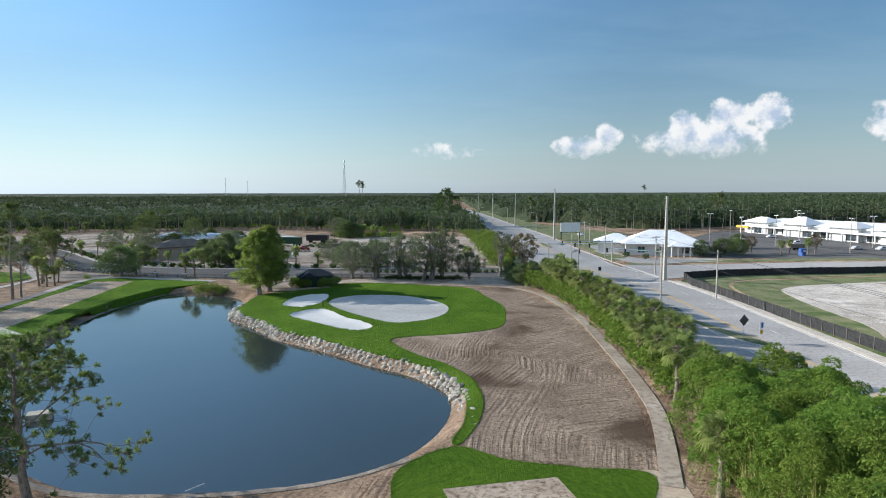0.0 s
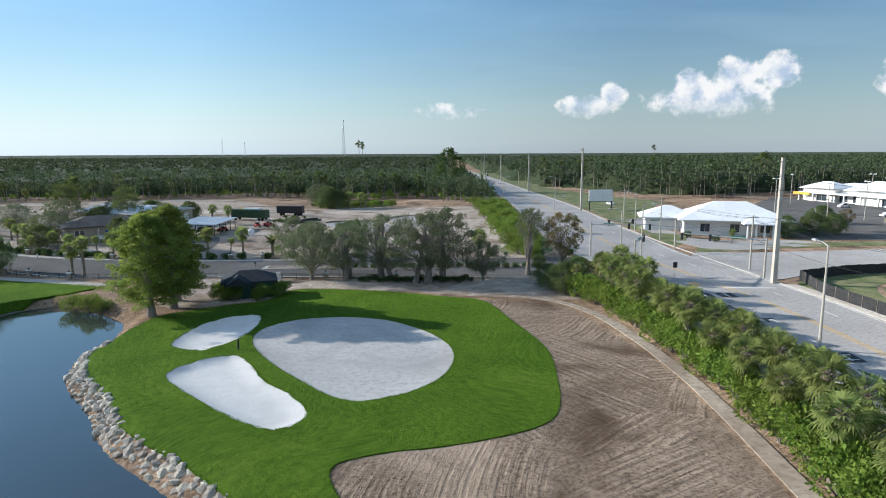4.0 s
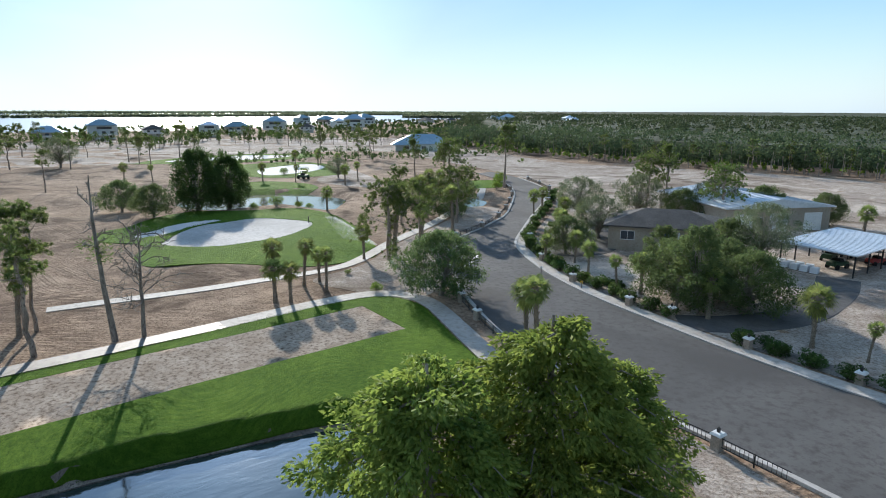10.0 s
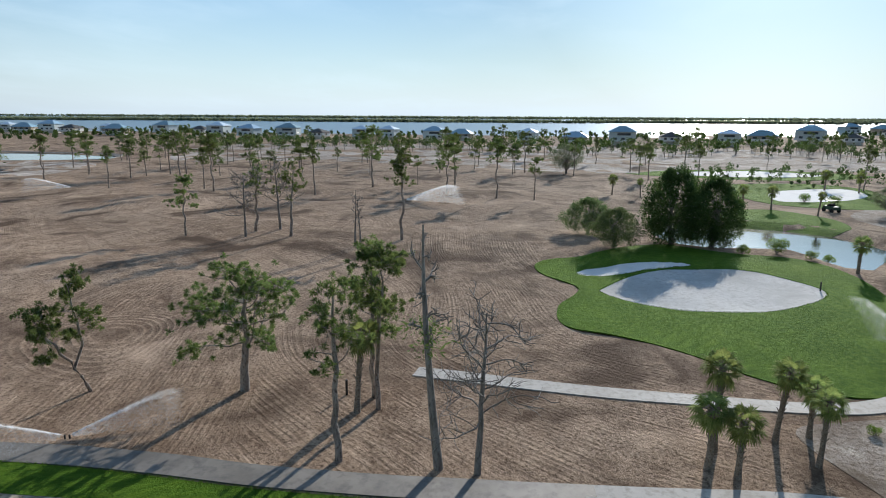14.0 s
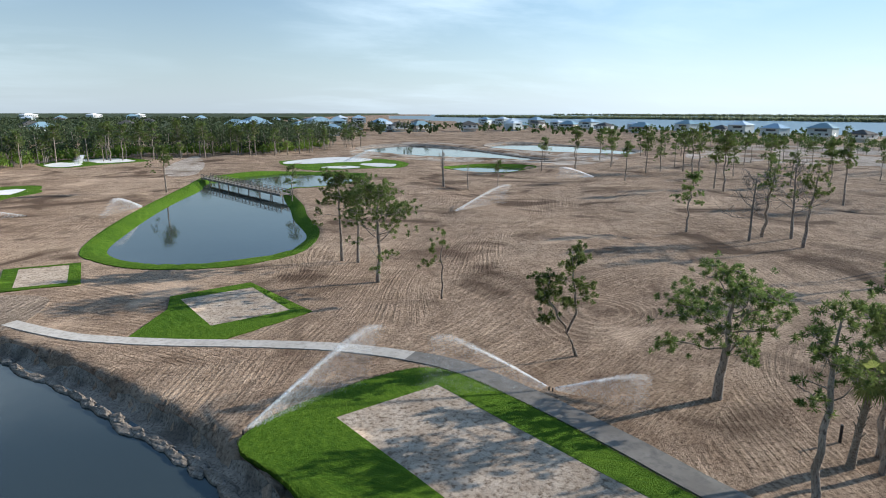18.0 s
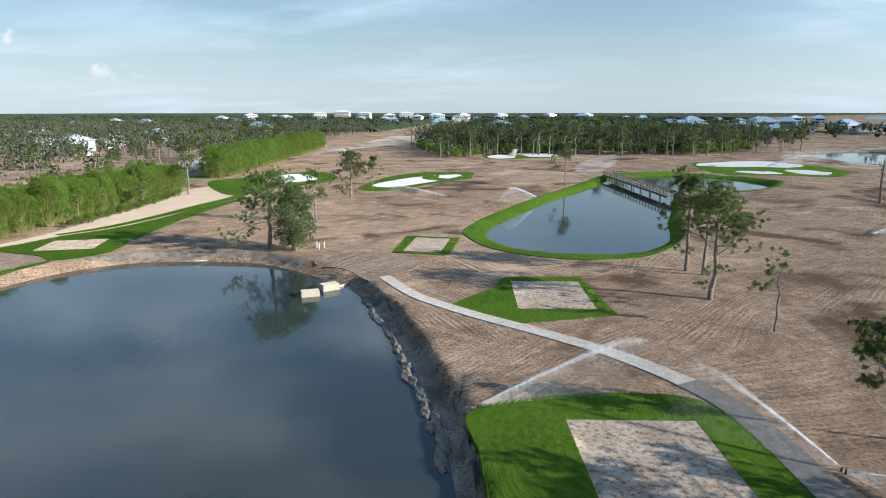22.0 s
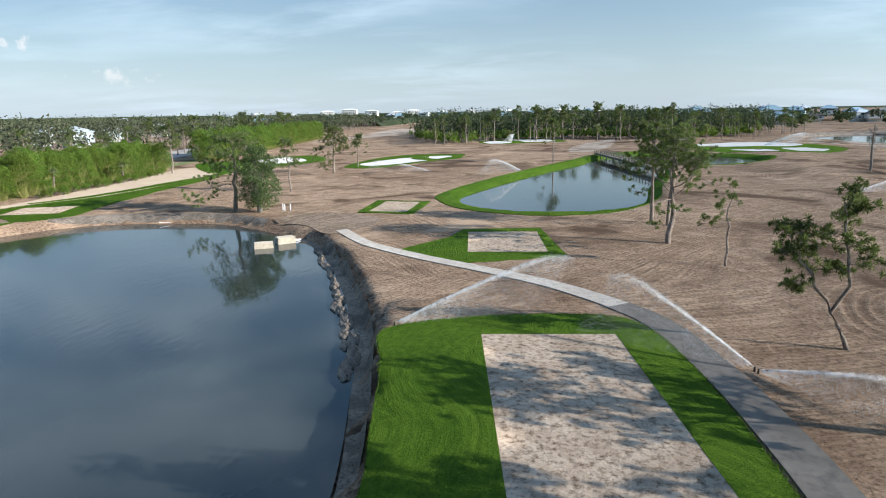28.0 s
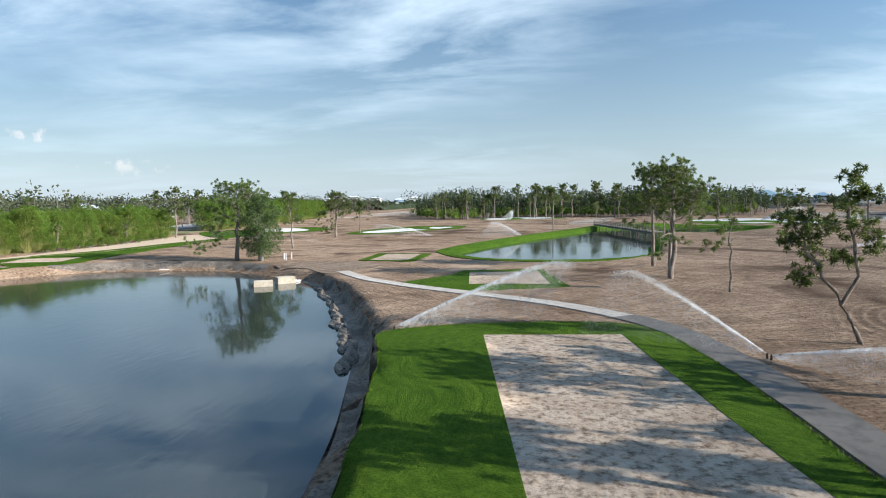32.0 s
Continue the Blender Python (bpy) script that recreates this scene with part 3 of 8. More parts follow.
TURF_G2 = spline([(-144, 126.5), (-150, 133.6), (-163, 145), (-159, 155.4), (-153, 168), (-136, 170), (-108, 163), (-103.6, 155.5), (-105.2, 149), (-110.6, 142.2), (-113.7, 136.3), (-116.4, 131), (-123, 130.2), (-130.7, 132.5), (-137.5, 127.6)])
GREEN_2 = spline([(-131.7, 135.5), (-139.3, 140.9), (-143.7, 148.8), (-144, 157.3), (-138.4, 162.6), (-133.5, 162.4), (-127.6, 157), (-124, 148.2), (-126.6, 139.6), (-129, 136)])
BUNKER_2 = spline([(-139.5, 132.3), (-144.5, 138.5), (-147.5, 146), (-145.8, 148.6), (-141.8, 142.4), (-137.6, 135.4)])
ROAD_IN = np.concatenate([spline([(26, 153.6), (0, 153.8), (-23, 154.6), (-43, 155), (-59, 154.4), (-67, 155.6), (-75, 158.2), (-84, 162), (-99, 170.4), (-106.5, 176), (-110.6, 182.5), (-121, 198.5), (-131, 208.6), (-148, 224), (-162, 233.5), (-178, 242), (-196, 247)], 4, False), spline([(-198, 255), (-178, 250.5), (-154, 239.6), (-136, 223.8), (-121, 207), (-106, 190.5), (-98, 183), (-86, 177), (-74, 173.2), (-62, 171.6), (-50, 170.6), (-36, 171), (-10, 172), (26, 174.5)], 4, False)])
MAIN_W = [(36, 20), (36.3, 64), (36.3, 93), (36.6, 117), (35.5, 137), (31, 157), (27, 180), (25.8, 212), (27, 304), (25, 420), (20, 560), (10, 760)]
MAIN_E = [(56, 20), (55, 64), (55, 93), (55.6, 117), (55, 137), (53.5, 157), (50, 180), (50.3, 212), (50, 304), (44, 420), (38, 560), (26, 760)]
MAIN_ROAD = np.concatenate([spline(MAIN_W, 6, False), spline(MAIN_E, 6, False)[::-1]])
SAND_WAY = spline([(14.5, 46), (18, 45), (17, 36), (16.4, 28), (17.3, 11), (19.5, -15), (22.5, -33), (17, -42), (10, -38), (4.6, -14.4), (5, 11.4), (7, 27), (11, 36)])
PATH_1 = ribbon([(10, 140.5), (16, 137), (20, 130), (22.3, 119), (23.4, 104), (23, 85), (22.2, 70), (20.8, 58), (17, 44)], [1.0, 1.2, 1.3, 1.4, 1.5, 1.6, 1.6, 1.6, 1.6])
PATH_2 = ribbon([(-48.5, 55.6), (-54, 64.2), (-61, 70.4), (-66.5, 74.3), (-73, 79.5), (-77.6, 84.6), (-80.8, 90), (-82.3, 98), (-82.9, 106), (-83, 113), (-83.4, 119), (-84.5, 128), (-86, 138), (-87.1, 146), (-86.6, 151.5), (-83.8, 154.6), (-79.5, 155.2), (-72, 153.5), (-63.5, 151.2), (-55, 148.5)], [1.6, 1.6, 1.7, 1.8, 1.9, 2.0] + [2.2] * 14)
BANK_LINE = np.array([(-43.5, 56.5), (-48.1, 62.8), (-52.6, 71.8), (-57.5, 84.3), (-60.1, 92.4), (-61.8, 100.4), (-63.4, 109.9), (-63.9, 120), (-62.8, 131.1), (-61.4, 136.8)])
BANK_W = ribbon(BANK_LINE, [1.2, 1.5, 1.5, 1.5, 1.5, 1.2, 0.9, 0.8, 0.8, 0.8], 14)
PATH_WET = ribbon([(-78.6, 86.0), (-80.8, 90), (-82.3, 98), (-82.9, 106), (-83, 113), (-83.4, 119), (-84.5, 128), (-85.3, 133.5)], 2.25)
PATH_3 = ribbon([(-100.7, 118.6), (-100.1, 127), (-99.9, 135), (-100.1, 143), (-100.8, 151), (-102.5, 156), (-106.3, 160.8), (-112, 168), (-124, 184), (-138, 200), (-150, 214), (-162, 224)], 2.0)
SITE = spline([(20, 176), (26, 230), (22, 290), (-20, 292), (-60, 290), (-100, 335), (-155, 330), (-215, 306), (-300, 322), (-300, 280), (-200, 258), (-160, 245), (-128, 220), (-104, 192), (-88, 181), (-62, 174), (-30, 174)])
SANDLOT = spline([(62, 100), (66, 141), (84, 150), (125, 156), (190, 150), (190, 40), (66, 40)])

SHORE_BAY = ((-4900, -3400), (-1900, -1150), (-1500, -1080), (-900, -820), (-423, -790), (-175, -735), (30, -760), (307, -800), (552, -960), (1200, -1500), (2000, -2250), (4900, -4900))


def bay_x(y):
    return np.interp(y, [a for a, b in SHORE_BAY], [b for a, b in SHORE_BAY])


def smooth(t):
    t = np.clip(t, 0, 1)
    return t * t * (3 - 2 * t)


def waves2(x, y, s, seed):
    r = np.random.default_rng(seed)
    z = 0
    for k in range(5):
        a, f = r.uniform(0, math.tau), s * 1.6**k
        z = z + np.sin(f * (x * math.cos(a) + y * math.sin(a)) + r.uniform(0, 6)) / 1.5**k
    return z / 2.4


PONDS = [(POND, 2.2, 1.2), (POND_S, 2.6, 1.0), (POND_W, 3.0, 1.0), (POND_R, 3, 1.0), (LAGOON, 5, 1.2), (LAGOON_S, 4, 1.0), (LAGOON_F, 5, 1.2), (POND_N, 6, 0.5)]
BOWLS = [(BUNKER_A, 0.28), (BUNKER_B, 0.3), (BUNKER_2, 0.3), (GREEN_C, 0.10), (GREEN_2, 0.08)]


def gz(x, y):
    """Height of the ground."""
    x, y = np.asarray(x, float).ravel(), np.asarray(y, float).ravel()
    p = np.stack([x, y], 1)
    rough = smooth((-88 - x) / 30) * smooth((y + 300) / 60) * smooth((180 - y) / 30) * smooth((x + 480) / 60)
    z = 0.55 * rough * waves2(x, y, 0.11, 4) + 0.06 * waves2(x, y, 0.22, 9)
    far = smooth((np.hypot(x + 50, y - 90) - 500) / 300)
    z = z * (1 - far)
    for poly, w, deep in PONDS:
        lo, hi = poly.min(0) - w - 1, poly.max(0) + w + 1
        k = np.where((p > lo).all(1) & (p < hi).all(1))[0]
        if len(k):
            d = sdist(p[k], poly)
            if poly is POND:
                d = np.where(d > 0, d + 0.45 * waves2(x[k], y[k], 0.55, 21) * smooth(d / 0.6) * (x[k] < -38), d)
            bank = -deep * (1 - smooth(d / w))
            if poly is POND:
                # a flat mud ledge below a cut lip along the western shore
                cut = np.where(d < 0.95, 0.07 * d, 0.07 + 0.93 * smooth((d - 0.95) / 0.65))
                bank = np.where(x[k] < -44, -deep * (1 - np.clip(cut, 0, 1)), bank)
            z[k] = np.where(d < 0, -deep - np.minimum(1.2, -d * 0.35), np.where(d < w, z[k] * smooth(d / w) + bank, z[k]))
    for poly, deep in BOWLS:
        lo, hi = poly.min(0) - 2, poly.max(0) + 2
        k = np.where((p > lo).all(1) & (p < hi).all(1))[0]
        if len(k):
            d = sdist(p[k], poly)
            z[k] += np.where(d < 0, -deep * smooth(-d / 1.6), 0.35 * deep * (1 - smooth(d / 2)))
    b = bay_x(y) - x
    return np.where(b > -6, -2.2, z)


def at(x, y):
    return float(gz([x], [y])[0])


def fast_mesh(name, verts, faces, smooth_faces=False):
    """A mesh from arrays; faces all of one size."""
    me = bpy.data.meshes.new(name)
    verts, faces = np.asarray(verts, np.float32), np.asarray(faces, np.int32)
    me.vertices.add(len(verts))
    me.vertices.foreach_set("co", verts.ravel())
    n, k = faces.shape
    me.loops.add(n * k)
    me.loops.foreach_set("vertex_index", faces.ravel())
    me.polygons.add(n)
    me.polygons.foreach_set("loop_start", np.arange(0, n * k, k, dtype=np.int32))
    me.polygons.foreach_set("use_smooth", np.full(n, smooth_faces))
    me.update(calc_edges=True)
    return me


def thing(name, me, mat, label="", category="", kind="", group="", smooth_faces=False):
    me.materials.append(MATS[mat])
    me.polygons.foreach_set("use_smooth", np.full(len(me.polygons), smooth_faces))
    return tagged(new(name, me), label, category, group, kind)


from mathutils import geometry


def drape(name, outline, mat, dz, holes=(), step=1.5, skirt=0.12, label="", category="", flat=None):
    """A sheet that lies on the ground inside an outline, with a turned-down edge."""
    rings = [np.asarray(outline)] + [np.asarray(h) for h in holes]
    pts, edges = [], []
    for r in rings:
        n0 = len(pts)
        pts += r.tolist()
        edges += [(n0 + i, n0 + (i + 1) % len(r)) for i in range(len(r))]
    lo, hi = rings[0].min(0), rings[0].max(0)
    gx, gy = np.meshgrid(np.arange(lo[0], hi[0], step), np.arange(lo[1], hi[1], step))
    g = np.stack([gx.ravel(), gy.ravel()], 1) + np.random.default_rng(1).uniform(-0.15, 0.15, (gx.size, 2)) * step
    ok = sdist(g, rings[0]) < -0.45 * step
    for h in rings[1:]:
        ok &= sdist(g, h) > 0.45 * step
    pts += g[ok].tolist()
    v, _, f, *_ = geometry.delaunay_2d_cdt([Vector(q) for q in pts], edges, [], 0, 1e-4)
    v = np.array([tuple(q) for q in v])
    f = np.array([t[:3] for t in f])
    c = v[f].mean(1)
    ok = inside(c, rings[0])
    for h in rings[1:]:
        ok &= ~inside(c, h)
    f = f[ok]
    area = np.cross(v[f[:, 1]] - v[f[:, 0]], v[f[:, 2]] - v[f[:, 0]])
    f = np.where(area[:, None] < 0, f[:, ::-1], f)
    z = (gz(v[:, 0], v[:, 1]) if flat is None else np.full(len(v), flat)) + dz
    verts = np.c_[v, z]
    # the turned-down edge
    e = np.sort(np.concatenate([f[:, [0, 1]], f[:, [1, 2]], f[:, [2, 0]]]), 1)
    _, idx, cnt = np.unique(e[:, 0] * (len(v) + 1) + e[:, 1], return_index=True, return_counts=True)
    raw = np.concatenate([f[:, [0, 1]], f[:, [1, 2]], f[:, [2, 0]]])[idx[cnt == 1]]
    if skirt:
        n0 = len(verts)
        verts = np.concatenate([verts, verts, verts - (0, 0, skirt)])
        a, b = raw[:, 0] + n0, raw[:, 1] + n0
        f = np.concatenate([f, np.stack([b, a, a + n0], 1), np.stack([b, a + n0, b + n0], 1)])
    return thing(name, fast_mesh(name, verts, f), mat, label, category, "structure", smooth_faces=True)


def grid_ground():
    def axis(core0, core1, mid0, mid1):
        a = np.arange(core0, core1, 1.0)
        left, right = np.arange(mid0, core0, 4.0), np.arange(core1, mid1, 4.0)
        grow = np.cumsum(8 * 1.18 ** np.arange(28))
        grow = grow[grow < 4600]
        return np.concatenate([(mid0 - grow)[::-1], left, a, right, mid1 + grow])

    xs, ys = axis(-112, 36, -300, 200), axis(-20, 172, -290, 380)
    gx, gy = np.meshgrid(xs, ys)
    z = gz(gx, gy)
    p = np.stack([gx.ravel(), gy.ravel()], 1)
    for poly in (BUNKER_A, BUNKER_B, BUNKER_2, GREEN_C, GREEN_2, TURF_1, TURF_T):
        k = np.where((p > poly.min(0)).all(1) & (p < poly.max(0)).all(1))[0]
        z[k] -= 0.22 * smooth(-sdist(p[k], poly) / 0.9)
    for poly in (TURF_P, TURF_T2, TURF_T3, TURF_0, TURF_G2):
        k = np.where((p > poly.min(0)).all(1) & (p < poly.max(0)).all(1))[0]
        z[k] -= 0.3 * smooth(-sdist(p[k], poly) / 0.9)
    k = np.where((p > TURF_T.min(0) - 1).all(1) & (p < TURF_T.max(0) + 1).all(1) & (p[:, 0] > -66.5))[0]
    z[k] -= 0.6 * smooth((0.5 - sdist(p[k], TURF_T)) / 0.9)
    k = np.where((p > BANK_W.min(0)).all(1) & (p < BANK_W.max(0)).all(1))[0]
    z[k] -= 0.7 * smooth(-sdist(p[k], BANK_W) / 0.25)
    n, m = len(xs), len(ys)
    i = (np.arange(m - 1)[:, None] * n + np.arange(n - 1)[None]).ravel()
    me = fast_mesh("ground", np.stack([gx.ravel(), gy.ravel(), z], 1), np.stack([i, i + 1, i + n + 1, i + n], 1))
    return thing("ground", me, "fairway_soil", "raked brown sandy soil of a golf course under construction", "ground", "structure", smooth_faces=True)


grid_ground()
drape("water", np.array(POND), "pond_water", 0, step=8, skirt=0, flat=-1.2, label="dark calm pond with faint ripples below a soil bank", category="pond")
for pool, grow in ((LAGOON, 1.07), (LAGOON_F, 1.08)):
    mid = pool.mean(0)
    drape("bank", mid + (pool - mid) * grow, "mud_bank", 0.25, holes=(mid + (pool - mid) * 1.005,), step=5, skirt=0.6, label="low dark earth bank round the lagoon", category="bank")
for poly, w, deep in PONDS[1:]:
    drape("water", np.array(poly), "pond_water", 0, step=12, skirt=0, flat=-deep, label="calm golf course pond reflecting the sky", category="pond")
bay = np.array([(-4900, -4900), (-700, -4900), (-700, 4900), (-4900, 4900)], float)
drape("water", bay, "bay_water", 0, step=700, skirt=0, flat=-0.7, label="wide silvery bay under the low sun", category="bay")

drape("bank", BANK_W, "mud_bank", -0.03, step=0.3, skirt=0.3, label="flat mud ledge below a cut soil lip at the pond", category="bank")
drape("bank", ribbon([(-2.2, 49.2), (-9, 45.3), (-17.5, 43.6), (-27, 44.0), (-35.5, 48.4)], [1.2, 2.2, 2.2, 2.2, 1.4], 10), "mud_bank", 0.04, step=0.6, skirt=0.05, label="wet mud rim of the pond", category="bank")

GRASS = dict(label="dense bright green turf sod on golf ground", category="turf")
drape("turf", TURF_1, "turf", 0.06, holes=(BUNKER_A, BUNKER_B, GREEN_C), step=0.9, **GRASS)
drape("turf", TURF_0, "turf", 0.06, holes=(TEE_0,), **GRASS)
drape("turf", TURF_T, "turf", 0.07, holes=(TEE_SOIL,), step=0.6, skirt=0.4, **GRASS)
drape("turf", TURF_T2, "turf", 0.06, holes=(TEE_2,), **GRASS)
drape("turf", TURF_T3, "turf", 0.06, holes=(TEE_3,), **GRASS)
drape("turf", TURF_P, "turf", 0.06, holes=(POND_S,), **GRASS)
drape("turf", TURF_G2, "turf", 0.06, holes=(GREEN_2, BUNKER_2), **GRASS)
drape("sand_bunker", BUNKER_A, "bunker_sand", 0.03, step=0.8, label="white sand bunker in green turf", category="bunker")
drape("sand_bunker", BUNKER_B, "bunker_sand", 0.03, step=0.8, label="white sand bunker with scalloped turf edge", category="bunker")
drape("sand_bunker", BUNKER_2, "bunker_sand", 0.03, label="slender white sand bunker in turf", category="bunker")
drape("putting_green", GREEN_C, "green_mix", 0.03, label="unplanted putting green of pale grey sand mix", category="putting green")
drape("putting_green", GREEN_2, "green_mix", 0.03, label="unplanted putting green of pale sand mix", category="putting green")
SOIL = dict(label="rectangular tee of bare mottled sandy soil", category="tee")
drape("tee_box", TEE_SOIL, "tee_soil", 0.05, **SOIL)
drape("tee_box", TEE_2, "tee_soil", 0.05, **SOIL)
drape("tee_box", TEE_3, "tee_soil", 0.05, **SOIL)
drape("tee_box", TEE_0, "tee_soil", 0.05, **SOIL)
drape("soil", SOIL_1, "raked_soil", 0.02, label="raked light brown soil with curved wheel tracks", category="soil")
drape("sand_way", SAND_WAY, "waste_sand", 0.03, label="broad way of smooth beige sand", category="sand path")
PAVE = dict(label="narrow pale concrete cart path", category="path")
drape("pavement", PATH_1, "path_dirty", 0.08, label="narrow concrete path half covered with soil", category="path")
drape("pavement", PATH_2, "path_concrete", 0.08, **PAVE)
drape("pavement", PATH_WET, "path_wet", 0.085, label="stretch of cart path dark with sprinkler water", category="path")
drape("pavement", PATH_3, "path_concrete", 0.08, **PAVE)
drape("site", SITE, "site_sand", 0.02, step=5, label="cleared pale sand of a building site", category="building site")
drape("soil", spline([(-82, 153.4), (-88, 150.4), (-96, 147.5), (-98.8, 152), (-101, 157.2), (-106, 163), (-113, 171.5), (-121, 183), (-131, 195), (-136, 203), (-128, 204.5), (-117, 191), (-109.5, 179.4), (-104, 172.6), (-97, 167.6), (-86, 160.8)]), "site_sand", 0.03, step=2, label="pale trodden sand between palms and road", category="soil")
drape("road", ROAD_IN, "asphalt", 0.10, step=3, label="curving grey asphalt entrance road", category="road")
drape("road", MAIN_ROAD, "road_concrete", 0.06, step=8, label="wide pale grey main road", category="road")
drape("verge", SANDLOT, "rough_grass", 0.03, step=6, label="weedy green verge round a vacant lot", category="grass")
drape("lot", spline([(68, 60), (68, 100), (71, 126), (76, 137), (92, 143), (125, 148), (190, 142), (190, 50)]), "lot_sand", 0.06, step=6, label="vacant lot of white sand", category="lot")

# ---- vegetation ----
pmat("pine_bark", (0.25, 0.20, 0.16), (0.43, 0.37, 0.31), 1.2, c3=(0.10, 0.07, 0.055), fine=7.0, rough=0.95, bump=0.9, bscale=6.0, stretch=(1, 1, 0.35))
pmat("grey_bark", (0.20, 0.175, 0.15), (0.34, 0.31, 0.275), 1.2, c3=(0.13, 0.11, 0.095), fine=6.0, rough=0.95, bump=0.8, bscale=6.0, stretch=(1, 1, 0.35))
pmat("palm_trunk", (0.20, 0.165, 0.125), (0.33, 0.28, 0.22), 2.5, c3=(0.11, 0.085, 0.06), fine=9.0, rough=0.95, bump=1.0, bscale=7.0)
leaf_mat("pine_leaf", (0.052, 0.090, 0.026), (0.220, 0.275, 0.082), trans=0.44, scale=0.6)
leaf_mat("oak_leaf", (0.072, 0.100, 0.054), (0.208, 0.232, 0.128), trans=0.4)
leaf_mat("dark_leaf", (0.030, 0.060, 0.018), (0.095, 0.150, 0.040), trans=0.42)
leaf_mat("cypress_leaf", (0.072, 0.118, 0.024), (0.295, 0.345, 0.074), trans=0.48, scale=0.35)
leaf_mat("palm_leaf", (0.088, 0.142, 0.036), (0.295, 0.330, 0.108), rough=0.7, trans=0.5)
leaf_mat("bamboo_leaf", (0.060, 0.135, 0.020), (0.250, 0.345, 0.062), trans=0.45, scale=0.5)
leaf_mat("shrub_leaf", (0.058, 0.118, 0.018), (0.225, 0.295, 0.052), trans=0.4)
leaf_mat("forest_leaf", (0.036, 0.060, 0.030), (0.090, 0.114, 0.056), trans=0.3, scale=0.05, rough=0.95)
leaf_mat("live_leaf", (0.055, 0.092, 0.036), (0.175, 0.225, 0.082), trans=0.48)
leaf_mat("turf_blade", (0.040, 0.095, 0.008), (0.125, 0.205, 0.022), trans=0.3)
leaf_mat("grey_pine_leaf", (0.050, 0.064, 0.036), (0.132, 0.142, 0.082), trans=0.3, scale=0.05, rough=0.95)
leaf_mat("rusty_leaf", (0.040, 0.080, 0.026), (0.230, 0.135, 0.070), trans=0.3, scale=0.32)
# leaves of the far islands, with distance haze put into their paler, greyer colour
leaf_mat("hazed_mangrove_leaf", (0.095, 0.120, 0.070), (0.200, 0.220, 0.140), trans=0.5, scale=0.02, rough=0.95)


class Soup:
    """Gathers triangles and quads (as two triangles) for one mesh."""

    def __init__(self):
        self.v, self.f, self.n = [], [], 0

    def add(self, v, f):
        v, f = np.asarray(v, float).reshape(-1, 3), np.asarray(f, int).reshape(-1, 3)
        self.v.append(v), self.f.append(f + self.n)
        self.n += len(v)

    def tube(self, path, radii, sides=7):
        path = np.asarray(path, float)
        n = len(path)
        d = np.gradient(path, axis=0)
        d /= np.linalg.norm(d, axis=1)[:, None] + 1e-9
        ref = np.where(np.abs(d[:, 2:3]) > 0.9, (1.0, 0, 0), (0, 0, 1.0))
        a = np.cross(d, ref)
        a /= np.linalg.norm(a, axis=1)[:, None]
        b = np.cross(d, a)
        t = np.linspace(0, math.tau, sides, endpoint=False)
        r = np.interp(np.linspace(0, 1, n), np.linspace(0, 1, len(radii)), radii)
        ring = path[:, None] + r[:, None, None] * (np.cos(t)[None, :, None] * a[:, None] + np.sin(t)[None, :, None] * b[:, None])
        i, j = np.meshgrid(np.arange(n - 1), np.arange(sides), indexing="ij")
        p, q = (i * sides + j).ravel(), (i * sides + (j + 1) % sides).ravel()
        f = np.concatenate([np.stack([p, q, p + sides], 1), np.stack([q, q + sides, p + sides], 1)])
        self.add(ring.reshape(-1, 3), f)
        return path

    def leaves(self, c, size, rng, wide=0.5, flat=0.3, dirs=None, spread=1.0):
        """One pointed leaf (two triangles) at each centre; dirs: the way it points."""
        c = np.asarray(c, float)
        n = len(c)
        d = rng.normal(size=(n, 3)) * spread + (0 if dirs is None else np.asarray(dirs))
        d[:, 2] -= flat * 0.4
        d /= np.linalg.norm(d, axis=1)[:, None] + 1e-9
        w = np.cross(d, rng.normal(size=(n, 3)))
        w /= np.linalg.norm(w, axis=1)[:, None] + 1e-9
        s = size * rng.uniform(0.6, 1.35, (n, 1))
        v = np.stack([c - d * s * 0.5, c + w * s * wide * 0.5, c + d * s * 0.5, c - w * s * wide * 0.5], 1)
        k = np.arange(n)[:, None] * 4
        self.add(v.reshape(-1, 3), np.concatenate([k + [0, 1, 2], k + [0, 2, 3]]))

    def mesh(self, name, soft=False):
        return fast_mesh(name, np.concatenate(self.v), np.concatenate(self.f), soft)


def part(name, me, mat, parent, label=""):
    """One mesh object under a thing or a part."""
    me.materials.append(MATS[mat])
    ob = new(name, me)
    ob.parent = parent
    return tagged(ob, label)


def root(name, label, category, group=""):
    return tagged(new(name), label, category, group)


def place(ob, x, y, turn=0.0, size=1.0, z=None):
    ob.matrix_world = Matrix.LocRotScale((x, y, at(x, y) - 0.05 if z is None else z), Euler((0, 0, radians(turn))), (size,) * 3)
    return ob


def clone(ob, x, y, turn=0.0, size=1.0, z=None):
    c = copy_thing(ob, Matrix())
    return place(c, x, y, turn, size, z)


def bent(rng, a, d, length, n=6, sag=0.0, wob=0.12):
    """A wandering path from a along d."""
    d = np.array(d, float)
    d /= np.linalg.norm(d)
    p = [np.array(a, float)]
    for k in range(n):
        d = d + rng.normal(size=3) * wob + (0, 0, sag)
        d /= np.linalg.norm(d)
        p.append(p[-1] + d * length / n)
    return np.array(p)


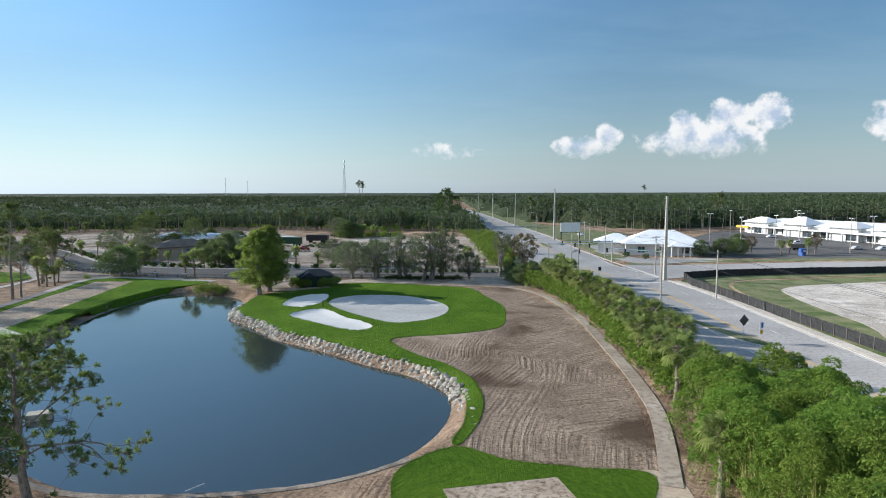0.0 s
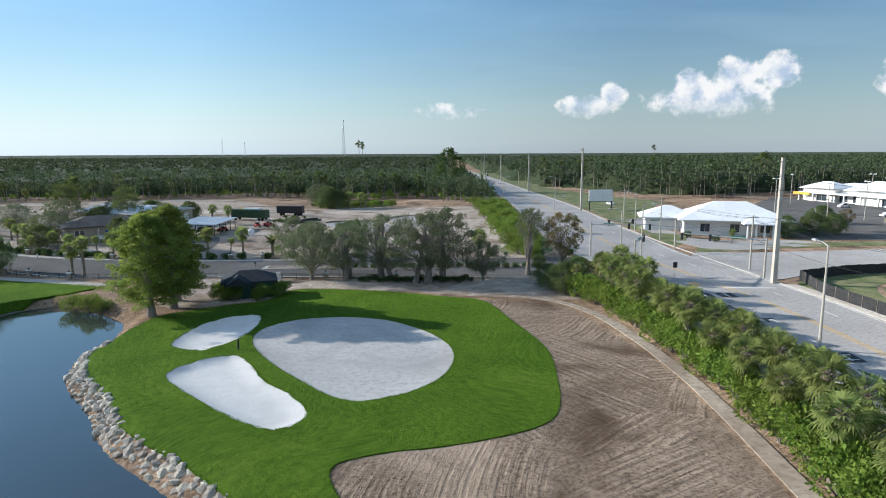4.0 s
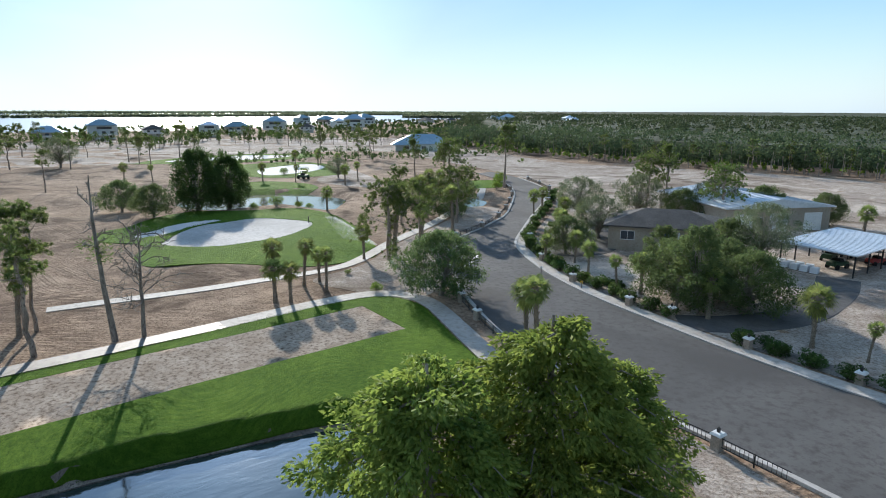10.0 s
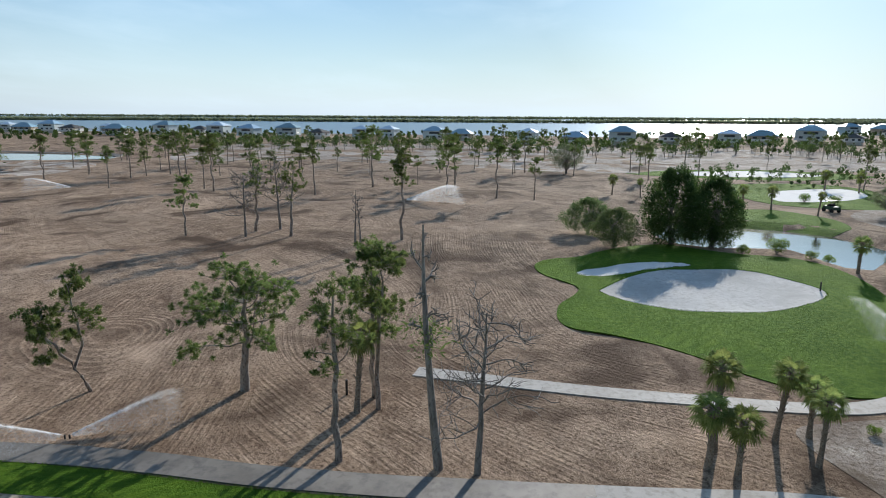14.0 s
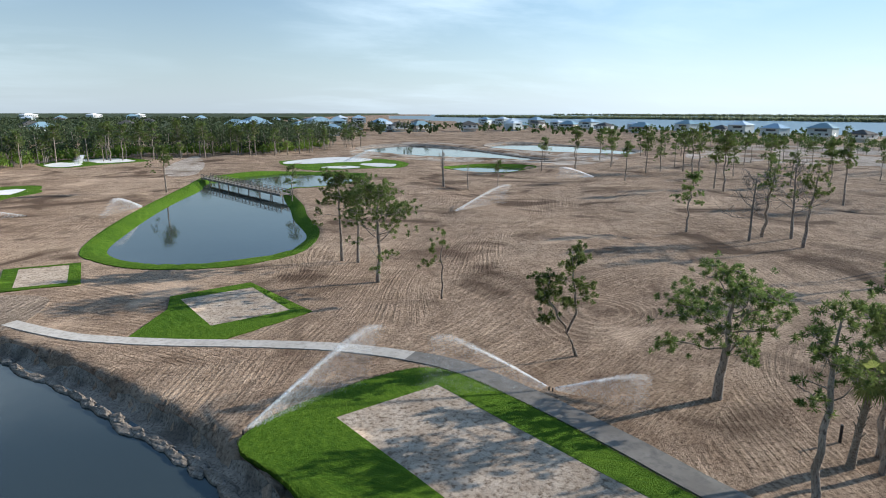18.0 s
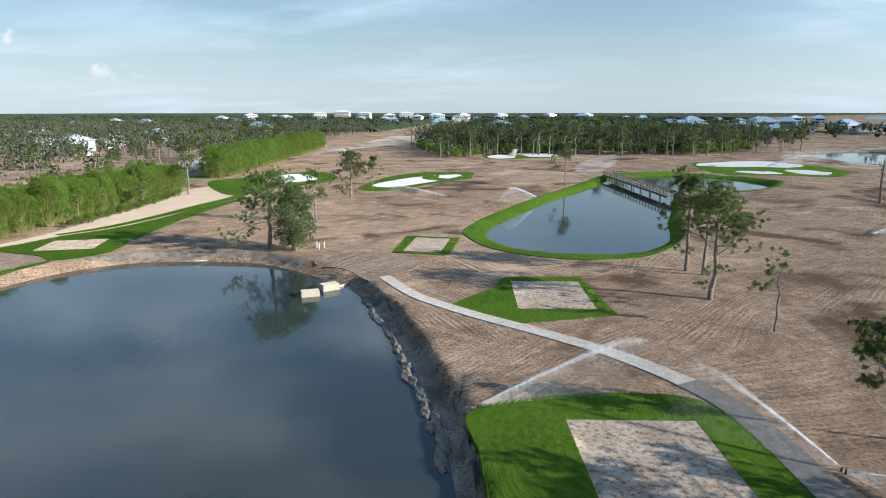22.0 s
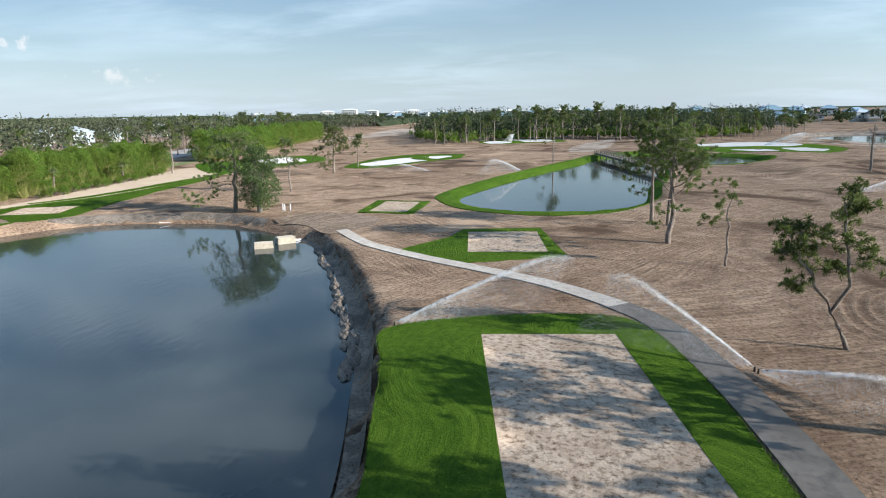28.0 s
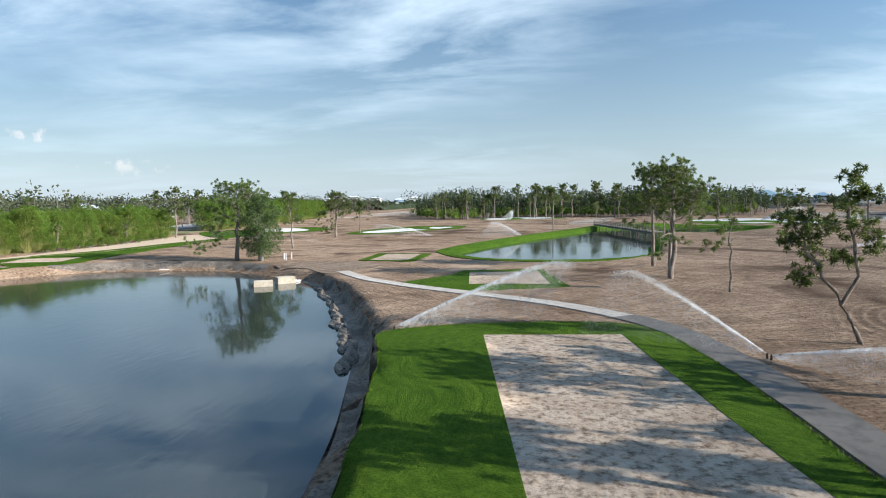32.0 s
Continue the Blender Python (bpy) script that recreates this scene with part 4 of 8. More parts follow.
def pine(label, h, spread, base=0.45, seed=0, lean=(0, 0), limbs=13, clumps=3, dense=42, trunk_r=None, forks=1, bare=0.0, flat=0.35, tops=None):
    """A slash pine: a bare, bent trunk, crooked limbs and needle tufts in clumps at their ends."""
    rng = np.random.default_rng(seed)
    wood, crown = Soup(), Soup()
    r0 = trunk_r or 0.022 * h + 0.05
    stems = []
    for k in range(forks):
        top = np.array([lean[0], lean[1], h * (1 - 0.12 * k)]) + (rng.normal(size=3) * (0.9 if k else 0.15)) * (1, 1, 0)
        if k:
            top[:2] += rng.normal(size=2) * spread * 0.12 + np.array([-lean[1], lean[0]]) * 0.5 + (0.8, 0.8)
        if tops:
            top = np.array(tops[k], float)
        t = np.linspace(0, 1, 10)[:, None]
        path = np.array([0, 0, 0]) + t * (0, 0, 1) * top[2] + t ** (1.15 if lean != (0, 0) else 1.6) * (top * (1, 1, 0))
        path[2:-1, :2] += rng.normal(size=(7, 2)) * 0.014 * h
        if k:
            path[:4] = stems[0][:4]
        stems.append(path)
        wood.tube(path, [r0 * (0.8 if k else 1.25), r0 * 0.9, r0 * 0.72, r0 * 0.22], 8)
    for j in range(limbs):
        path = stems[j % forks]
        f = base + (1 - base) * ((j + rng.uniform(0, 0.9)) / limbs) ** 0.9
        k = f * 9
        a = path[int(k)] + (path[min(int(k) + 1, 9)] - path[int(k)]) * (k % 1)
        ang = j * 2.4 + rng.uniform(-0.5, 0.5)
        reach = spread * 0.5 * (1.08 - 0.62 * (f - base) / (1 - base)) * rng.uniform(0.6, 1.1)
        d = (math.cos(ang), math.sin(ang), rng.uniform(0.1, 0.7) + 0.5 * (f > 0.85))
        limb = bent(rng, a, d, reach, 6, 0.03, 0.2)
        rl = r0 * 0.30 * (1.1 - 0.6 * f)
        wood.tube(limb, [rl, rl * 0.75, rl * 0.3], 5)
        ends = [limb[-1]]
        for s in range(clumps):
            b = limb[rng.integers(2, 6)]
            tw = bent(rng, b, limb[-1] - limb[2] + rng.normal(size=3) * reach * 0.5, reach * rng.uniform(0.25, 0.5), 4, 0.05, 0.2)
            wood.tube(tw, [rl * 0.4, rl * 0.15], 4)
            ends.append(tw[-1])
        for e in ends:
            if rng.random() < bare:
                continue
            rad = rng.uniform(0.7, 1.15) * (0.42 + spread * 0.06)
            for u in range(max(3, int(dense / 7 * rng.uniform(0.7, 1.3)))):
                q = rng.normal(size=3) * (0.62, 0.62, 0.34) * rad
                m = e + q + (0, 0, rad * 0.12)
                wood.tube(np.array([e - q * 0.3, e + q * 0.4, m]), [0.022, 0.010], 3)
                n = 58
                w = rng.normal(size=(n, 3)) + (0, 0, 0.45)
                w /= np.linalg.norm(w, axis=1)[:, None]
                pr = rng.uniform(0.22, 0.38)
                crown.leaves(m + w * pr * rng.uniform(0.25, 0.85, (n, 1)), 0.27, rng, 0.20, 0.0, w, 0.24)
    ob = root("pine_tree", label, "tree", "pine trees")
    part("trunk", wood.mesh("trunk", True), "pine_bark", ob)
    if crown.n:
        part("crown", crown.mesh("crown"), "pine_leaf", ob)
    return ob


def dead_tree(label, h, spread, seed, base=0.4, limbs=14, tuft=0):
    rng = np.random.default_rng(seed)
    wood, twigs, crown = Soup(), Soup(), Soup()
    path = bent(rng, (0, 0, 0), (0.02, 0.01, 1), h, 9, 0.25, 0.05)
    r0 = 0.011 * h + 0.05
    wood.tube(path, [r0 * 1.4, r0, r0 * 0.7, 0.04], 8)
    for j in range(limbs):
        f = base + (0.97 - base) * j / limbs
        a = path[int(f * 9)] * (1 - f * 9 % 1) + path[min(9, int(f * 9) + 1)] * (f * 9 % 1)
        ang = j * 2.4 + rng.uniform(-0.6, 0.6)
        reach = spread * 0.5 * rng.uniform(0.6, 1.15) * (1.1 - 0.5 * f)
        limb = bent(rng, a, (math.cos(ang), math.sin(ang), rng.uniform(0.2, 0.9)), reach, 6, 0.03, 0.28)
        twigs.tube(limb, [r0 * 0.36, r0 * 0.22, 0.02], 5)
        for s in range(5):
            b = limb[rng.integers(1, 6)]
            tw = bent(rng, b, limb[-1] - limb[0] + rng.normal(size=3) * reach * 0.7, reach * rng.uniform(0.3, 0.6), 4, 0.05, 0.35)
            twigs.tube(tw, [r0 * 0.2, 0.018], 4)
            for u in range(2):
                twigs.tube(bent(rng, tw[rng.integers(1, 4)], rng.normal(size=3) + (0, 0, 0.5), reach * 0.25, 3, 0.05, 0.3), [0.026, 0.012], 3)
        if j < tuft:
            q = rng.normal(size=(90, 3)) * (0.6, 0.6, 0.3)
            crown.leaves(limb[3] + q, 0.42, rng, 0.25, 0, q, 0.4)
    ob = root("dead_tree", label, "tree", "dead trees")
    part("trunk", wood.mesh("trunk", True), "grey_bark", ob)
    part("branchwork", twigs.mesh("branchwork", True), "grey_bark", ob)
    if crown.n:
        part("crown", crown.mesh("crown"), "pine_leaf", ob)
    return ob


def broadleaf(name, label, h, wide, leaf, seed, base=0.25, lobes=26, per=130, size=0.34, bark="grey_bark", upright=0.5, stems=1, droop=0.0, hollow=0.35, lump=(0.11, 0.19), tall=0.72):
    """A leafy tree: trunk and limbs that carry lobes of leaves, with gaps between them."""
    rng = np.random.default_rng(seed)
    wood, crown = Soup(), Soup()
    r0 = 0.024 * h + 0.06
    for s in range(stems):
        off = rng.normal(size=3) * (0.9, 0.9, 0) * (stems > 1)
        trunk = bent(rng, off, (rng.normal() * 0.1, rng.normal() * 0.1, 1), h * (0.62 if stems == 1 else 0.85), 6, 0.1, 0.06)
        wood.tube(trunk, [r0 * 1.5, r0, r0 * 0.75, r0 * 0.4], 8)
        for j in range(lobes // stems):
            f = (j + 0.5) / (lobes // stems)
            ang = j * 2.4 + rng.uniform(-0.4, 0.4)
            z = h * (base + (0.96 - base) * f)
            shape = math.sin(math.pi * min(1, 0.22 + 0.78 * f) ** (0.9 + upright)) * 0.85 + 0.22
            rr = wide * 0.5 * shape * rng.uniform(0.35, 0.95) ** 0.8
            e = np.array([math.cos(ang) * rr, math.sin(ang) * rr, z]) + off
            a = trunk[min(5, 1 + int(4 * f))]
            way = e - a
            limb = np.array([a + way * t + (0, 0, math.sin(t * 3.1) * 0.08 * h) for t in np.linspace(0, 1, 6)]) + rng.normal(size=(6, 3)) * 0.16 * np.array([0, 1, 1, 1, 1, 0.5])[:, None]
            wood.tube(limb, [r0 * 0.26, r0 * 0.12, 0.012], 5)
            rad = wide * rng.uniform(*lump) * (1.15 - 0.4 * f)
            q = rng.normal(size=(per, 3))
            q = q / np.linalg.norm(q, axis=1)[:, None] * rng.uniform(hollow, 1, (per, 1)) ** 0.6
            q *= 1 + 0.35 * np.sin(q[:, :1] * 5 + j) * np.cos(q[:, 1:2] * 4)
            crown.leaves(e + q * (rad, rad, rad * tall), size, rng, 0.55, droop, q * 0.8, 0.7)
    ob = root(name, label, "tree")
    part("trunk", wood.mesh("trunk", True), bark, ob)
    part("crown", crown.mesh("crown"), leaf, ob)
    return ob


def cypress(label, h, wide, seed, limbs=92, clumps=5, per=110):
    """A bald cypress: a straight stem, tiers of limbs that dip at their ends, feathery sprays in separate clumps."""
    rng = np.random.default_rng(seed)
    wood, crown = Soup(), Soup()
    trunk = bent(rng, (0, 0, 0), (0, 0, 1), h * 0.95, 10, 0.2, 0.03)
    wood.tube(trunk, [0.62, 0.36, 0.28, 0.16, 0.05], 9)
    for j in range(limbs):
        f = 0.15 + 0.82 * (j + rng.uniform(0, 0.8)) / limbs
        ang = j * 2.4 + rng.uniform(-0.35, 0.35)
        body = 0.72 + 0.8 * f if f < 0.35 else (1 - ((f - 0.35) / 0.66) ** 2.3) ** 0.75
        reach = wide * 0.5 * body * rng.uniform(0.70, 1.12) * (1 + 0.16 * math.sin(3 * ang + 5 * f + seed)) + 0.3
        k = f * 9.9
        a = trunk[int(k)] + (trunk[min(10, int(k) + 1)] - trunk[int(k)]) * (k % 1)
        t = np.linspace(0, 1, 6)
        limb = a + np.stack([np.cos(ang) * reach * t, np.sin(ang) * reach * t, reach * (0.34 * t - 0.42 * t**2.4)], 1)
        limb[1:] += rng.normal(size=(5, 3)) * 0.12
        wood.tube(limb, [0.10 * (1.1 - f), 0.05, 0.012], 5)
        for c in range(clumps):
            u = min(1.0, 0.36 + 0.66 * (c + rng.uniform(0, 0.8)) / clumps)
            i = min(4, int(u * 5))
            e = limb[i] + (limb[i + 1] - limb[i]) * (u * 5 - i) + rng.normal(size=3) * (0.30, 0.30, 0.14) * (0.5 + reach * 0.22)
            rad = rng.uniform(0.55, 1.0) * (1.1 - 0.25 * f)
            q = rng.normal(size=(per, 3))
            q = q / np.linalg.norm(q, axis=1)[:, None] * rng.uniform(0.25, 1, (per, 1)) ** 0.6
            way = q * 0.7 + np.array([math.cos(ang), math.sin(ang), -0.45]) * 0.6
            crown.leaves(e + q * (rad, rad, rad * 0.55), 0.24, rng, 0.45, 0.2, way, 0.4)
    ob = root("cypress_tree", label, "tree", "cypress trees")
    part("trunk", wood.mesh("trunk", True), "grey_bark", ob)
    part("crown", crown.mesh("crown"), "cypress_leaf", ob)
    return ob


def sabal(label, h, seed, fronds=30, r=1.25, skirt=0.3, lean=0.0):
    """A cabbage palm: a rough trunk and a ball of folded fan fronds."""
    rng = np.random.default_rng(seed)
    wood, crown = Soup(), Soup()
    z1 = h - r * 0.9
    t = np.linspace(0, 1, 9)
    path = np.stack([lean * t**1.4, 0.15 * np.sin(t * 3 + seed) * t, t * z1], 1)
    wood.tube(path, [0.27, 0.20, 0.19, 0.21, 0.25], 9)
    for k in range(26):
        f = 0.35 + 0.6 * k / 26
        a = path[int(f * 8)] * (1 - f * 8 % 1) + path[min(8, int(f * 8) + 1)] * (f * 8 % 1)
        ang = k * 2.4
        d = np.array([math.cos(ang), math.sin(ang), 0.9])
        wood.tube(np.array([a + d * (0.16, 0.16, 0), a + d * 0.34]), [0.05, 0.025], 4)
    top = path[-1]
    for k in range(fronds):
        ang = k * 2.399 + rng.uniform(-0.2, 0.2)
        el = 1.35 - 2.0 * ((k + 0.5) / fronds) ** 0.8 + rng.uniform(-0.12, 0.12) - skirt * (k > fronds * 0.8)
        d = np.array([math.cos(ang) * math.cos(el), math.sin(ang) * math.cos(el), math.sin(el)])
        stalk = np.array([top, top + d * r * 0.34, top + d * r * 0.62 - (0, 0, 0.08 * r)])
        wood.tube(stalk, [0.028, 0.018], 3)
        side = np.cross(d, (0, 0, 1.0))
        side /= np.linalg.norm(side) + 1e-9
        up = np.cross(side, d)
        c = stalk[-1]
        v, f = [], []
        for j in range(15):
            a = -1.95 + 3.9 * j / 14
            w = d * math.cos(a) + side * math.sin(a) + up * (-0.25 * abs(math.sin(a)))
            n2 = np.cross(w, up)
            n2 /= np.linalg.norm(n2) + 1e-9
            ln = r * rng.uniform(0.56, 0.74) * (1 - 0.2 * abs(a) / 1.95)
            m = c + w * ln * 0.6
            tip = c + w * ln - (0, 0, ln * rng.uniform(0.12, 0.4))
            b = len(v)
            v += [c, m + n2 * 0.055, m - n2 * 0.055, tip]
            f += [(b, b + 1, b + 2), (b + 1, b + 3, b + 2)]
        crown.add(v, f)
    ob = root("cabbage_palm", label, "palm", "cabbage palms")
    part("trunk", wood.mesh("trunk", True), "palm_trunk", ob)
    part("crown", crown.mesh("crown"), "palm_leaf", ob)
    return ob


def date_palm(label, h, seed, fronds=34, r=3.0):
    rng = np.random.default_rng(seed)
    wood, crown = Soup(), Soup()
    wood.tube(np.array([(0, 0, 0), (0.05, 0, h * 0.3), (0, 0, h * 0.5)]), [0.35, 0.3, 0.34], 9)
    for k in range(fronds):
        ang, el = k * 2.4, 1.3 - 1.5 * k / fronds
        d = np.array([math.cos(ang) * math.cos(el), math.sin(ang) * math.cos(el), math.sin(el)])
        t = np.linspace(0, 1, 8)
        rib = np.array([0, 0, h * 0.5]) + d * (t * r)[:, None] - np.stack([0 * t, 0 * t, 0.9 * t**2.2], 1)
        wood.tube(rib, [0.03, 0.008], 3)
        side = np.cross(d, (0, 0, 1.0))
        side /= np.linalg.norm(side) + 1e-9
        for j in range(26):
            f = 0.12 + 0.88 * j / 26
            i = min(6, int(f * 7))
            a = rib[i] + (rib[i + 1] - rib[i]) * (f * 7 - i)
            for sgn in (-1, 1):
                w = side * sgn + d * 0.7 - (0, 0, 0.25)
                w /= np.linalg.norm(w)
                ln = 0.62 * math.sin(math.pi * min(0.95, f + 0.08)) + 0.1
                crown.add([a, a + d * 0.05, a + w * ln], [(0, 1, 2)])
    ob = root("date_palm", label, "palm")
    part("trunk", wood.mesh("trunk", True), "palm_trunk", ob)
    part("crown", crown.mesh("crown"), "palm_leaf", ob)
    return ob


def shrub(name, label, h, wide, leaf, seed, per=1100, size=0.22, lobes=9, category="shrub"):
    rng = np.random.default_rng(seed)
    wood, crown = Soup(), Soup()
    for j in range(lobes):
        ang = j * 2.4
        e = np.array([math.cos(ang) * wide * 0.32 * rng.uniform(0.2, 1), math.sin(ang) * wide * 0.32 * rng.uniform(0.2, 1), h * rng.uniform(0.35, 0.78)])
        wood.tube(np.array([(0, 0, 0), e * (0.6, 0.6, 0.5), e]), [0.05, 0.02], 4)
        n = per // lobes
        q = rng.normal(size=(n, 3))
        q = q / np.linalg.norm(q, axis=1)[:, None] * rng.uniform(0.4, 1, (n, 1)) ** 0.6
        c = e + q * (wide * 0.24, wide * 0.24, h * 0.3)
        c[:, 2] = np.maximum(c[:, 2], 0.05)
        crown.leaves(c, size, rng, 0.5, 0, q, 0.6)
    ob = root(name, label, category)
    part("wood", wood.mesh("wood"), "grey_bark", ob)["kind"] = "stuff"
    part("foliage", crown.mesh("foliage"), leaf, ob)
    return ob


def bamboo(label, h, wide, seed, lobes=44, per=300):
    """A clump of bamboo: leaning culms that end in dense nodding heads of narrow leaves."""
    rng = np.random.default_rng(seed)
    wood, crown = Soup(), Soup()
    for j in range(lobes):
        f = (j + 0.5) / lobes
        ang = j * 2.4 + rng.uniform(-0.3, 0.3)
        rr = wide * 0.5 * math.sqrt(f) * 0.86
        top = h * (1.0 - 0.80 * f**1.6) * rng.uniform(0.80, 1.04)
        e = np.array([math.cos(ang) * rr, math.sin(ang) * rr, top])
        wood.tube(np.array([e * (0.25, 0.25, 0), e * (0.5, 0.5, 0.6), e]), [0.05, 0.035, 0.012], 4)
        rad = rng.uniform(0.55, 0.95)
        q = rng.normal(size=(per, 3))
        q /= np.linalg.norm(q, axis=1)[:, None]
        q[:, 2] = np.where(q[:, 2] < -0.3, -0.9 * q[:, 2], q[:, 2])
        c = e + q * rng.uniform(0.72, 1.0, (per, 1)) * (rad, rad, rad * 0.85)
        c[: per // 4, 2] -= rng.uniform(0, 2.2, per // 4)
        crown.leaves(c, 0.26, rng, 0.24, 0.9, q * 0.9 + (0, 0, -0.25), 0.45)
    ob = root("bamboo_clump", label, "bamboo", "bamboo hedge")
    part("wood", wood.mesh("wood"), "bamboo_culm", ob)["kind"] = "stuff"
    part("foliage", crown.mesh("foliage"), "bamboo_leaf", ob)
    return ob


pmat("bamboo_culm", (0.20, 0.22, 0.06), (0.32, 0.30, 0.11), 2.0, rough=0.6)

# pines near the tees and the pond
place(pine("broad slash pine with crooked limbs on raked soil", 8.6, 11.5, 0.40, 11, (0.6, 0.3), 17, 3, 46, 0.33), -93.9, 106.1, 20)
place(pine("leaning two-stemmed slash pine on raked soil", 9.2, 4.4, 0.52, 5, (3.4, -0.8), 13, 3, 34, 0.13, forks=2, tops=((4.0, -0.5, 7.2), (1.4, 0.3, 9.4))), -91.2, 94.0, 0)
place(pine("tall slash pine with heavy low limb by the pond", 11.3, 11.5, 0.42, 23, (-0.3, 0.2), 20, 3, 46, 0.27), -87.8, 62.2, 40)
PINE_B = place(pine("slender slash pine by the far pond", 12.2, 7.5, 0.5, 29, (0.5, 0), 12, 3, 50, 0.22, bare=0.15), -88.8, 49.0, 0)
clone(PINE_B, -90.4, 51.0, 130, 0.95)
place(pine("thin young pine with few needles", 7.2, 3.6, 0.55, 31, (0.2, 0), 8, 2, 26, 0.1, bare=0.45), -90.6, 72.9, 0)
PINE_L = place(pine("spreading slash pine beside the pond", 10.4, 12.5, 0.36, 7, (-0.4, 0.3), 19, 3, 54, 0.30), -27.2, 40.2, 60)
PINE_M = place(pine("slash pine with layered sparse crown", 11.2, 6.6, 0.5, 41, (0.7, 0), 13, 3, 44, 0.2, bare=0.28), -95, 116.7, 0)
PINE_H = place(pine("half dead pine with brown needles", 11.0, 6.5, 0.5, 43, (-1.0, -0.5), 12, 3, 26, 0.22, bare=0.5), -85.7, 117.3, 0)
PINE_S = place(pine("slim slash pine with high crown", 11.4, 5.2, 0.6, 47, (0.3, 0.3), 10, 2, 44, 0.17, bare=0.2), -93.1, 117.6, 0)
PINE_T = pine("tall slash pine with small high crown", 15.0, 6.0, 0.62, 53, (-0.5, 0.4), 12, 3, 46, 0.24)
place(PINE_T, -155.3, 102.0, 30)
place(dead_tree("tall bare dead pine with one green tuft", 16.0, 4.5, 3, 0.5, 10, 3), -86.2, 123.8, 10)
DEAD = place(dead_tree("bare dead tree with twisted branches", 10.6, 10.5, 9, 0.36, 20), -86.1, 126.3, 0)
DEAD_S = dead_tree("slender bare dead tree", 9.6, 3.6, 15, 0.45, 9)
place(DEAD_S, -149.4, 95.5, 0)
PINES = [PINE_B, PINE_M, PINE_S, PINE_T, PINE_L]
H = {PINE_B: 12.2, PINE_M: 11.2, PINE_S: 11.4, PINE_T: 15.0, PINE_L: 10.4}
FAR = [(-208.8, -1.7, 11.6), (-152, 61.6, 9.8), (-212.1, 61.2, 13.7), (-215.8, 111.2, 14.8), (-213.5, 121.3, 10.2), (-208.6, -40.3, 11.2), (-165.5, -11.6, 7.2), (-105.7, -18.2, 7.9), (-224.8, -39.5, 15), (-245.5, -16.8, 8.3), (-254.4, -7, 15.2), (-216.4, 24.4, 11.4), (-211.6, 30.5, 15.1), (-233.3, 31, 11.9), (-229.8, 72.1, 15.8), (-221.1, 96.5, 12.6), (-234.8, 96.2, 14.1), (-248.8, 93.6, 15), (-288.2, 130.9, 12.4), (-27.6, 16.2, 9.2), (-25.5, -21, 9.7), (-27.3, -39, 8.4), (17.5, -20.8, 11.7), (-82.1, -49.9, 11.6), (-160.6, 230.7, 16.4)]
for k, (x, y, h) in enumerate(FAR):
    ob = PINES[(k * 7 + int(h)) % 4] if h > 9.9 else PINES[(0, 1, 4)[k % 3]]
    clone(ob, x, y, k * 77 % 360, h / H[ob])
for ob, x, y, h in ((DEAD, -153.6, 72.8, 1.1), (PINE_H, -157.8, 72.6, 1.15), (DEAD, -159.7, 76.7, 1.2), (PINE_H, -154.4, 81.4, 1.12)):
    clone(ob, x, y, x * 19 % 360, h)
for x, y, h in ((-151.1, -18.3, 10.4), (-155.8, -12.9, 7), (-151.5, -19.3, 10.6), (-148.9, 96.5, 8)):
    clone(DEAD_S, x, y, x * 13 % 360, h / 9.6)
rng = np.random.default_rng(77)
for k in range(95):
    x, y = rng.uniform(-470, -250), rng.uniform(-60, 330)
    if k > 60:
        x, y = rng.uniform(-330, -235), rng.uniform(-90, 120)
    ob = PINES[k % 4]
    clone(ob, x, y, rng.uniform(0, 360), rng.uniform(8, 14) / H[ob])

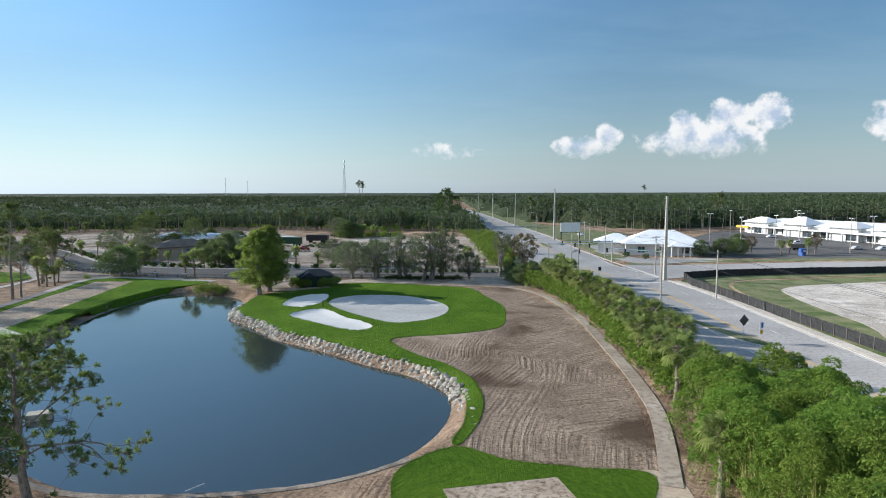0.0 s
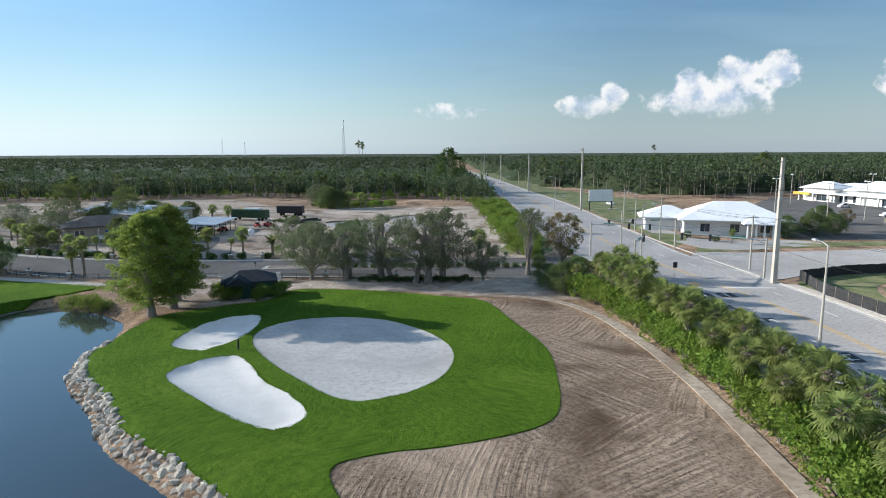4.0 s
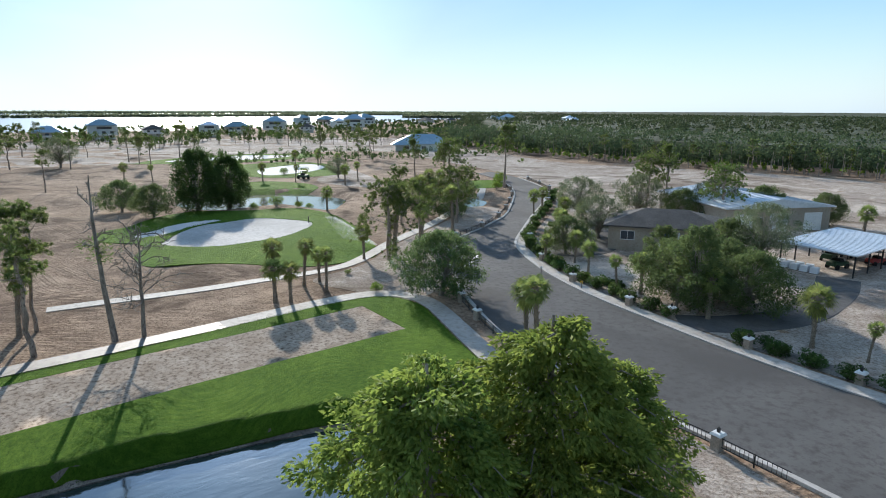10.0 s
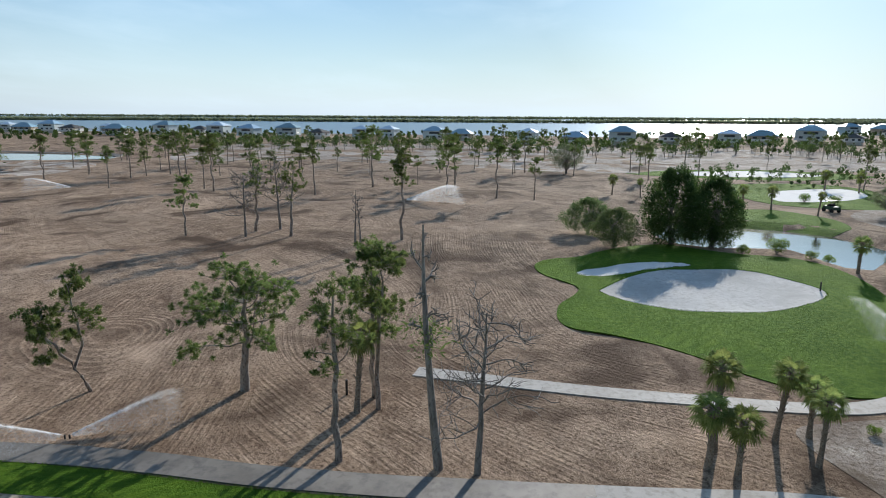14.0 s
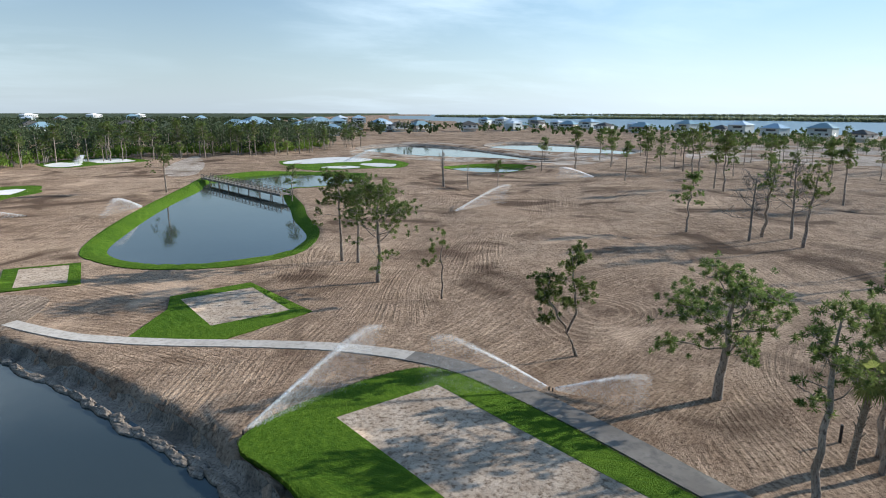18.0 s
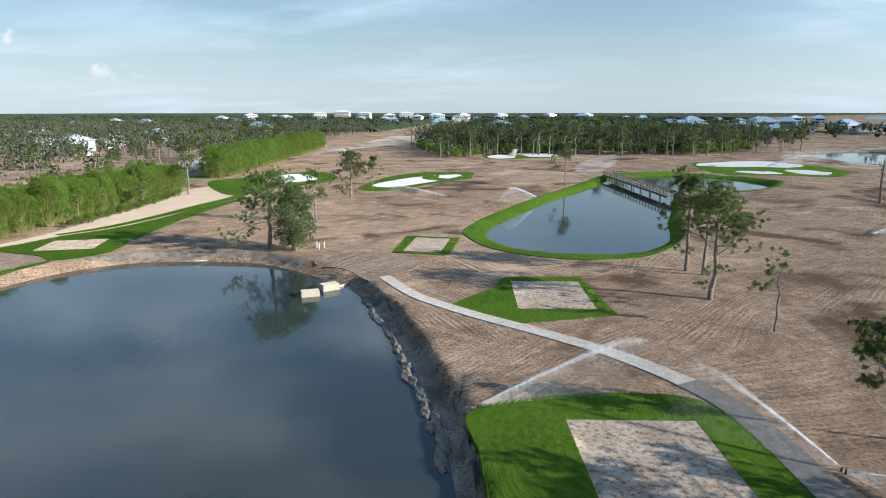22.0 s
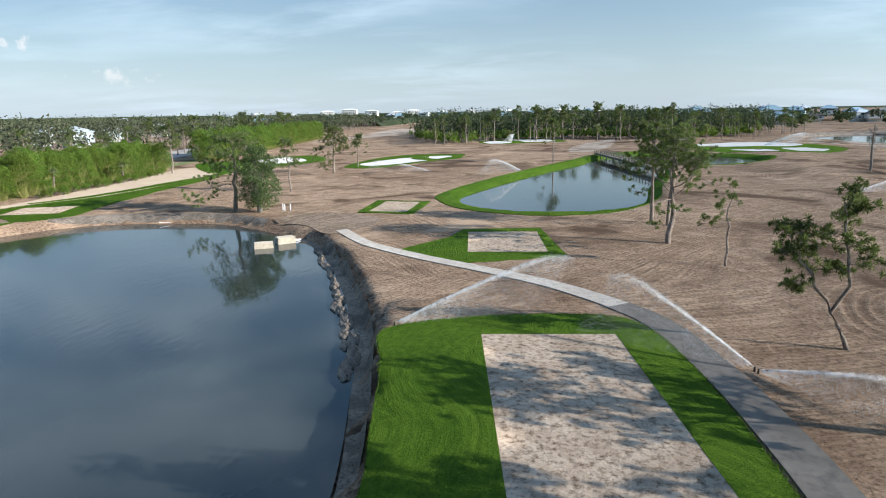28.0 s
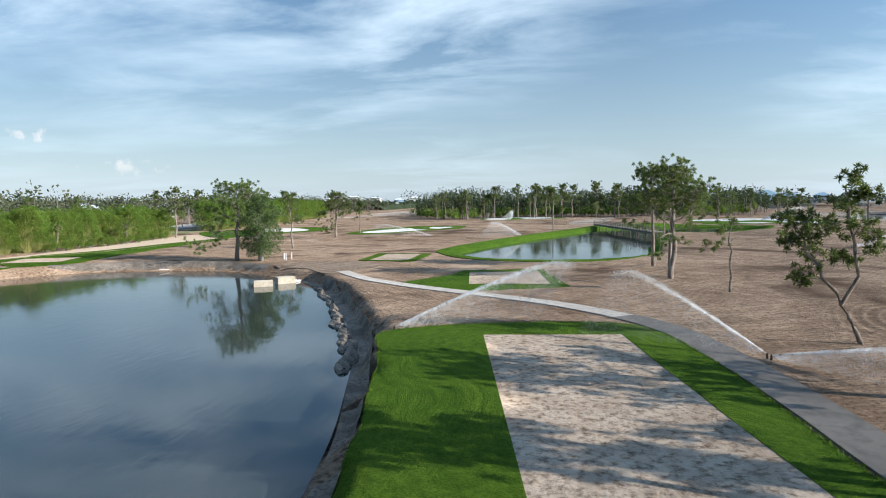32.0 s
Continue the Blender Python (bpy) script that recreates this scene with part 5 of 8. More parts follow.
# palms by the second green and along the roads
PALM = place(sabal("short cabbage palm with ragged round crown", 5.2, 1), -89.9, 140.5, 0)
PALM_T = place(sabal("cabbage palm with bent trunk", 7.0, 2, lean=0.5), -92.2, 141.3, 180)
clone(PALM, -89.1, 142.1, 80, 0.95), clone(PALM_T, -94.4, 145.7, 70, 0.9), clone(PALM, -95.5, 148.2, 200, 0.9), clone(PALM_T, -91.6, 147.5, 10, 0.8)
clone(PALM_T, -92.3, 116.2, 100, 1.07)
PALM_F = place(sabal("full cabbage palm with drooping skirt", 6.2, 3, 38, 1.5, 0.5), -42.4, 179.1, 0)
for k, (x, y, s) in enumerate([(-49.3, 177.9, 1.0), (-44.8, 178.5, 0.62), (-87.4, 179.5, 0.7), (-85, 183, 0.8), (-72, 177, 0.75), (-69.5, 178.4, 0.85), (-80, 180.5, 0.75), (-63, 176.4, 1.0), (-59.5, 177, 0.9), (-64.9, 156.4, 1.05), (-62.3, 155.4, 1.2), (-97, 192, 0.9), (-101, 195, 0.85), (-99, 198.5, 0.95), (-108, 203, 0.9), (-104, 158.7, 0.9), (-106.5, 164.5, 0.85), (-112.5, 174, 1.0), (-116, 176, 0.9), (-145, 190, 0.9), (-138, 193, 0.95), (-133, 188, 1.0), (-152, 197, 0.9), (-147.6, 171.4, 0.9), (-231.4, 141.8, 0.95), (-227, 149, 0.85), (-215.9, 172.1, 0.9), (-211.2, 177.4, 0.95), (-203.9, 185.1, 0.9), (-70, 236, 1.0), (-66, 238, 0.95), (-76, 205, 0.9), (-258, 205, 1), (-252, 212, 1), (-262, 216, 1), (-243, 216, 0.9), (-190, 195, 1.0), (-196, 202, 1.0), (-33, 291, 1.0), (-37, 288, 1.1), (-40, 292, 0.9), (-31, 289, 0.9), (15.6, 149.7, 0.8), (19.2, 139.6, 0.8), (6.6, 168.1, 1.1), (17.5, 0, 0.85), (20, 19, 0.85), (19.8, 42.5, 1.0), (-120, 206, 0.9), (-117, 210, 0.8), (-124, 212, 0.85)]):
    clone((PALM_F, PALM_T, PALM)[k % 3], x, y, k * 67 % 360, s * (1.0, 0.9, 1.2)[k % 3])
for k in range(46):
    y = 147 - 2.05 * k - (k % 3) * 0.3
    x = 25.5 + 2.0 * math.sin(k * 2.1) + 1.4 * (y < 118) - 0.9 * (y < 75)
    clone((PALM_F, PALM)[k % 2], x, y, k * 51 % 360, (0.98, 1.22)[k % 2] * (0.95 + 0.25 * ((k * 37) % 10) / 10))
place(date_palm("young date palm with arching fronds", 5.2, 4), -35.9, 178.0, 0)

# broadleaf trees
CYP = place(cypress("tall bald cypress with feathery light green crown at the pond edge", 14.6, 9.2, 61), -38.3, 129.3, 0)
CYP_2 = place(cypress("full bald cypress with darker green crown behind the shed", 15.4, 8.8, 67), -37.4, 133.8, 140)
clone(CYP_2, -38.6, 138.2, 250, 0.80)
OAK = place(broadleaf("oak_tree", "live oak with thin grey-green crown beside the entrance road", 9.4, 12.0, "oak_leaf", 71, 0.26, 84, 190, 0.20, stems=1, hollow=0.2, lump=(0.06, 0.13)), -22.3, 153.0, 0)
OAK_2 = place(broadleaf("oak_tree", "many-stemmed oak with sparse grey-green leaves", 11.2, 11.5, "oak_leaf", 73, 0.24, 84, 190, 0.20, stems=3, hollow=0.2, lump=(0.06, 0.13)), -9.4, 152.6, 0)
clone(OAK_2, -16.0, 153.2, 100, 0.9)
clone(OAK, -31.5, 178.5, 30, 0.85), clone(OAK, -27, 176.5, 330, 0.8)
LIVE = place(broadleaf("oak_tree", "round dark green live oak beside the road", 7.8, 10.5, "live_leaf", 81, 0.16, 66, 330, 0.22, upright=0.2, lump=(0.08, 0.16)), -82.0, 158.0, 0)
DARK = place(broadleaf("oak_tree", "large dark green oak by the second green", 13.4, 11.5, "dark_leaf", 83, 0.08, 80, 420, 0.30, upright=0.35, lump=(0.09, 0.17), tall=0.9), -164.7, 148.5, 0)
clone(DARK, -166.4, 155.5, 100, 0.93), clone(LIVE, -172.3, 134.3, 50, 0.9), clone(LIVE, -157.5, 138.5, 150, 0.85)
clone(OAK_2, -4.0, 150.0, 200, 1.05), clone(OAK_2, -0.2, 151.8, 300, 1.1), clone(OAK, 6.6, 152.0, 110, 0.7)
clone(LIVE, 18.2, 142.0, 110, 0.62), clone(LIVE, 21.0, 145.6, 200, 0.66), clone(LIVE, 16.6, 146.6, 20, 0.5)
LEAFY = place(broadleaf("leafy_tree", "leafy green tree beside a pine at the pond", 10.4, 6.8, "live_leaf", 87, 0.12, 56, 330, 0.22, upright=0.4), -31.6, 41.2, 0)
for x, y, s, t in ((-61.5, 177.5, 0.95, 0), (-66, 180, 0.85, 60), (-58, 182.5, 0.8, 130), (-71, 184, 0.75, 10), (-63.5, 186, 0.8, 200)):
    clone(LIVE if t > 50 else LEAFY, x, y, t, s * (1.1 if t > 50 else 1))
for k, (x, y, s) in enumerate([(-89, 238, 0.95), (-106, 222, 0.95), (-98, 225, 0.85), (-96, 232, 0.9), (-81, 246, 0.8), (-70.5, 205.5, 0.95), (-74, 203, 0.8), (-113, 212, 0.9), (-45, 288, 1.1), (-49, 291, 1.0), (-41, 287, 0.85), (-207, 200.4, 0.7), (-145, 196, 0.8), (-141, 200, 0.85), (-127, 190, 0.9), (-294, 128, 1.2), (-20, 186, 0.85), (-95.5, 199, 0.8), (-90, 186, 0.75)]):
    clone((LIVE, OAK)[k % 2], x, y, k * 71 % 360, s)
for k, (x, y, s) in enumerate([(-101.5, 161.5, 0.95), (-103.2, 163.4, 1.05), (-106, 170, 0.8), (-125, 177, 0.85), (-139, 187.5, 0.8), (-147, 196.5, 0.75), (-121, 187, 0.9), (-115, 182, 0.8), (-133, 197, 0.8), (-110, 172, 0.75), (-152, 204, 0.8), (-128, 183, 0.85), (-91, 228, 0.95), (-110, 236, 1.1), (-113, 233, 1.0), (-168, 215, 1.0), (-175, 222, 1.1), (-182, 214, 1.0)]):
    if k < 12 and k % 3:
        clone(PALM_T, x, y, k * 97 % 360, s * (1.3, 1.55)[k % 2])
    else:
        clone((PINE_L, PINE_B)[k % 2], x, y, k * 97 % 360, s)
WISP = place(broadleaf("tree", "tree with rusty brown and green crown by the junction", 11.3, 8.6, "rusty_leaf", 91, 0.42, 44, 150, 0.24, hollow=0.2, lump=(0.07, 0.14)), 20.4, 155.4, 0)
place(broadleaf("tree", "tall thin tree with open green crown", 11.8, 5.0, "oak_leaf", 93, 0.6, 26, 150, 0.2), 14.6, 156.4, 0)
place(broadleaf("tree", "tall dark tree standing above the forest", 24.0, 16.0, "dark_leaf", 95, 0.2, 40, 120, 0.8, upright=0.4), 2, 386, 0)
SPLIT = clone(OAK_2, 23.5, 214, 0, 0.6)

# hedges
BAM = place(bamboo("dense bright green bamboo clump in a tall hedge", 8.0, 6.0, 101), 24.5, 43.0, 0)
k = 0
for y in np.arange(50.5, -30, -3.1):
    for dx in (0, 3.6, 7.0):
        k += 1
        edge = 22.0 + 0.4 * math.sin(y * 0.7) + (1.5 if y < 20 else 0)
        clone(BAM, edge + dx + 0.5 * math.sin(k * 1.7), y + 0.6 * math.sin(k * 2.9), k * 53 % 360, 0.86 + 0.24 * ((k * 29) % 11) / 11)
for y in np.arange(-62, -235, -4.2):
    for dx in (0, 4.2):
        k += 1
        clone(BAM, 27 + dx + (y + 62) * -0.10 + 0.6 * math.sin(k * 1.7), y, k * 53 % 360, 1.05 + 0.3 * ((k * 29) % 11) / 11)
CLUSIA = place(shrub("hedge_shrub", "broad-leaved bright green hedge shrub", 2.6, 3.0, "shrub_leaf", 111, 1500, 0.24), 22.4, 130.0, 0)
for k in range(46):
    y = 142 - 1.75 * k
    clone(CLUSIA, float(np.interp(y, [60, 80, 104, 120, 131, 142], [24.6, 25.0, 25.4, 24.2, 22.6, 19.4])) + 0.25 * math.sin(k * 3.1), y, k * 61 % 360, 1.25 + 0.3 * ((k * 7) % 5) / 5)
for k in range(20):
    y = 26 - 2.3 * k
    clone(CLUSIA, float(np.interp(y, [-20, 0, 26], [19.0, 17.4, 16.6])) + 0.5 * math.sin(k * 2.3), y, k * 61 % 360, 0.62 + 0.25 * ((k * 7) % 5) / 5)
LOW = place(shrub("shrub", "low dark green clipped shrub", 1.1, 1.9, "dark_leaf", 113, 700, 0.16), -52, 174.8, 0)
for k in range(92):
    f = k / 91
    c = ROAD_IN[-1 - int(f * 42)]
    if not -62 < c[0] < -54:
        clone(LOW, c[0] + 0.4 * math.sin(k * 5), c[1] + 2.6 + 0.3 * math.sin(k * 3), k * 40, 1.15 + 0.4 * ((k * 3) % 4) / 4)
for k in range(26):
    clone(LOW, 4.5 - k * 0.95 if k < 20 else -60 - k * 0.6, 151.2 + 0.7 * math.sin(k * 2.3) if k < 20 else 178, k * 40, 0.8 + 0.4 * ((k * 3) % 4) / 4)
for k in range(22):
    clone(LOW, -20 + k * 1.75, 163.2 + 0.35 * math.sin(k), k * 45, 1.0)
BUSH = place(shrub("bush", "rounded green bush at the water edge", 3.0, 4.4, "shrub_leaf", 117, 2600, 0.2), -53.6, 137.2, 0)
clone(BUSH, -50.6, 136.4, 90, 0.95), clone(BUSH, -48.2, 135.4, 150, 0.8), clone(BUSH, -27, 137.6, 40, 0.45), clone(BUSH, -31.5, 137.8, 140, 0.5), clone(BUSH, -24.6, 139.5, 200, 0.42), clone(BUSH, -28.5, 144.6, 10, 0.55), clone(BUSH, -33.8, 139.0, 10, 0.45)
for x, y, s in ((-159, 164, 0.9), (-157.5, 158.5, 0.6), (-155.5, 168, 0.5), (-157, 171, 0.5), (-170, 236, 0.9), (-166, 233, 0.8), (-174, 240, 1.0), (-158, 226, 0.8), (-228, 190, 0.8), (-225, 196, 0.8), (-87.4, 152.2, 0.42), (-97, 152.9, 0.25), (-36, 182, 0.6)):
    clone(BUSH, x, y, x * 31 % 360, s)
for k in range(40):
    clone(BUSH, 17 + 6 * math.sin(k * 2.7) * (0.3 + k / 60), 172 + k * 3.2, k * 47, 1.0 + 0.6 * ((k * 7) % 6) / 6)
for k in range(30):
    x, y = -52 + 1.1 * k, 300 + 3 * math.sin(k * 2.2) - (6 if k % 2 else 0)
    if k % 3:
        clone(BUSH, x, y + (46 if k % 2 else -3), k * 47, 0.8 + 0.4 * ((k * 7) % 6) / 6)


# forests
def forest(name, label, spots, heights, seed, leaf="forest_leaf", tris=64, trunks=True, size=1.15):
    """Many simple trees in one mesh: crowns of leaf sprays on thin stems."""
    r = np.random.default_rng(seed)
    spots, heights = np.asarray(spots), np.asarray(heights)
    n = len(spots)
    soup = Soup()
    q = r.normal(size=(n, tris, 3))
    q /= np.linalg.norm(q, axis=2)[..., None]
    q *= r.uniform(0.3, 1, (n, tris, 1)) ** 0.5
    lob = np.sin(q[..., :1] * 4 + r.uniform(0, 6, (n, 1, 1))) * 0.25 + 1
    wide = heights[:, None, None] * r.uniform(0.20, 0.36, (n, 1, 1))
    c = np.concatenate([spots, heights[:, None] * 0.66], 1)[:, None] + q * lob * np.concatenate([wide, wide, heights[:, None, None] * 0.32], 2)
    soup.leaves(c.reshape(-1, 3), size, r, 0.62, 0, q.reshape(-1, 3), 0.6)
    ob = thing(name, soup.mesh(name), leaf, label, "forest", "stuff")
    if trunks:
        st = Soup()
        for (x, y), h in zip(spots, heights):
            st.tube(np.array([(x, y, -0.2), (x + r.normal() * 0.3, y + r.normal() * 0.3, h * 0.75)]), [0.16, 0.08], 4)
        t = part("trunks", st.mesh("trunks"), "grey_bark", ob)
        t["kind"] = "stuff"
    return ob


def canopy(name, label, x0, x1, y0, y1, step, top, seed, keep):
    """The closed roof of a distant wood, as one bumpy sheet."""
    xs, ys = np.arange(x0, x1, step), np.arange(y0, y1, step)
    gx, gy = np.meshgrid(xs, ys)
    r = np.random.default_rng(seed)
    z = top * (0.84 + 0.16 * r.random(gx.shape)) + 0.8 * waves2(gx, gy, 0.02, seed)
    ok = keep(gx, gy)
    z = np.where(ok, z, -3.0)
    gx, gy = gx + r.uniform(-0.3, 0.3, gx.shape) * step, gy + r.uniform(-0.3, 0.3, gx.shape) * step
    n = len(xs)
    i = (np.arange(len(ys) - 1)[:, None] * n + np.arange(n - 1)[None]).ravel()
    f = np.stack([i, i + 1, i + n + 1, i + n], 1)
    f = f[ok.ravel()[f].any(1)]
    return thing(name, fast_mesh(name, np.stack([gx.ravel(), gy.ravel(), z.ravel()], 1), f), "forest_roof", label, "forest", "stuff", smooth_faces=True)


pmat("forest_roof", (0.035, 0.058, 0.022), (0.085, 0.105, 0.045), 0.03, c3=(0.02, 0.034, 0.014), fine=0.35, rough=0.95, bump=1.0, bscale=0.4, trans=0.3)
rng = np.random.default_rng(5)


def scatter(n, x0, x1, y0, y1, keep):
    p = rng.uniform((x0, y0), (x1, y1), (n, 2))
    return p[keep(p[:, 0], p[:, 1])]


def edge_n(x):
    return np.interp(x, [-1200, -300, -220, -155, -105, -60, -22, 20], [300, 326, 318, 332, 348, 342, 340, 300])


north = lambda x, y: ((x + 40) * 0.595 + (y - 129) * 0.804 > -25) & (y > edge_n(x) + 2) & (x < np.interp(y, [300, 420, 560, 900], [20, 16, 10, -4]))
p = scatter(2600, -420, 20, 300, 480, north)
forest("forest", "mixed pine and scrub wood behind the building site", p, rng.uniform(4.5, 12.5, len(p)), 1)
p = scatter(1500, -420, 20, 290, 380, lambda x, y: north(x, y) & (y < edge_n(x) + 26))
forest("undergrowth", "light green scrub along the wood's edge", p, rng.uniform(1.5, 4.0, len(p)), 2, "shrub_leaf", 34, False, 0.8)
p = scatter(5200, -1300, 10, 480, 1500, north)
forest("forest", "distant flat pine wood", p, rng.uniform(8, 14, len(p)), 3, tris=30, trunks=False, size=2.4)
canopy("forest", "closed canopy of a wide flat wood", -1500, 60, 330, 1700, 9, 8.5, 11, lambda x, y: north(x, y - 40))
east = lambda x, y: (x > np.interp(y, [150, 260, 330, 420, 760], [300, 200, 110, 60, 40])) & (y > np.interp(x, [40, 110, 150, 270, 600], [420, 320, 338, 400, 300]))
p = scatter(2600, 40, 620, 300, 620, east)
forest("forest", "tall pine wood behind the shops", p, rng.uniform(9, 19, len(p)), 4, size=1.4)
p = scatter(3000, 30, 1700, 560, 1700, east)
forest("forest", "distant flat pine wood", p, rng.uniform(9, 15, len(p)), 5, tris=34, trunks=False, size=2.5)
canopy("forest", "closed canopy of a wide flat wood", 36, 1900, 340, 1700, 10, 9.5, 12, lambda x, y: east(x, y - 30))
far_n = lambda x, y: (np.abs(x - 5) > 14) & (x > bay_x(y) + 60)
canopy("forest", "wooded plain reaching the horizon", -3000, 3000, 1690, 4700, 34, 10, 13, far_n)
south = lambda x, y: (y < np.interp(x, [-330, -225, -158, -108, -61, -43, -15], [-260, -245, -182, -198, -182, -150, -215]))
p = scatter(900, -235, -12, -330, -150, lambda x, y: south(x, y))
forest("forest", "pine and palm wood behind the fairway", p, rng.uniform(6, 17, len(p)), 6, "forest_leaf", 110, size=0.95)
p = scatter(2600, -200, -12, -240, -150, lambda x, y: south(x, y) & ~south(x, y + 22))
forest("undergrowth", "low green scrub at the wood's foot", p, rng.uniform(2.0, 6.5, len(p)), 7, "shrub_leaf", 40, False, 0.8)
sw = lambda x, y: (x > np.interp(y, [-500, -230, -62, 20], [60, 56, 44, 62])) & ~((y > -110) & (x < 62))
p = scatter(2100, 40, 420, -520, 20, sw)
forest("forest", "open grey pine wood beyond the main road", p, rng.uniform(7, 16, len(p)), 8, "grey_pine_leaf", size=1.15)
p = scatter(2200, -420, 900, -1500, -330, lambda x, y: (x < -14) | (x > 60 - (y + 330) * 0.02))
forest("forest", "distant trees between houses", p, rng.uniform(7, 13, len(p)), 9, tris=24, trunks=False, size=3.0)
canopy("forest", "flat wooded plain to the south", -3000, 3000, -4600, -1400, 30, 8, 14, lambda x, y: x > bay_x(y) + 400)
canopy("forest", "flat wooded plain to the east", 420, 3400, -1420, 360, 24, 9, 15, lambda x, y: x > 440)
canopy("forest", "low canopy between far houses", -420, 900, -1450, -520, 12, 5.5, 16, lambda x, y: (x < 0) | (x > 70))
shore = lambda x, y: (x > bay_x(y) + 12) & (x < -420 - np.interp(y, [-700, -300, 100, 330, 420, 900], [0, 40, 40, 20, -120, -100]))
p = scatter(2400, -900, -300, -700, 900, shore)
forest("forest", "mangroves and garden trees along the bay", p, rng.uniform(3, 6.5, len(p)), 10, "dark_leaf", 40, False, 1.8)
p = scatter(1500, -1300, -300, 330, 1500, lambda x, y: (x > bay_x(y) + 12) & (y > 360))
forest("forest", "distant wood towards the bay", p, rng.uniform(3, 6, len(p)), 12, tris=34, trunks=False, size=2.0)
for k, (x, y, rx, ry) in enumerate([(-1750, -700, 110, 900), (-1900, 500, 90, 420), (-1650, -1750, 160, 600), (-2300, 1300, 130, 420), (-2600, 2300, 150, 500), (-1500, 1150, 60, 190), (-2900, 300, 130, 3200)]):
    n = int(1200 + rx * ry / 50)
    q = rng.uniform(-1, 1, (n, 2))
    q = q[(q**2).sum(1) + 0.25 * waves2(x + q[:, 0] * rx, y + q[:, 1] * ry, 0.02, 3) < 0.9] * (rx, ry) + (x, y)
    forest("island", "long low mangrove island in the bay", q, rng.uniform(0.7, 1.25, len(q)) * (9 if k == 6 else 5), 60 + k, "hazed_mangrove_leaf", 8, False, 9.0)

# single pines and palms that stand out along the edges of the woods
rng = np.random.default_rng(31)
EDGES = [((-232, -232), (-160, -178), 12, 9, 15), ((-158, -176), (-108, -192), 14, 10, 17), ((-106, -190), (-62, -176), 14, 10, 17), ((-60, -170), (-30, -150), 7, 8, 13), ((58, -230), (62, -30), 26, 8, 15), ((-215, 322), (-105, 350), 16, 7, 11), ((-100, 352), (0, 345), 18, 7, 12), ((60, 430), (190, 400), 16, 12, 19)]
for (xa, ya), (xb, yb), n, lo, hi in EDGES:
    for k in range(n):
        f = (k + rng.uniform(0, 1)) / n
        x, y = xa + (xb - xa) * f + rng.normal() * 3, ya + (yb - ya) * f + rng.normal() * 3
        if k % 6 == 5:
            clone(PALM_F, x, y, rng.uniform(0, 360), rng.uniform(0.9, 1.3))
        else:
            ob = PINES[rng.integers(4)]
            clone(ob, x, y, rng.uniform(0, 360), rng.uniform(lo, hi) / H[ob])

p = scatter(620, -500, -385, -170, 470, lambda x, y: x < -400 + 12 * np.sin(y * 0.05))
forest("forest", "belt of low trees between the bay houses", p, rng.uniform(3.5, 8.5, len(p)), 41, "dark_leaf", 60, True, 0.9)
p = scatter(260, -330, -250, 175, 330, lambda x, y: np.hypot(x + 318, y - 300) > 34)
forest("undergrowth", "low palms and scrub round the clubhouse", p, rng.uniform(1.5, 4.5, len(p)), 43, "dark_leaf", 50, False, 0.6)

# ---- built things ----
pmat("wall_white", (0.70, 0.70, 0.68), (0.80, 0.80, 0.78), 0.3, c3=(0.62, 0.62, 0.60), fine=3.0, rough=0.8, bump=0.1)
pmat("wall_tan", (0.36, 0.31, 0.245), (0.44, 0.385, 0.31), 0.3, c3=(0.32, 0.27, 0.21), fine=3.0, rough=0.85, bump=0.15)
pmat("wall_pastel", (0.42, 0.52, 0.55), (0.66, 0.68, 0.64), 0.02, c3=(0.5, 0.55, 0.55), fine=0.4, rough=0.8, vary=0.35)
pmat("wall_green", (0.018, 0.060, 0.045), (0.028, 0.080, 0.060), 0.8, c3=(0.014, 0.045, 0.035), fine=5.0, rough=0.7, bump=0.2)
pmat("roof_metal", (0.52, 0.58, 0.63), (0.62, 0.67, 0.71), 0.2, c3=(0.45, 0.51, 0.56), fine=2.0, rough=0.45, metal=0.3, bump=0.1)
pmat("roof_white", (0.72, 0.73, 0.74), (0.80, 0.81, 0.82), 0.2, c3=(0.63, 0.65, 0.67), fine=2.0, rough=0.7, bump=0.1)
pmat("roof_grey", (0.075, 0.070, 0.066), (0.115, 0.108, 0.10), 0.5, c3=(0.055, 0.05, 0.048), fine=6.0, rough=0.9, bump=0.5)
pmat("roof_dark", (0.018, 0.026, 0.036), (0.030, 0.040, 0.052), 0.8, c3=(0.014, 0.02, 0.028), fine=6.0, rough=0.85, bump=0.5)
pmat("roof_blue", (0.17, 0.30, 0.38), (0.30, 0.40, 0.46), 0.02, c3=(0.2, 0.3, 0.36), fine=0.5, rough=0.5, vary=0.5)
pmat("glass_dark", (0.03, 0.04, 0.05), (0.05, 0.065, 0.08), 0.5, rough=0.12, spec=0.6)
pmat("timber", (0.20, 0.17, 0.14), (0.31, 0.275, 0.235), 1.0, c3=(0.14, 0.115, 0.09), fine=6.0, rough=0.9, bump=0.4)
pmat("pole_concrete", (0.43, 0.40, 0.345), (0.52, 0.49, 0.43), 0.5, c3=(0.36, 0.33, 0.29), fine=3.0, rough=0.85, bump=0.2)
pmat("steel_grey", (0.40, 0.41, 0.42), (0.52, 0.53, 0.54), 1.5, rough=0.45, metal=0.7)
pmat("black_metal", (0.018, 0.018, 0.018), (0.032, 0.032, 0.032), 2.0, rough=0.5)
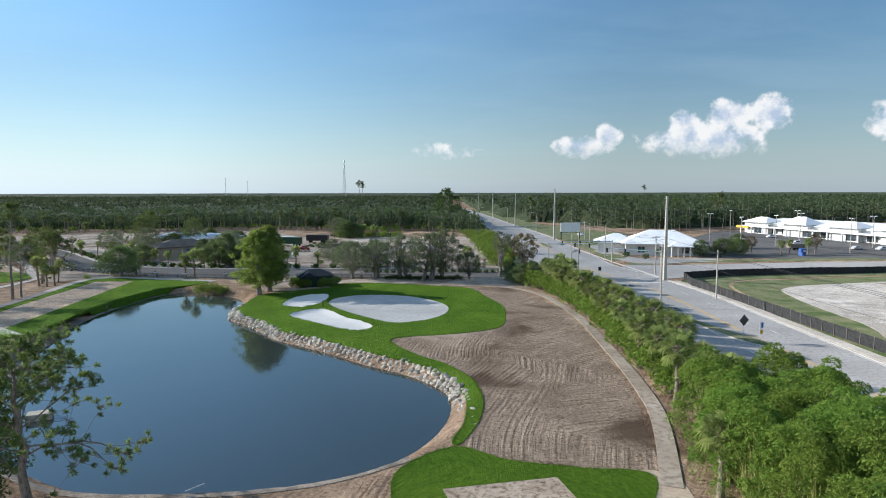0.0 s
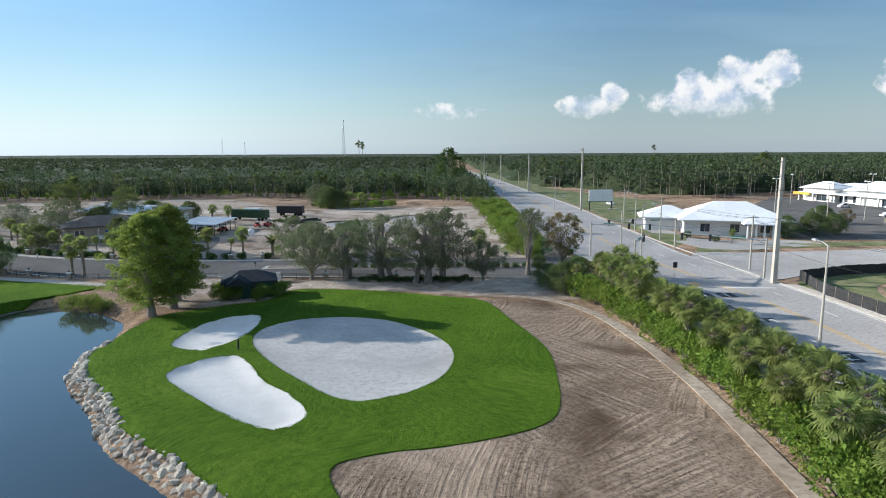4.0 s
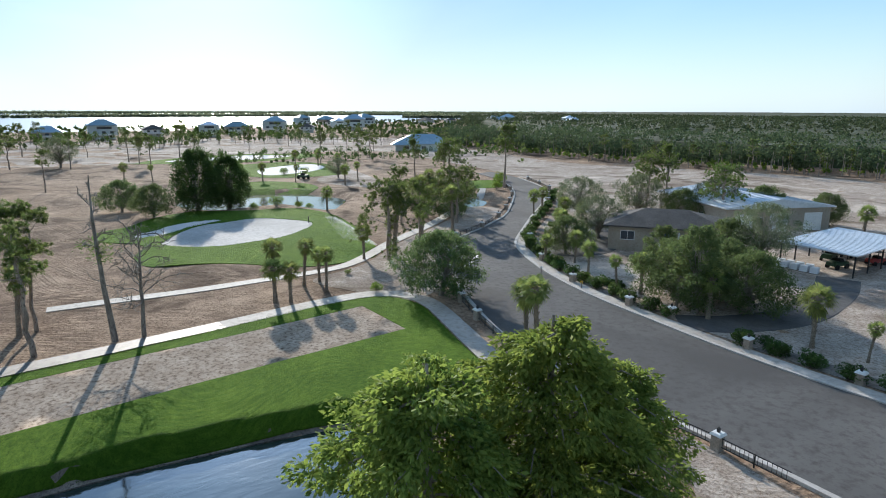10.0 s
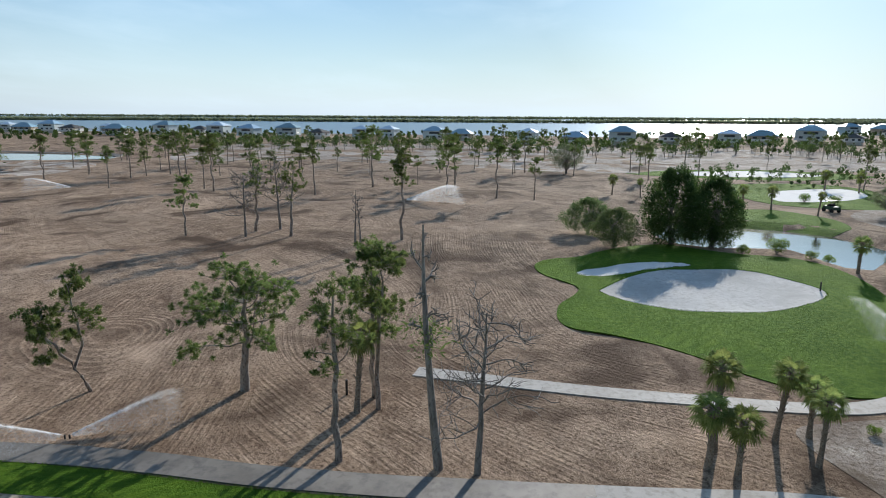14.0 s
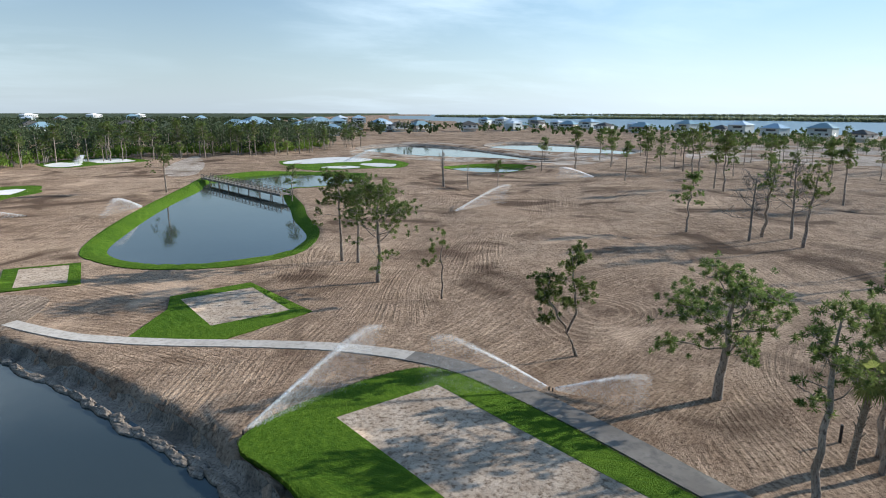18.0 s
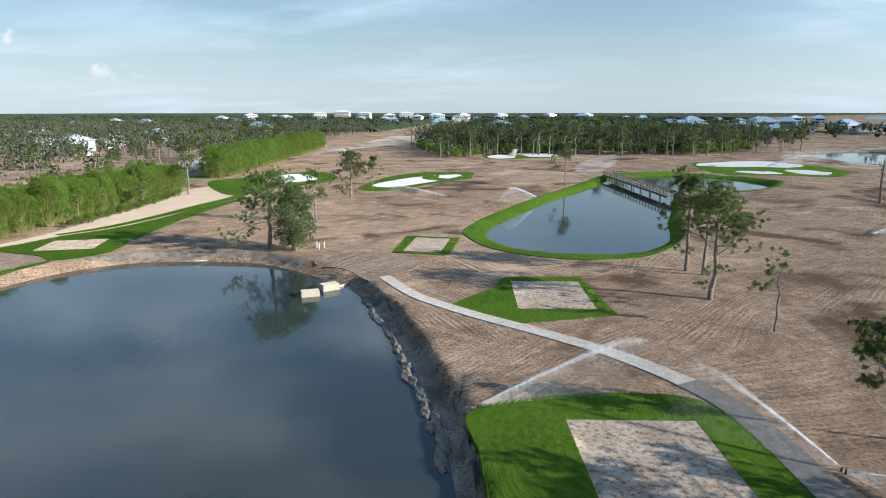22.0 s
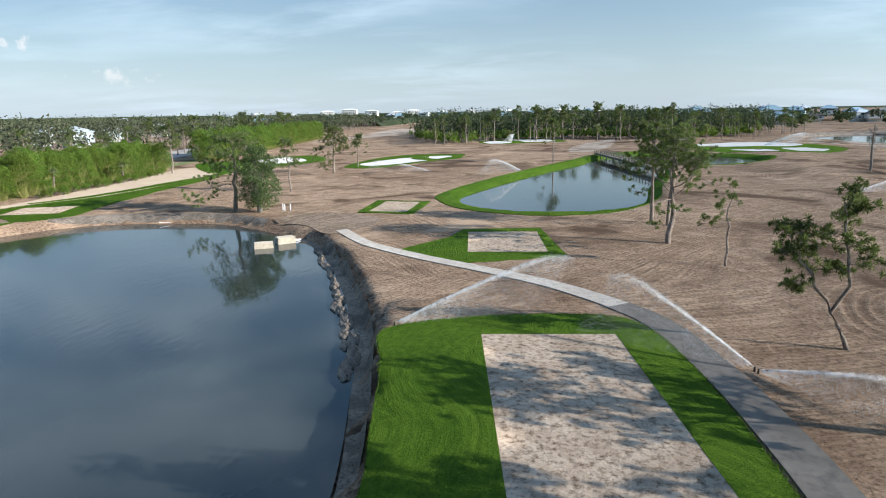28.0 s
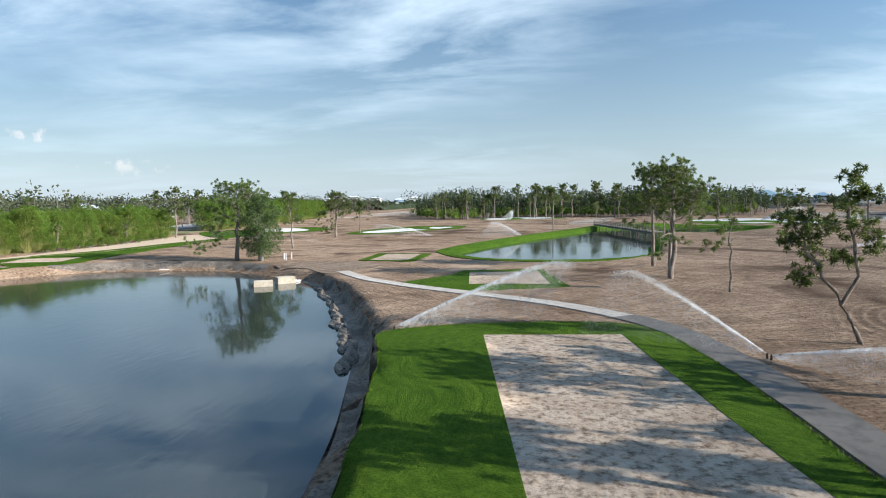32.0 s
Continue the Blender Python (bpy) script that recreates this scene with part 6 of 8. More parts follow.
pmat("black_fabric", (0.020, 0.021, 0.023), (0.040, 0.041, 0.043), 0.6, c3=(0.06, 0.058, 0.055), fine=3.0, rough=0.95, bump=0.6)
pmat("pillar_stone", (0.30, 0.25, 0.20), (0.42, 0.36, 0.30), 2.5, c3=(0.22, 0.18, 0.14), fine=9.0, rough=0.9, bump=0.6)
pmat("rock", (0.36, 0.32, 0.265), (0.54, 0.50, 0.43), 0.9, c3=(0.24, 0.20, 0.16), fine=4.0, rough=0.9, bump=0.6, vary=0.5)
pmat("machine_green", (0.020, 0.050, 0.026), (0.032, 0.070, 0.036), 0.8, rough=0.5, bump=0.1)
pmat("machine_red", (0.24, 0.03, 0.025), (0.32, 0.05, 0.04), 0.8, rough=0.5)
pmat("machine_yellow", (0.50, 0.32, 0.04), (0.6, 0.40, 0.06), 0.8, rough=0.5)
pmat("plastic_white", (0.66, 0.67, 0.68), (0.76, 0.77, 0.78), 0.8, rough=0.5)
pmat("plastic_blue", (0.03, 0.09, 0.30), (0.05, 0.13, 0.38), 0.8, rough=0.5)
pmat("car_paint", (0.50, 0.50, 0.52), (0.60, 0.60, 0.62), 0.3, rough=0.25, spec=0.6, vary=0.6)
pmat("rubber", (0.014, 0.014, 0.014), (0.022, 0.022, 0.022), 2.0, rough=0.9)
pmat("sign_green", (0.01, 0.16, 0.09), (0.015, 0.20, 0.11), 1.0, rough=0.5)
pmat("concrete_block", (0.50, 0.44, 0.34), (0.60, 0.53, 0.42), 0.8, c3=(0.4, 0.34, 0.26), fine=4, rough=0.85, bump=0.3)


def box(s, c, size, turn=0.0, taper=1.0, bevel=0.0):
    """A block with its centre of base at c, turned about z, narrowed to its top, its upper edges cut."""
    hx, hy, h = size[0] / 2, size[1] / 2, size[2]
    lev = [(0, 1.0, 0.0), (h - bevel, taper, 0.0)] + ([(h, taper, bevel)] if bevel else [])
    v = []
    for z, k, b in lev:
        v += [(sx * (hx * k - b), sy * (hy * k - b), z) for sx, sy in ((-1, -1), (1, -1), (1, 1), (-1, 1))]
    f = [(0, 2, 1), (0, 3, 2)]
    for a in range(0, 4 * (len(lev) - 1), 4):
        for i in range(4):
            p, q = a + i, a + (i + 1) % 4
            f += [(p, q, q + 4), (p, q + 4, p + 4)]
    t = len(v) - 4
    f += [(t, t + 1, t + 2), (t, t + 2, t + 3)]
    v = np.array(v)
    ca, sa = math.cos(radians(turn)), math.sin(radians(turn))
    v = np.stack([v[:, 0] * ca - v[:, 1] * sa + c[0], v[:, 0] * sa + v[:, 1] * ca + c[1], v[:, 2] + c[2]], 1)
    s.add(v, f)
    return s


def one(c, size, turn=0.0, taper=1.0, bevel=0.0, name="part"):
    return box(Soup(), c, size, turn, taper, bevel).mesh(name)


def rod(a, b, r0, r1=None, sides=8, name="rod"):
    s = Soup()
    s.tube(np.array([a, b], float), [r0, r0 if r1 is None else r1], sides)
    n = sides
    s.add([*s.v[0][:n]], [(0, i, i + 1) for i in range(1, n - 1)])
    s.add([*s.v[0][n:]], [(0, i, i + 1) for i in range(1, n - 1)])
    return s.mesh(name)


def hip_roof(w, d, z, rise, over=0.5, gable=False, thick=0.22):
    """A roof over a w by d plan: hipped, or gabled along w."""
    s = Soup()
    x, y = w / 2 + over, d / 2 + over
    run = max(0.05, (x - y)) if not gable else x
    v = [(-x, -y, z), (x, -y, z), (x, y, z), (-x, y, z), (-x, -y, z + thick), (x, -y, z + thick), (x, y, z + thick), (-x, y, z + thick), (-run, 0, z + thick + rise), (run, 0, z + thick + rise)]
    f = [(0, 2, 1), (0, 3, 2)] + [t for i in range(4) for t in ((i, (i + 1) % 4, (i + 1) % 4 + 4), (i, (i + 1) % 4 + 4, i + 4))]
    f += [(4, 5, 9), (4, 9, 8), (6, 7, 8), (6, 8, 9), (5, 6, 9), (7, 4, 8)]
    s.add(v, f)
    return s.mesh("roof")


def ribs(w, d, z, rise, gap, over=0.5):
    """Raised seams down both slopes of a gabled roof."""
    s = Soup()
    y = d / 2 + over
    for x in np.arange(-w / 2, w / 2 + 0.1, gap):
        for sg in (-1, 1):
            s.tube(np.array([(x, sg * y, z + 0.25), (x, 0, z + 0.25 + rise)]), [0.035, 0.035], 4)
    return s.mesh("seams")


def window(parent, x, y, z, w, h, face, frame="wall_white", muntin=True):
    """A window set proud of a wall; face: degrees the wall faces, from -y."""
    ca, sa = math.cos(radians(face)), math.sin(radians(face))
    out = (sa * 0.05, -ca * 0.05)
    fr = Soup()
    q = [(-w / 2, z), (w / 2, z), (w / 2, z + h), (-w / 2, z + h)]
    v = []
    for dy in (0.0, 0.10):
        for g in (0.0, 0.09):
            v += [(u + math.copysign(g, u), dy, k + (g if k > z else -g)) for u, k in q]
    f = []
    for i in range(4):
        j = (i + 1) % 4
        for a0, b0 in ((0, 4), (12, 8), (8, 0), (4, 12)):
            f += [(a0 + i, a0 + j, b0 + j), (a0 + i, b0 + j, b0 + i)]
    v = np.array(v)
    fr.add(np.stack([x + v[:, 0] * ca + v[:, 1] * sa, y + v[:, 0] * sa - v[:, 1] * ca, v[:, 2]], 1), f)
    ob = part("window", fr.mesh("window"), frame, parent)
    part("pane", one((x - out[0] * 0.2, y - out[1] * 0.2, z), (w, 0.05, h), face), "glass_dark", ob)
    if muntin:
        part("muntin", one((x + out[0] * 0.6, y + out[1] * 0.6, z), (0.06, 0.06, h), face), frame, ob)
    return ob


def building(name, label, w, d, h, roof_mat, wall_mat, rise, gable=False, over=0.6, windows=(), door=None, seams=0.0, category="building"):
    ob = root(name, label, category)
    part("wall", one((0, 0, 0), (w, d, h)), wall_mat, ob)
    if gable:
        s = Soup()
        for k in (-1, 1):
            s.add([(k * (w / 2 - 0.02), -d / 2, h), (k * (w / 2 - 0.02), d / 2, h), (k * (w / 2 - 0.02), 0, h + rise + 0.1)], [(0, 1, 2)])
        part("gable", s.mesh("gable"), wall_mat, ob)
    roof = part("roof", hip_roof(w, d, h, rise, over, gable), roof_mat, ob)
    if seams:
        part("seams", ribs(w, d, h, rise, seams, over), roof_mat, roof)
    for side, u, z, ww, hh in windows:
        if side in "fb":
            k = -1 if side == "f" else 1
            window(ob, u, k * (d / 2 + 0.02), z, ww, hh, 0 if k < 0 else 180)
        else:
            k = -1 if side == "l" else 1
            window(ob, k * (w / 2 + 0.02), u, z, ww, hh, -90 if k < 0 else 90)
    if door:
        side, u, ww, hh = door
        k = -1 if side == "f" else 1
        part("door", one((u, k * (d / 2 + 0.03), 0), (ww, 0.08, hh), 0, 1, 0.02), "black_metal", ob, "dark door")
    return ob


# the green shed by the first green
shed = building("shed", "dark green wooden shed with navy shingle roof among bushes", 7.2, 4.6, 2.4, "roof_dark", "wall_green", 1.3, over=0.45, windows=(), door=("f", 0.6, 1.0, 2.0), category="shed")
part("porch_roof", hip_roof(3.4, 2.6, 2.3, 1.0, 0.3, True), "roof_dark", shed).matrix_local = Matrix.LocRotScale((-1.6, -1.9, 0), Euler((0, 0, radians(90))), None)
part("trim", one((0, 0, 2.32), (7.9, 5.3, 0.14)), "wall_green", shed)
place(shed, -29.2, 141.6, 18)

# the house, the maintenance hall and its open shelter
house = building("house", "tan bungalow with dark grey shingle roof among palms", 17, 10.5, 3.9, "roof_grey", "wall_tan", 2.1, over=0.8, windows=(("f", -5.6, 1.9, 2.0, 1.3), ("f", 4.5, 1.9, 1.8, 1.3), ("l", -1.5, 1.9, 1.4, 1.2), ("l", 2.2, 1.9, 1.4, 1.2)), category="house")
porch = part("porch", one((0, -6.2, 0.9), (4.5, 2.0, 0.18)), "timber", house)
part("rail", one((0, -7.15, 1.1), (4.5, 0.06, 0.9)), "wall_white", porch)
for k in (-1.9, 1.9):
    part("post", one((k, -7.1, 0), (0.14, 0.14, 3.7)), "wall_white", porch)
part("door", one((0.4, -5.29, 1.05), (1.0, 0.08, 2.1), 0, 1, 0.02), "plastic_blue", house, "blue door")
place(house, -85.5, 203.5, 38)
hall = building("maintenance_building", "tan metal hall with pale blue roof", 24, 21, 4.4, "roof_metal", "wall_tan", 1.5, True, 0.6, windows=(("r", -4, 1.6, 1.6, 1.1), ("f", 4, 1.6, 1.6, 1.1)), seams=1.2)
for k in (-7, 0, 7):
    part("roll_door", one((12.03, k, 0), (0.08, 3.6, 3.4), 0, 1, 0.02), "wall_white", hall)
place(hall, -93.5, 236.8, -24)
shelter = root("open_shelter", "open shelter with pale sheet roof over machines", "shelter")
s = Soup()
s.add([(-5.2, -9.3, 3.3), (5.2, -9.3, 3.0), (5.2, 9.3, 3.0), (-5.2, 9.3, 3.3), (-5.2, -9.3, 3.45), (5.2, -9.3, 3.15), (5.2, 9.3, 3.15), (-5.2, 9.3, 3.45)], [(0, 2, 1), (0, 3, 2), (4, 5, 6), (4, 6, 7), (0, 1, 5), (0, 5, 4), (1, 2, 6), (1, 6, 5), (2, 3, 7), (2, 7, 6), (3, 0, 4), (3, 4, 7)])
sheet = part("roof", s.mesh("roof"), "roof_metal", shelter)
for k in np.arange(-9, 9.1, 0.9):
    part("seam", rod((-5.2, k, 3.47), (5.2, k, 3.17), 0.03, None, 4), "roof_metal", sheet)
for x in (-4.8, 4.8):
    for y in (-8.8, -4.4, 0, 4.4, 8.8):
        part("post", one((x, y, 0), (0.16, 0.16, 3.1)), "black_metal", shelter)
place(shelter, -64.2, 216.5, 2)


def utility_cart(label, paint, turn, x, y, s=1.0):
    ob = root("utility_vehicle", label, "vehicle", "vehicles")
    body = part("body", one((0, 0, 0.45), (2.7, 1.3, 0.55), 0, 0.94, 0.1), paint, ob)
    part("seat", one((0.1, 0, 1.0), (0.6, 1.1, 0.35), 0, 0.9, 0.08), "rubber", body)
    part("canopy", one((0.2, 0, 1.85), (1.5, 1.35, 0.07), 0, 0.95, 0.03), "black_metal", ob)
    for sx in (-0.4, 0.85):
        for sy in (-0.6, 0.6):
            part("strut", rod((sx, sy, 0.9), (sx, sy, 1.87), 0.03, None, 5), "black_metal", ob)
    for sx in (-0.9, 0.9):
        for sy in (-0.65, 0.65):
            part("wheel", rod((sx, sy - 0.12, 0.32), (sx, sy + 0.12, 0.32), 0.33, None, 12), "rubber", ob)
    return place(ob, x, y, turn, s)


UTV = utility_cart("red utility vehicle parked on sand", "machine_red", 30, -52.2, 231.5)
utility_cart("dark utility cart under the shelter", "machine_green", 80, -63, 212, 1.1)
utility_cart("dark mower under the shelter", "machine_green", 100, -66, 216, 1.1)
for x, y, t in ((-61, 219, 70), (-65.5, 221, 95), (-50.5, 228.5, 10), (-54.5, 229, 120)):
    clone(UTV, x, y, t, 1.0)
utility_cart("green tractor standing near the far green", "machine_green", 200, -211.3, 190.4, 1.4)


def trailer(label, mat, length, x, y, turn, tall=2.6):
    ob = root("trailer", label, "trailer")
    body = part("body", one((0, 0, 0.9), (length, 2.5, tall), 0, 1, 0.06), mat, ob)
    for k in np.arange(-length / 2 + 0.6, length / 2, 1.2):
        part("rib", one((k, -1.28, 0.95), (0.08, 0.06, tall - 0.1)), mat, body)
    for k in (length / 2 - 1.2, length / 2 - 2.4, -length / 2 + 1.5):
        for sy in (-1.05, 1.05):
            part("wheel", rod((k, sy - 0.14, 0.48), (k, sy + 0.14, 0.48), 0.48, None, 12), "rubber", ob)
    return place(ob, x, y, turn)


trailer("long dark green trailer on the building site", "machine_green", 12.5, -62.3, 247.6, -17)
trailer("dark container standing on the site", "black_metal", 9, -53, 262, -8, 2.4)
truck = trailer("yellow and white truck on the site", "plastic_white", 6, -66, 262, -10, 1.8)
part("cab", one((-3.9, 0, 0.7), (1.7, 2.2, 2.0), 0, 0.88, 0.15), "machine_yellow", truck)
for k in range(8):
    p = root("pipe", "long black plastic drain pipe on sand", "pipe", "pipe stack")
    part("tube", rod((-6, 0, 0), (6, 0, 0), 0.26, None, 10), "black_metal", p)
    place(p, -44.4 + 0.5 * (k % 5), 241.5 - 0.2 * k, 60, 1.0, 0.29 + 0.44 * (k // 5))
for k in range(9):
    p = root("sack_pallet", "pallet of white sacks under the shelter", "pallet", "pallets")
    part("pallet", one((0, 0, 0), (1.1, 1.1, 0.14)), "timber", p)
    for j in range(4):
        part("sack", one((0.02 * j, 0, 0.15 + 0.2 * j), (1.05, 1.02, 0.19), 0, 0.94, 0.06), "plastic_white", p)
    place(p, -68.6 + 1.35 * (k % 5), 206.2 + 1.4 * (k // 5), k * 3)
tank = root("water_tank", "white plastic tank on the building site", "tank")
s = Soup()
s.tube(np.array([(0, 0, 0), (0, 0, 0.05), (0, 0, 1.3), (0, 0, 1.62), (0, 0, 1.7), (0, 0, 1.85)]), [0.75, 0.8, 0.8, 0.55, 0.3, 0.28], 16)
part("shell", s.mesh("shell"), "plastic_white", tank)
part("lid", rod((0, 0, 1.84), (0, 0, 1.93), 0.32, None, 14), "plastic_white", tank)
place(tank, -50.7, 211.1)
NURSERY = np.random.default_rng(8)
for k in range(16):
    clone(LOW, -48 + NURSERY.uniform(-5, 4), 246 + NURSERY.uniform(-8, 8), k * 40, NURSERY.uniform(0.7, 1.3))
debris = root("rubble_heap", "heap of cut brush and rubble on the site", "rubble")
for k in range(70):
    s = Soup()
    a = NURSERY.normal(size=3) * (2.6, 1.6, 0) + (0, 0, 0.2)
    s.tube(np.array([a, a + NURSERY.normal(size=3) * (1.0, 1.0, 0.35) + (0, 0, 0.2)]), [0.06, 0.03], 4)
    part("branch", s.mesh("branch"), "timber", debris)
place(debris, -49.5, 222)

pmat("basin_pan", (0.30, 0.285, 0.265), (0.38, 0.36, 0.34), 0.15, c3=(0.26, 0.245, 0.23), fine=2.0, rough=0.9)
# shallow basins on the site, with dark rims
for pts in ([(-36, 237), (-27, 242.5), (-16.5, 237), (-15.5, 218), (-22, 213.5), (-29, 222)], [(-18, 250), (-10, 259), (-1, 247), (-2, 232), (-6, 225), (-14, 233)]):
    rim = spline(pts)
    drape("basin", rim, "basin_pan", 0.05, step=3, label="flat grey basin graded in sand", category="basin")
    s = Soup()
    arc = np.concatenate([rim, rim[:1]])[: int(len(rim) * 0.5)]
    s.tube(np.c_[arc, 0.15 + 0.1 * np.sin(np.arange(len(arc)))], [0.3, 0.4, 0.25], 6)
    thing("berm", s.mesh("berm"), "mud_bank", "dark soil berm round a graded basin", "berm", "structure")

# transformer box, panel, small posts
box_t = root("transformer_box", "green utility box on a concrete pad", "utility box")
part("pad", one((0, 0, 0), (2.2, 1.9, 0.15), 0, 1, 0.02), "kerb_concrete", box_t)
part("body", one((0, 0, 0.15), (1.7, 1.4, 1.45), 0, 0.98, 0.05), "machine_green", box_t)
part("lid", one((0, 0, 1.6), (1.8, 1.5, 0.16), 0, 0.9, 0.05), "roof_metal", box_t)
place(box_t, -30.2, 151.2, 12)
panel = root("meter_panel", "white meter panel on a low frame", "panel")
part("board", one((0, 0, 0.3), (0.9, 0.16, 1.3), 0, 1, 0.03), "plastic_white", panel)
part("foot", one((0.6, 0.3, 0), (0.5, 0.4, 0.9), 0, 1, 0.03), "plastic_white", panel)
for k in (-0.4, 0.4):
    part("leg", one((k, 0, 0), (0.07, 0.07, 0.4)), "steel_grey", panel)
place(panel, -27.6, 151.7, 65)


# ---- entrance road ----
NEAR = spline([(26, 153.6), (0, 153.8), (-23, 154.6), (-43, 155), (-59, 154.4), (-67, 155.6), (-75, 158.2), (-84, 162), (-99, 170.4), (-106.5, 176), (-110.6, 182.5), (-121, 198.5), (-131, 208.6), (-148, 224), (-162, 233.5), (-178, 242)], 6, False)
AWAY = spline([(-178, 250.5), (-154, 239.6), (-136, 223.8), (-121, 207), (-106, 190.5), (-98, 183), (-86, 177), (-74, 173.2), (-62, 171.6), (-50, 170.6), (-36, 171), (-10, 172)], 6, False)
drape("kerb", ribbon(NEAR[::3], 0.45, 3), "kerb_concrete", 0.22, step=3, skirt=0.3, label="pale concrete kerb of the entrance road", category="kerb")
drape("kerb", ribbon(AWAY[::3], 0.45, 3), "kerb_concrete", 0.22, step=3, skirt=0.3, label="pale concrete kerb of the entrance road", category="kerb")
drape("pavement", ribbon(AWAY[12:][::3] + (0, 1.1), 1.3, 3), "path_concrete", 0.14, step=2, label="narrow concrete walk along the kerb", category="pavement")
drape("pavement", ribbon([(-60.5, 173.5), (-57, 178), (-55, 186), (-57, 198), (-60, 206)], 5.0), "asphalt", 0.06, step=2, label="short asphalt driveway between pillars", category="driveway")
drape("pavement", ribbon([(-98, 184), (-92, 190), (-97, 200), (-104, 214)], [9, 11, 10, 8]), "asphalt", 0.06, step=2, label="worn asphalt parking apron by the house", category="driveway")
drape("bed", ribbon([(-80, 177.6), (-72, 175.8), (-64, 174.6)], 2.2), "mud_bank", 0.06, step=1, label="dark mulch planting bed along the kerb", category="bed")
drape("bed", ribbon([(-52, 174.0), (-44, 174.2), (-36, 174.6)], 2.2), "mud_bank", 0.06, step=1, label="dark mulch planting bed along the kerb", category="bed")
drape("island", ribbon([(-33.5, 163.6), (-26, 163.4), (-10, 163.4), (6, 163.8), (18, 164.6)], [3.0, 3.6, 3.6, 3.6, 2.4]), "kerb_concrete", 0.2, step=2, skirt=0.3, label="raised planted island in the road", category="island")
drape("bed", ribbon([(-32.6, 163.6), (-26, 163.4), (-10, 163.4), (6, 163.8), (17.2, 164.6)], [2.0, 2.8, 2.8, 2.8, 1.6]), "mud_bank", 0.26, step=2, label="dark mulch on the road island", category="bed")
drape("soil", spline([(-46, 153.6), (-40, 147), (-41, 137), (-36, 133.5), (-30, 136.3), (-25.8, 138.4), (-23.2, 146), (-8, 144.2), (4, 141), (16, 138.5), (22, 139), (20, 152.4), (0, 152.6), (-23, 153.4), (-38, 153.6)]), "site_sand", 0.015, step=2, label="bare reddish sand between green and road", category="soil")
s = Soup()
for a in (-104.0,):
    box(s, (-94.8, 172.4, at(-94.8, 172.4) + 0.108), (12.5, 0.55, 0.006), 128)
thing("road_marking", s.mesh("road_marking"), "paint_white", "worn white stop line across the road", "road marking", "structure")


def pillar(label):
    ob = root("gate_pillar", label, "pillar", "road pillars")
    part("shaft", one((0, 0, 0), (0.62, 0.62, 1.15), 0, 0.98, 0.02), "pillar_stone", ob)
    cap = part("cap", one((0, 0, 1.15), (0.82, 0.82, 0.16), 0, 0.82, 0.04), "wall_white", ob)
    part("lantern", one((0, 0, 1.31), (0.16, 0.16, 0.3), 0, 1.2, 0.05), "black_metal", cap)
    part("finial", rod((0, 0, 1.6), (0, 0, 1.72), 0.05, 0.01, 6), "black_metal", cap)
    return ob


PILLAR = place(pillar("stone pillar with white cap and small lantern"), -43.4, 154.2, 0)


def fence_span(a, b, mat="black_metal", tall=0.95, wooden=False):
    """One span of open rail fence between pillars, with posts and thin pickets."""
    a, b = np.array(a, float), np.array(b, float)
    ln = np.hypot(*(b - a))
    ob = root("fence", "low black metal rail fence along the road", "fence", "fence spans")
    for z in (0.25, tall - 0.08):
        part("rail", one((ln / 2, 0, z), (ln, 0.05, 0.06)), mat, ob)
    k = max(2, int(ln / 2.2))
    for i in range(1, k):
        part("post", one((ln * i / k, 0, 0), (0.08, 0.08, tall), 0, 1, 0.02), mat, ob)
    s = Soup()
    for x in np.arange(0.25, ln, 0.3):
        box(s, (x, 0, 0.28), (0.025, 0.025, tall - 0.36))
    part("pickets", s.mesh("pickets"), mat, ob)["kind"] = "stuff"
    ob.matrix_world = Matrix.LocRotScale((*a, at(*a) + 0.02), Euler((0, 0, math.atan2(b[1] - a[1], b[0] - a[0]))), None)
    return ob


line = [(-8, 152.9), (-20, 153.3), (-32.6, 153.9)]
for a, b in zip(line, line[1:]):
    fence_span(a, b)
fence_span((-38.6, 154.1), (-43.1, 154.2))
line = [(-44.0, 154.2), (-54, 153.7), (-64, 153.9), (-72.6, 156.4), (-78.4, 158.4), (-86, 161.8), (-94, 166.3), (-102, 171.4), (-108.4, 178), (-114, 188), (-121, 197.4), (-128.5, 205.4), (-137, 213.4), (-146, 221.6), (-155, 228.4), (-165, 234.2)]
for a, b in zip(line, line[1:]):
    fence_span(a, b)
for x, y in [(-32.5, 154.0), (-20, 153.3), (-8, 152.9)] + line[1:]:
    clone(PILLAR, x, y, 0)
line = [(-132, 221.2), (-141, 229.4), (-150, 238.2), (-160, 243.4), (-172, 249.4)]
for a, b in zip(line, line[1:]):
    fence_span(a, b)
for x, y in line + [(-67, 173.4), (-77.6, 175.2), (-62, 174.2), (-52.3, 172.4), (-43, 172.8), (-36.5, 173), (-101, 188.4), (-88.5, 179.8)]:
    clone(PILLAR, x, y, 0)


def bollard(label, x, y, top):
    ob = root("marker_post", label, "post", "marker posts")
    part("post", rod((0, 0, 0), (0, 0, 0.9), 0.06, None, 7), "timber", ob)
    part("plate", one((0, 0, 0.75), (0.3, 0.05, 0.35), 0, 1, 0.01), top, ob)
    return place(ob, x, y, 40)


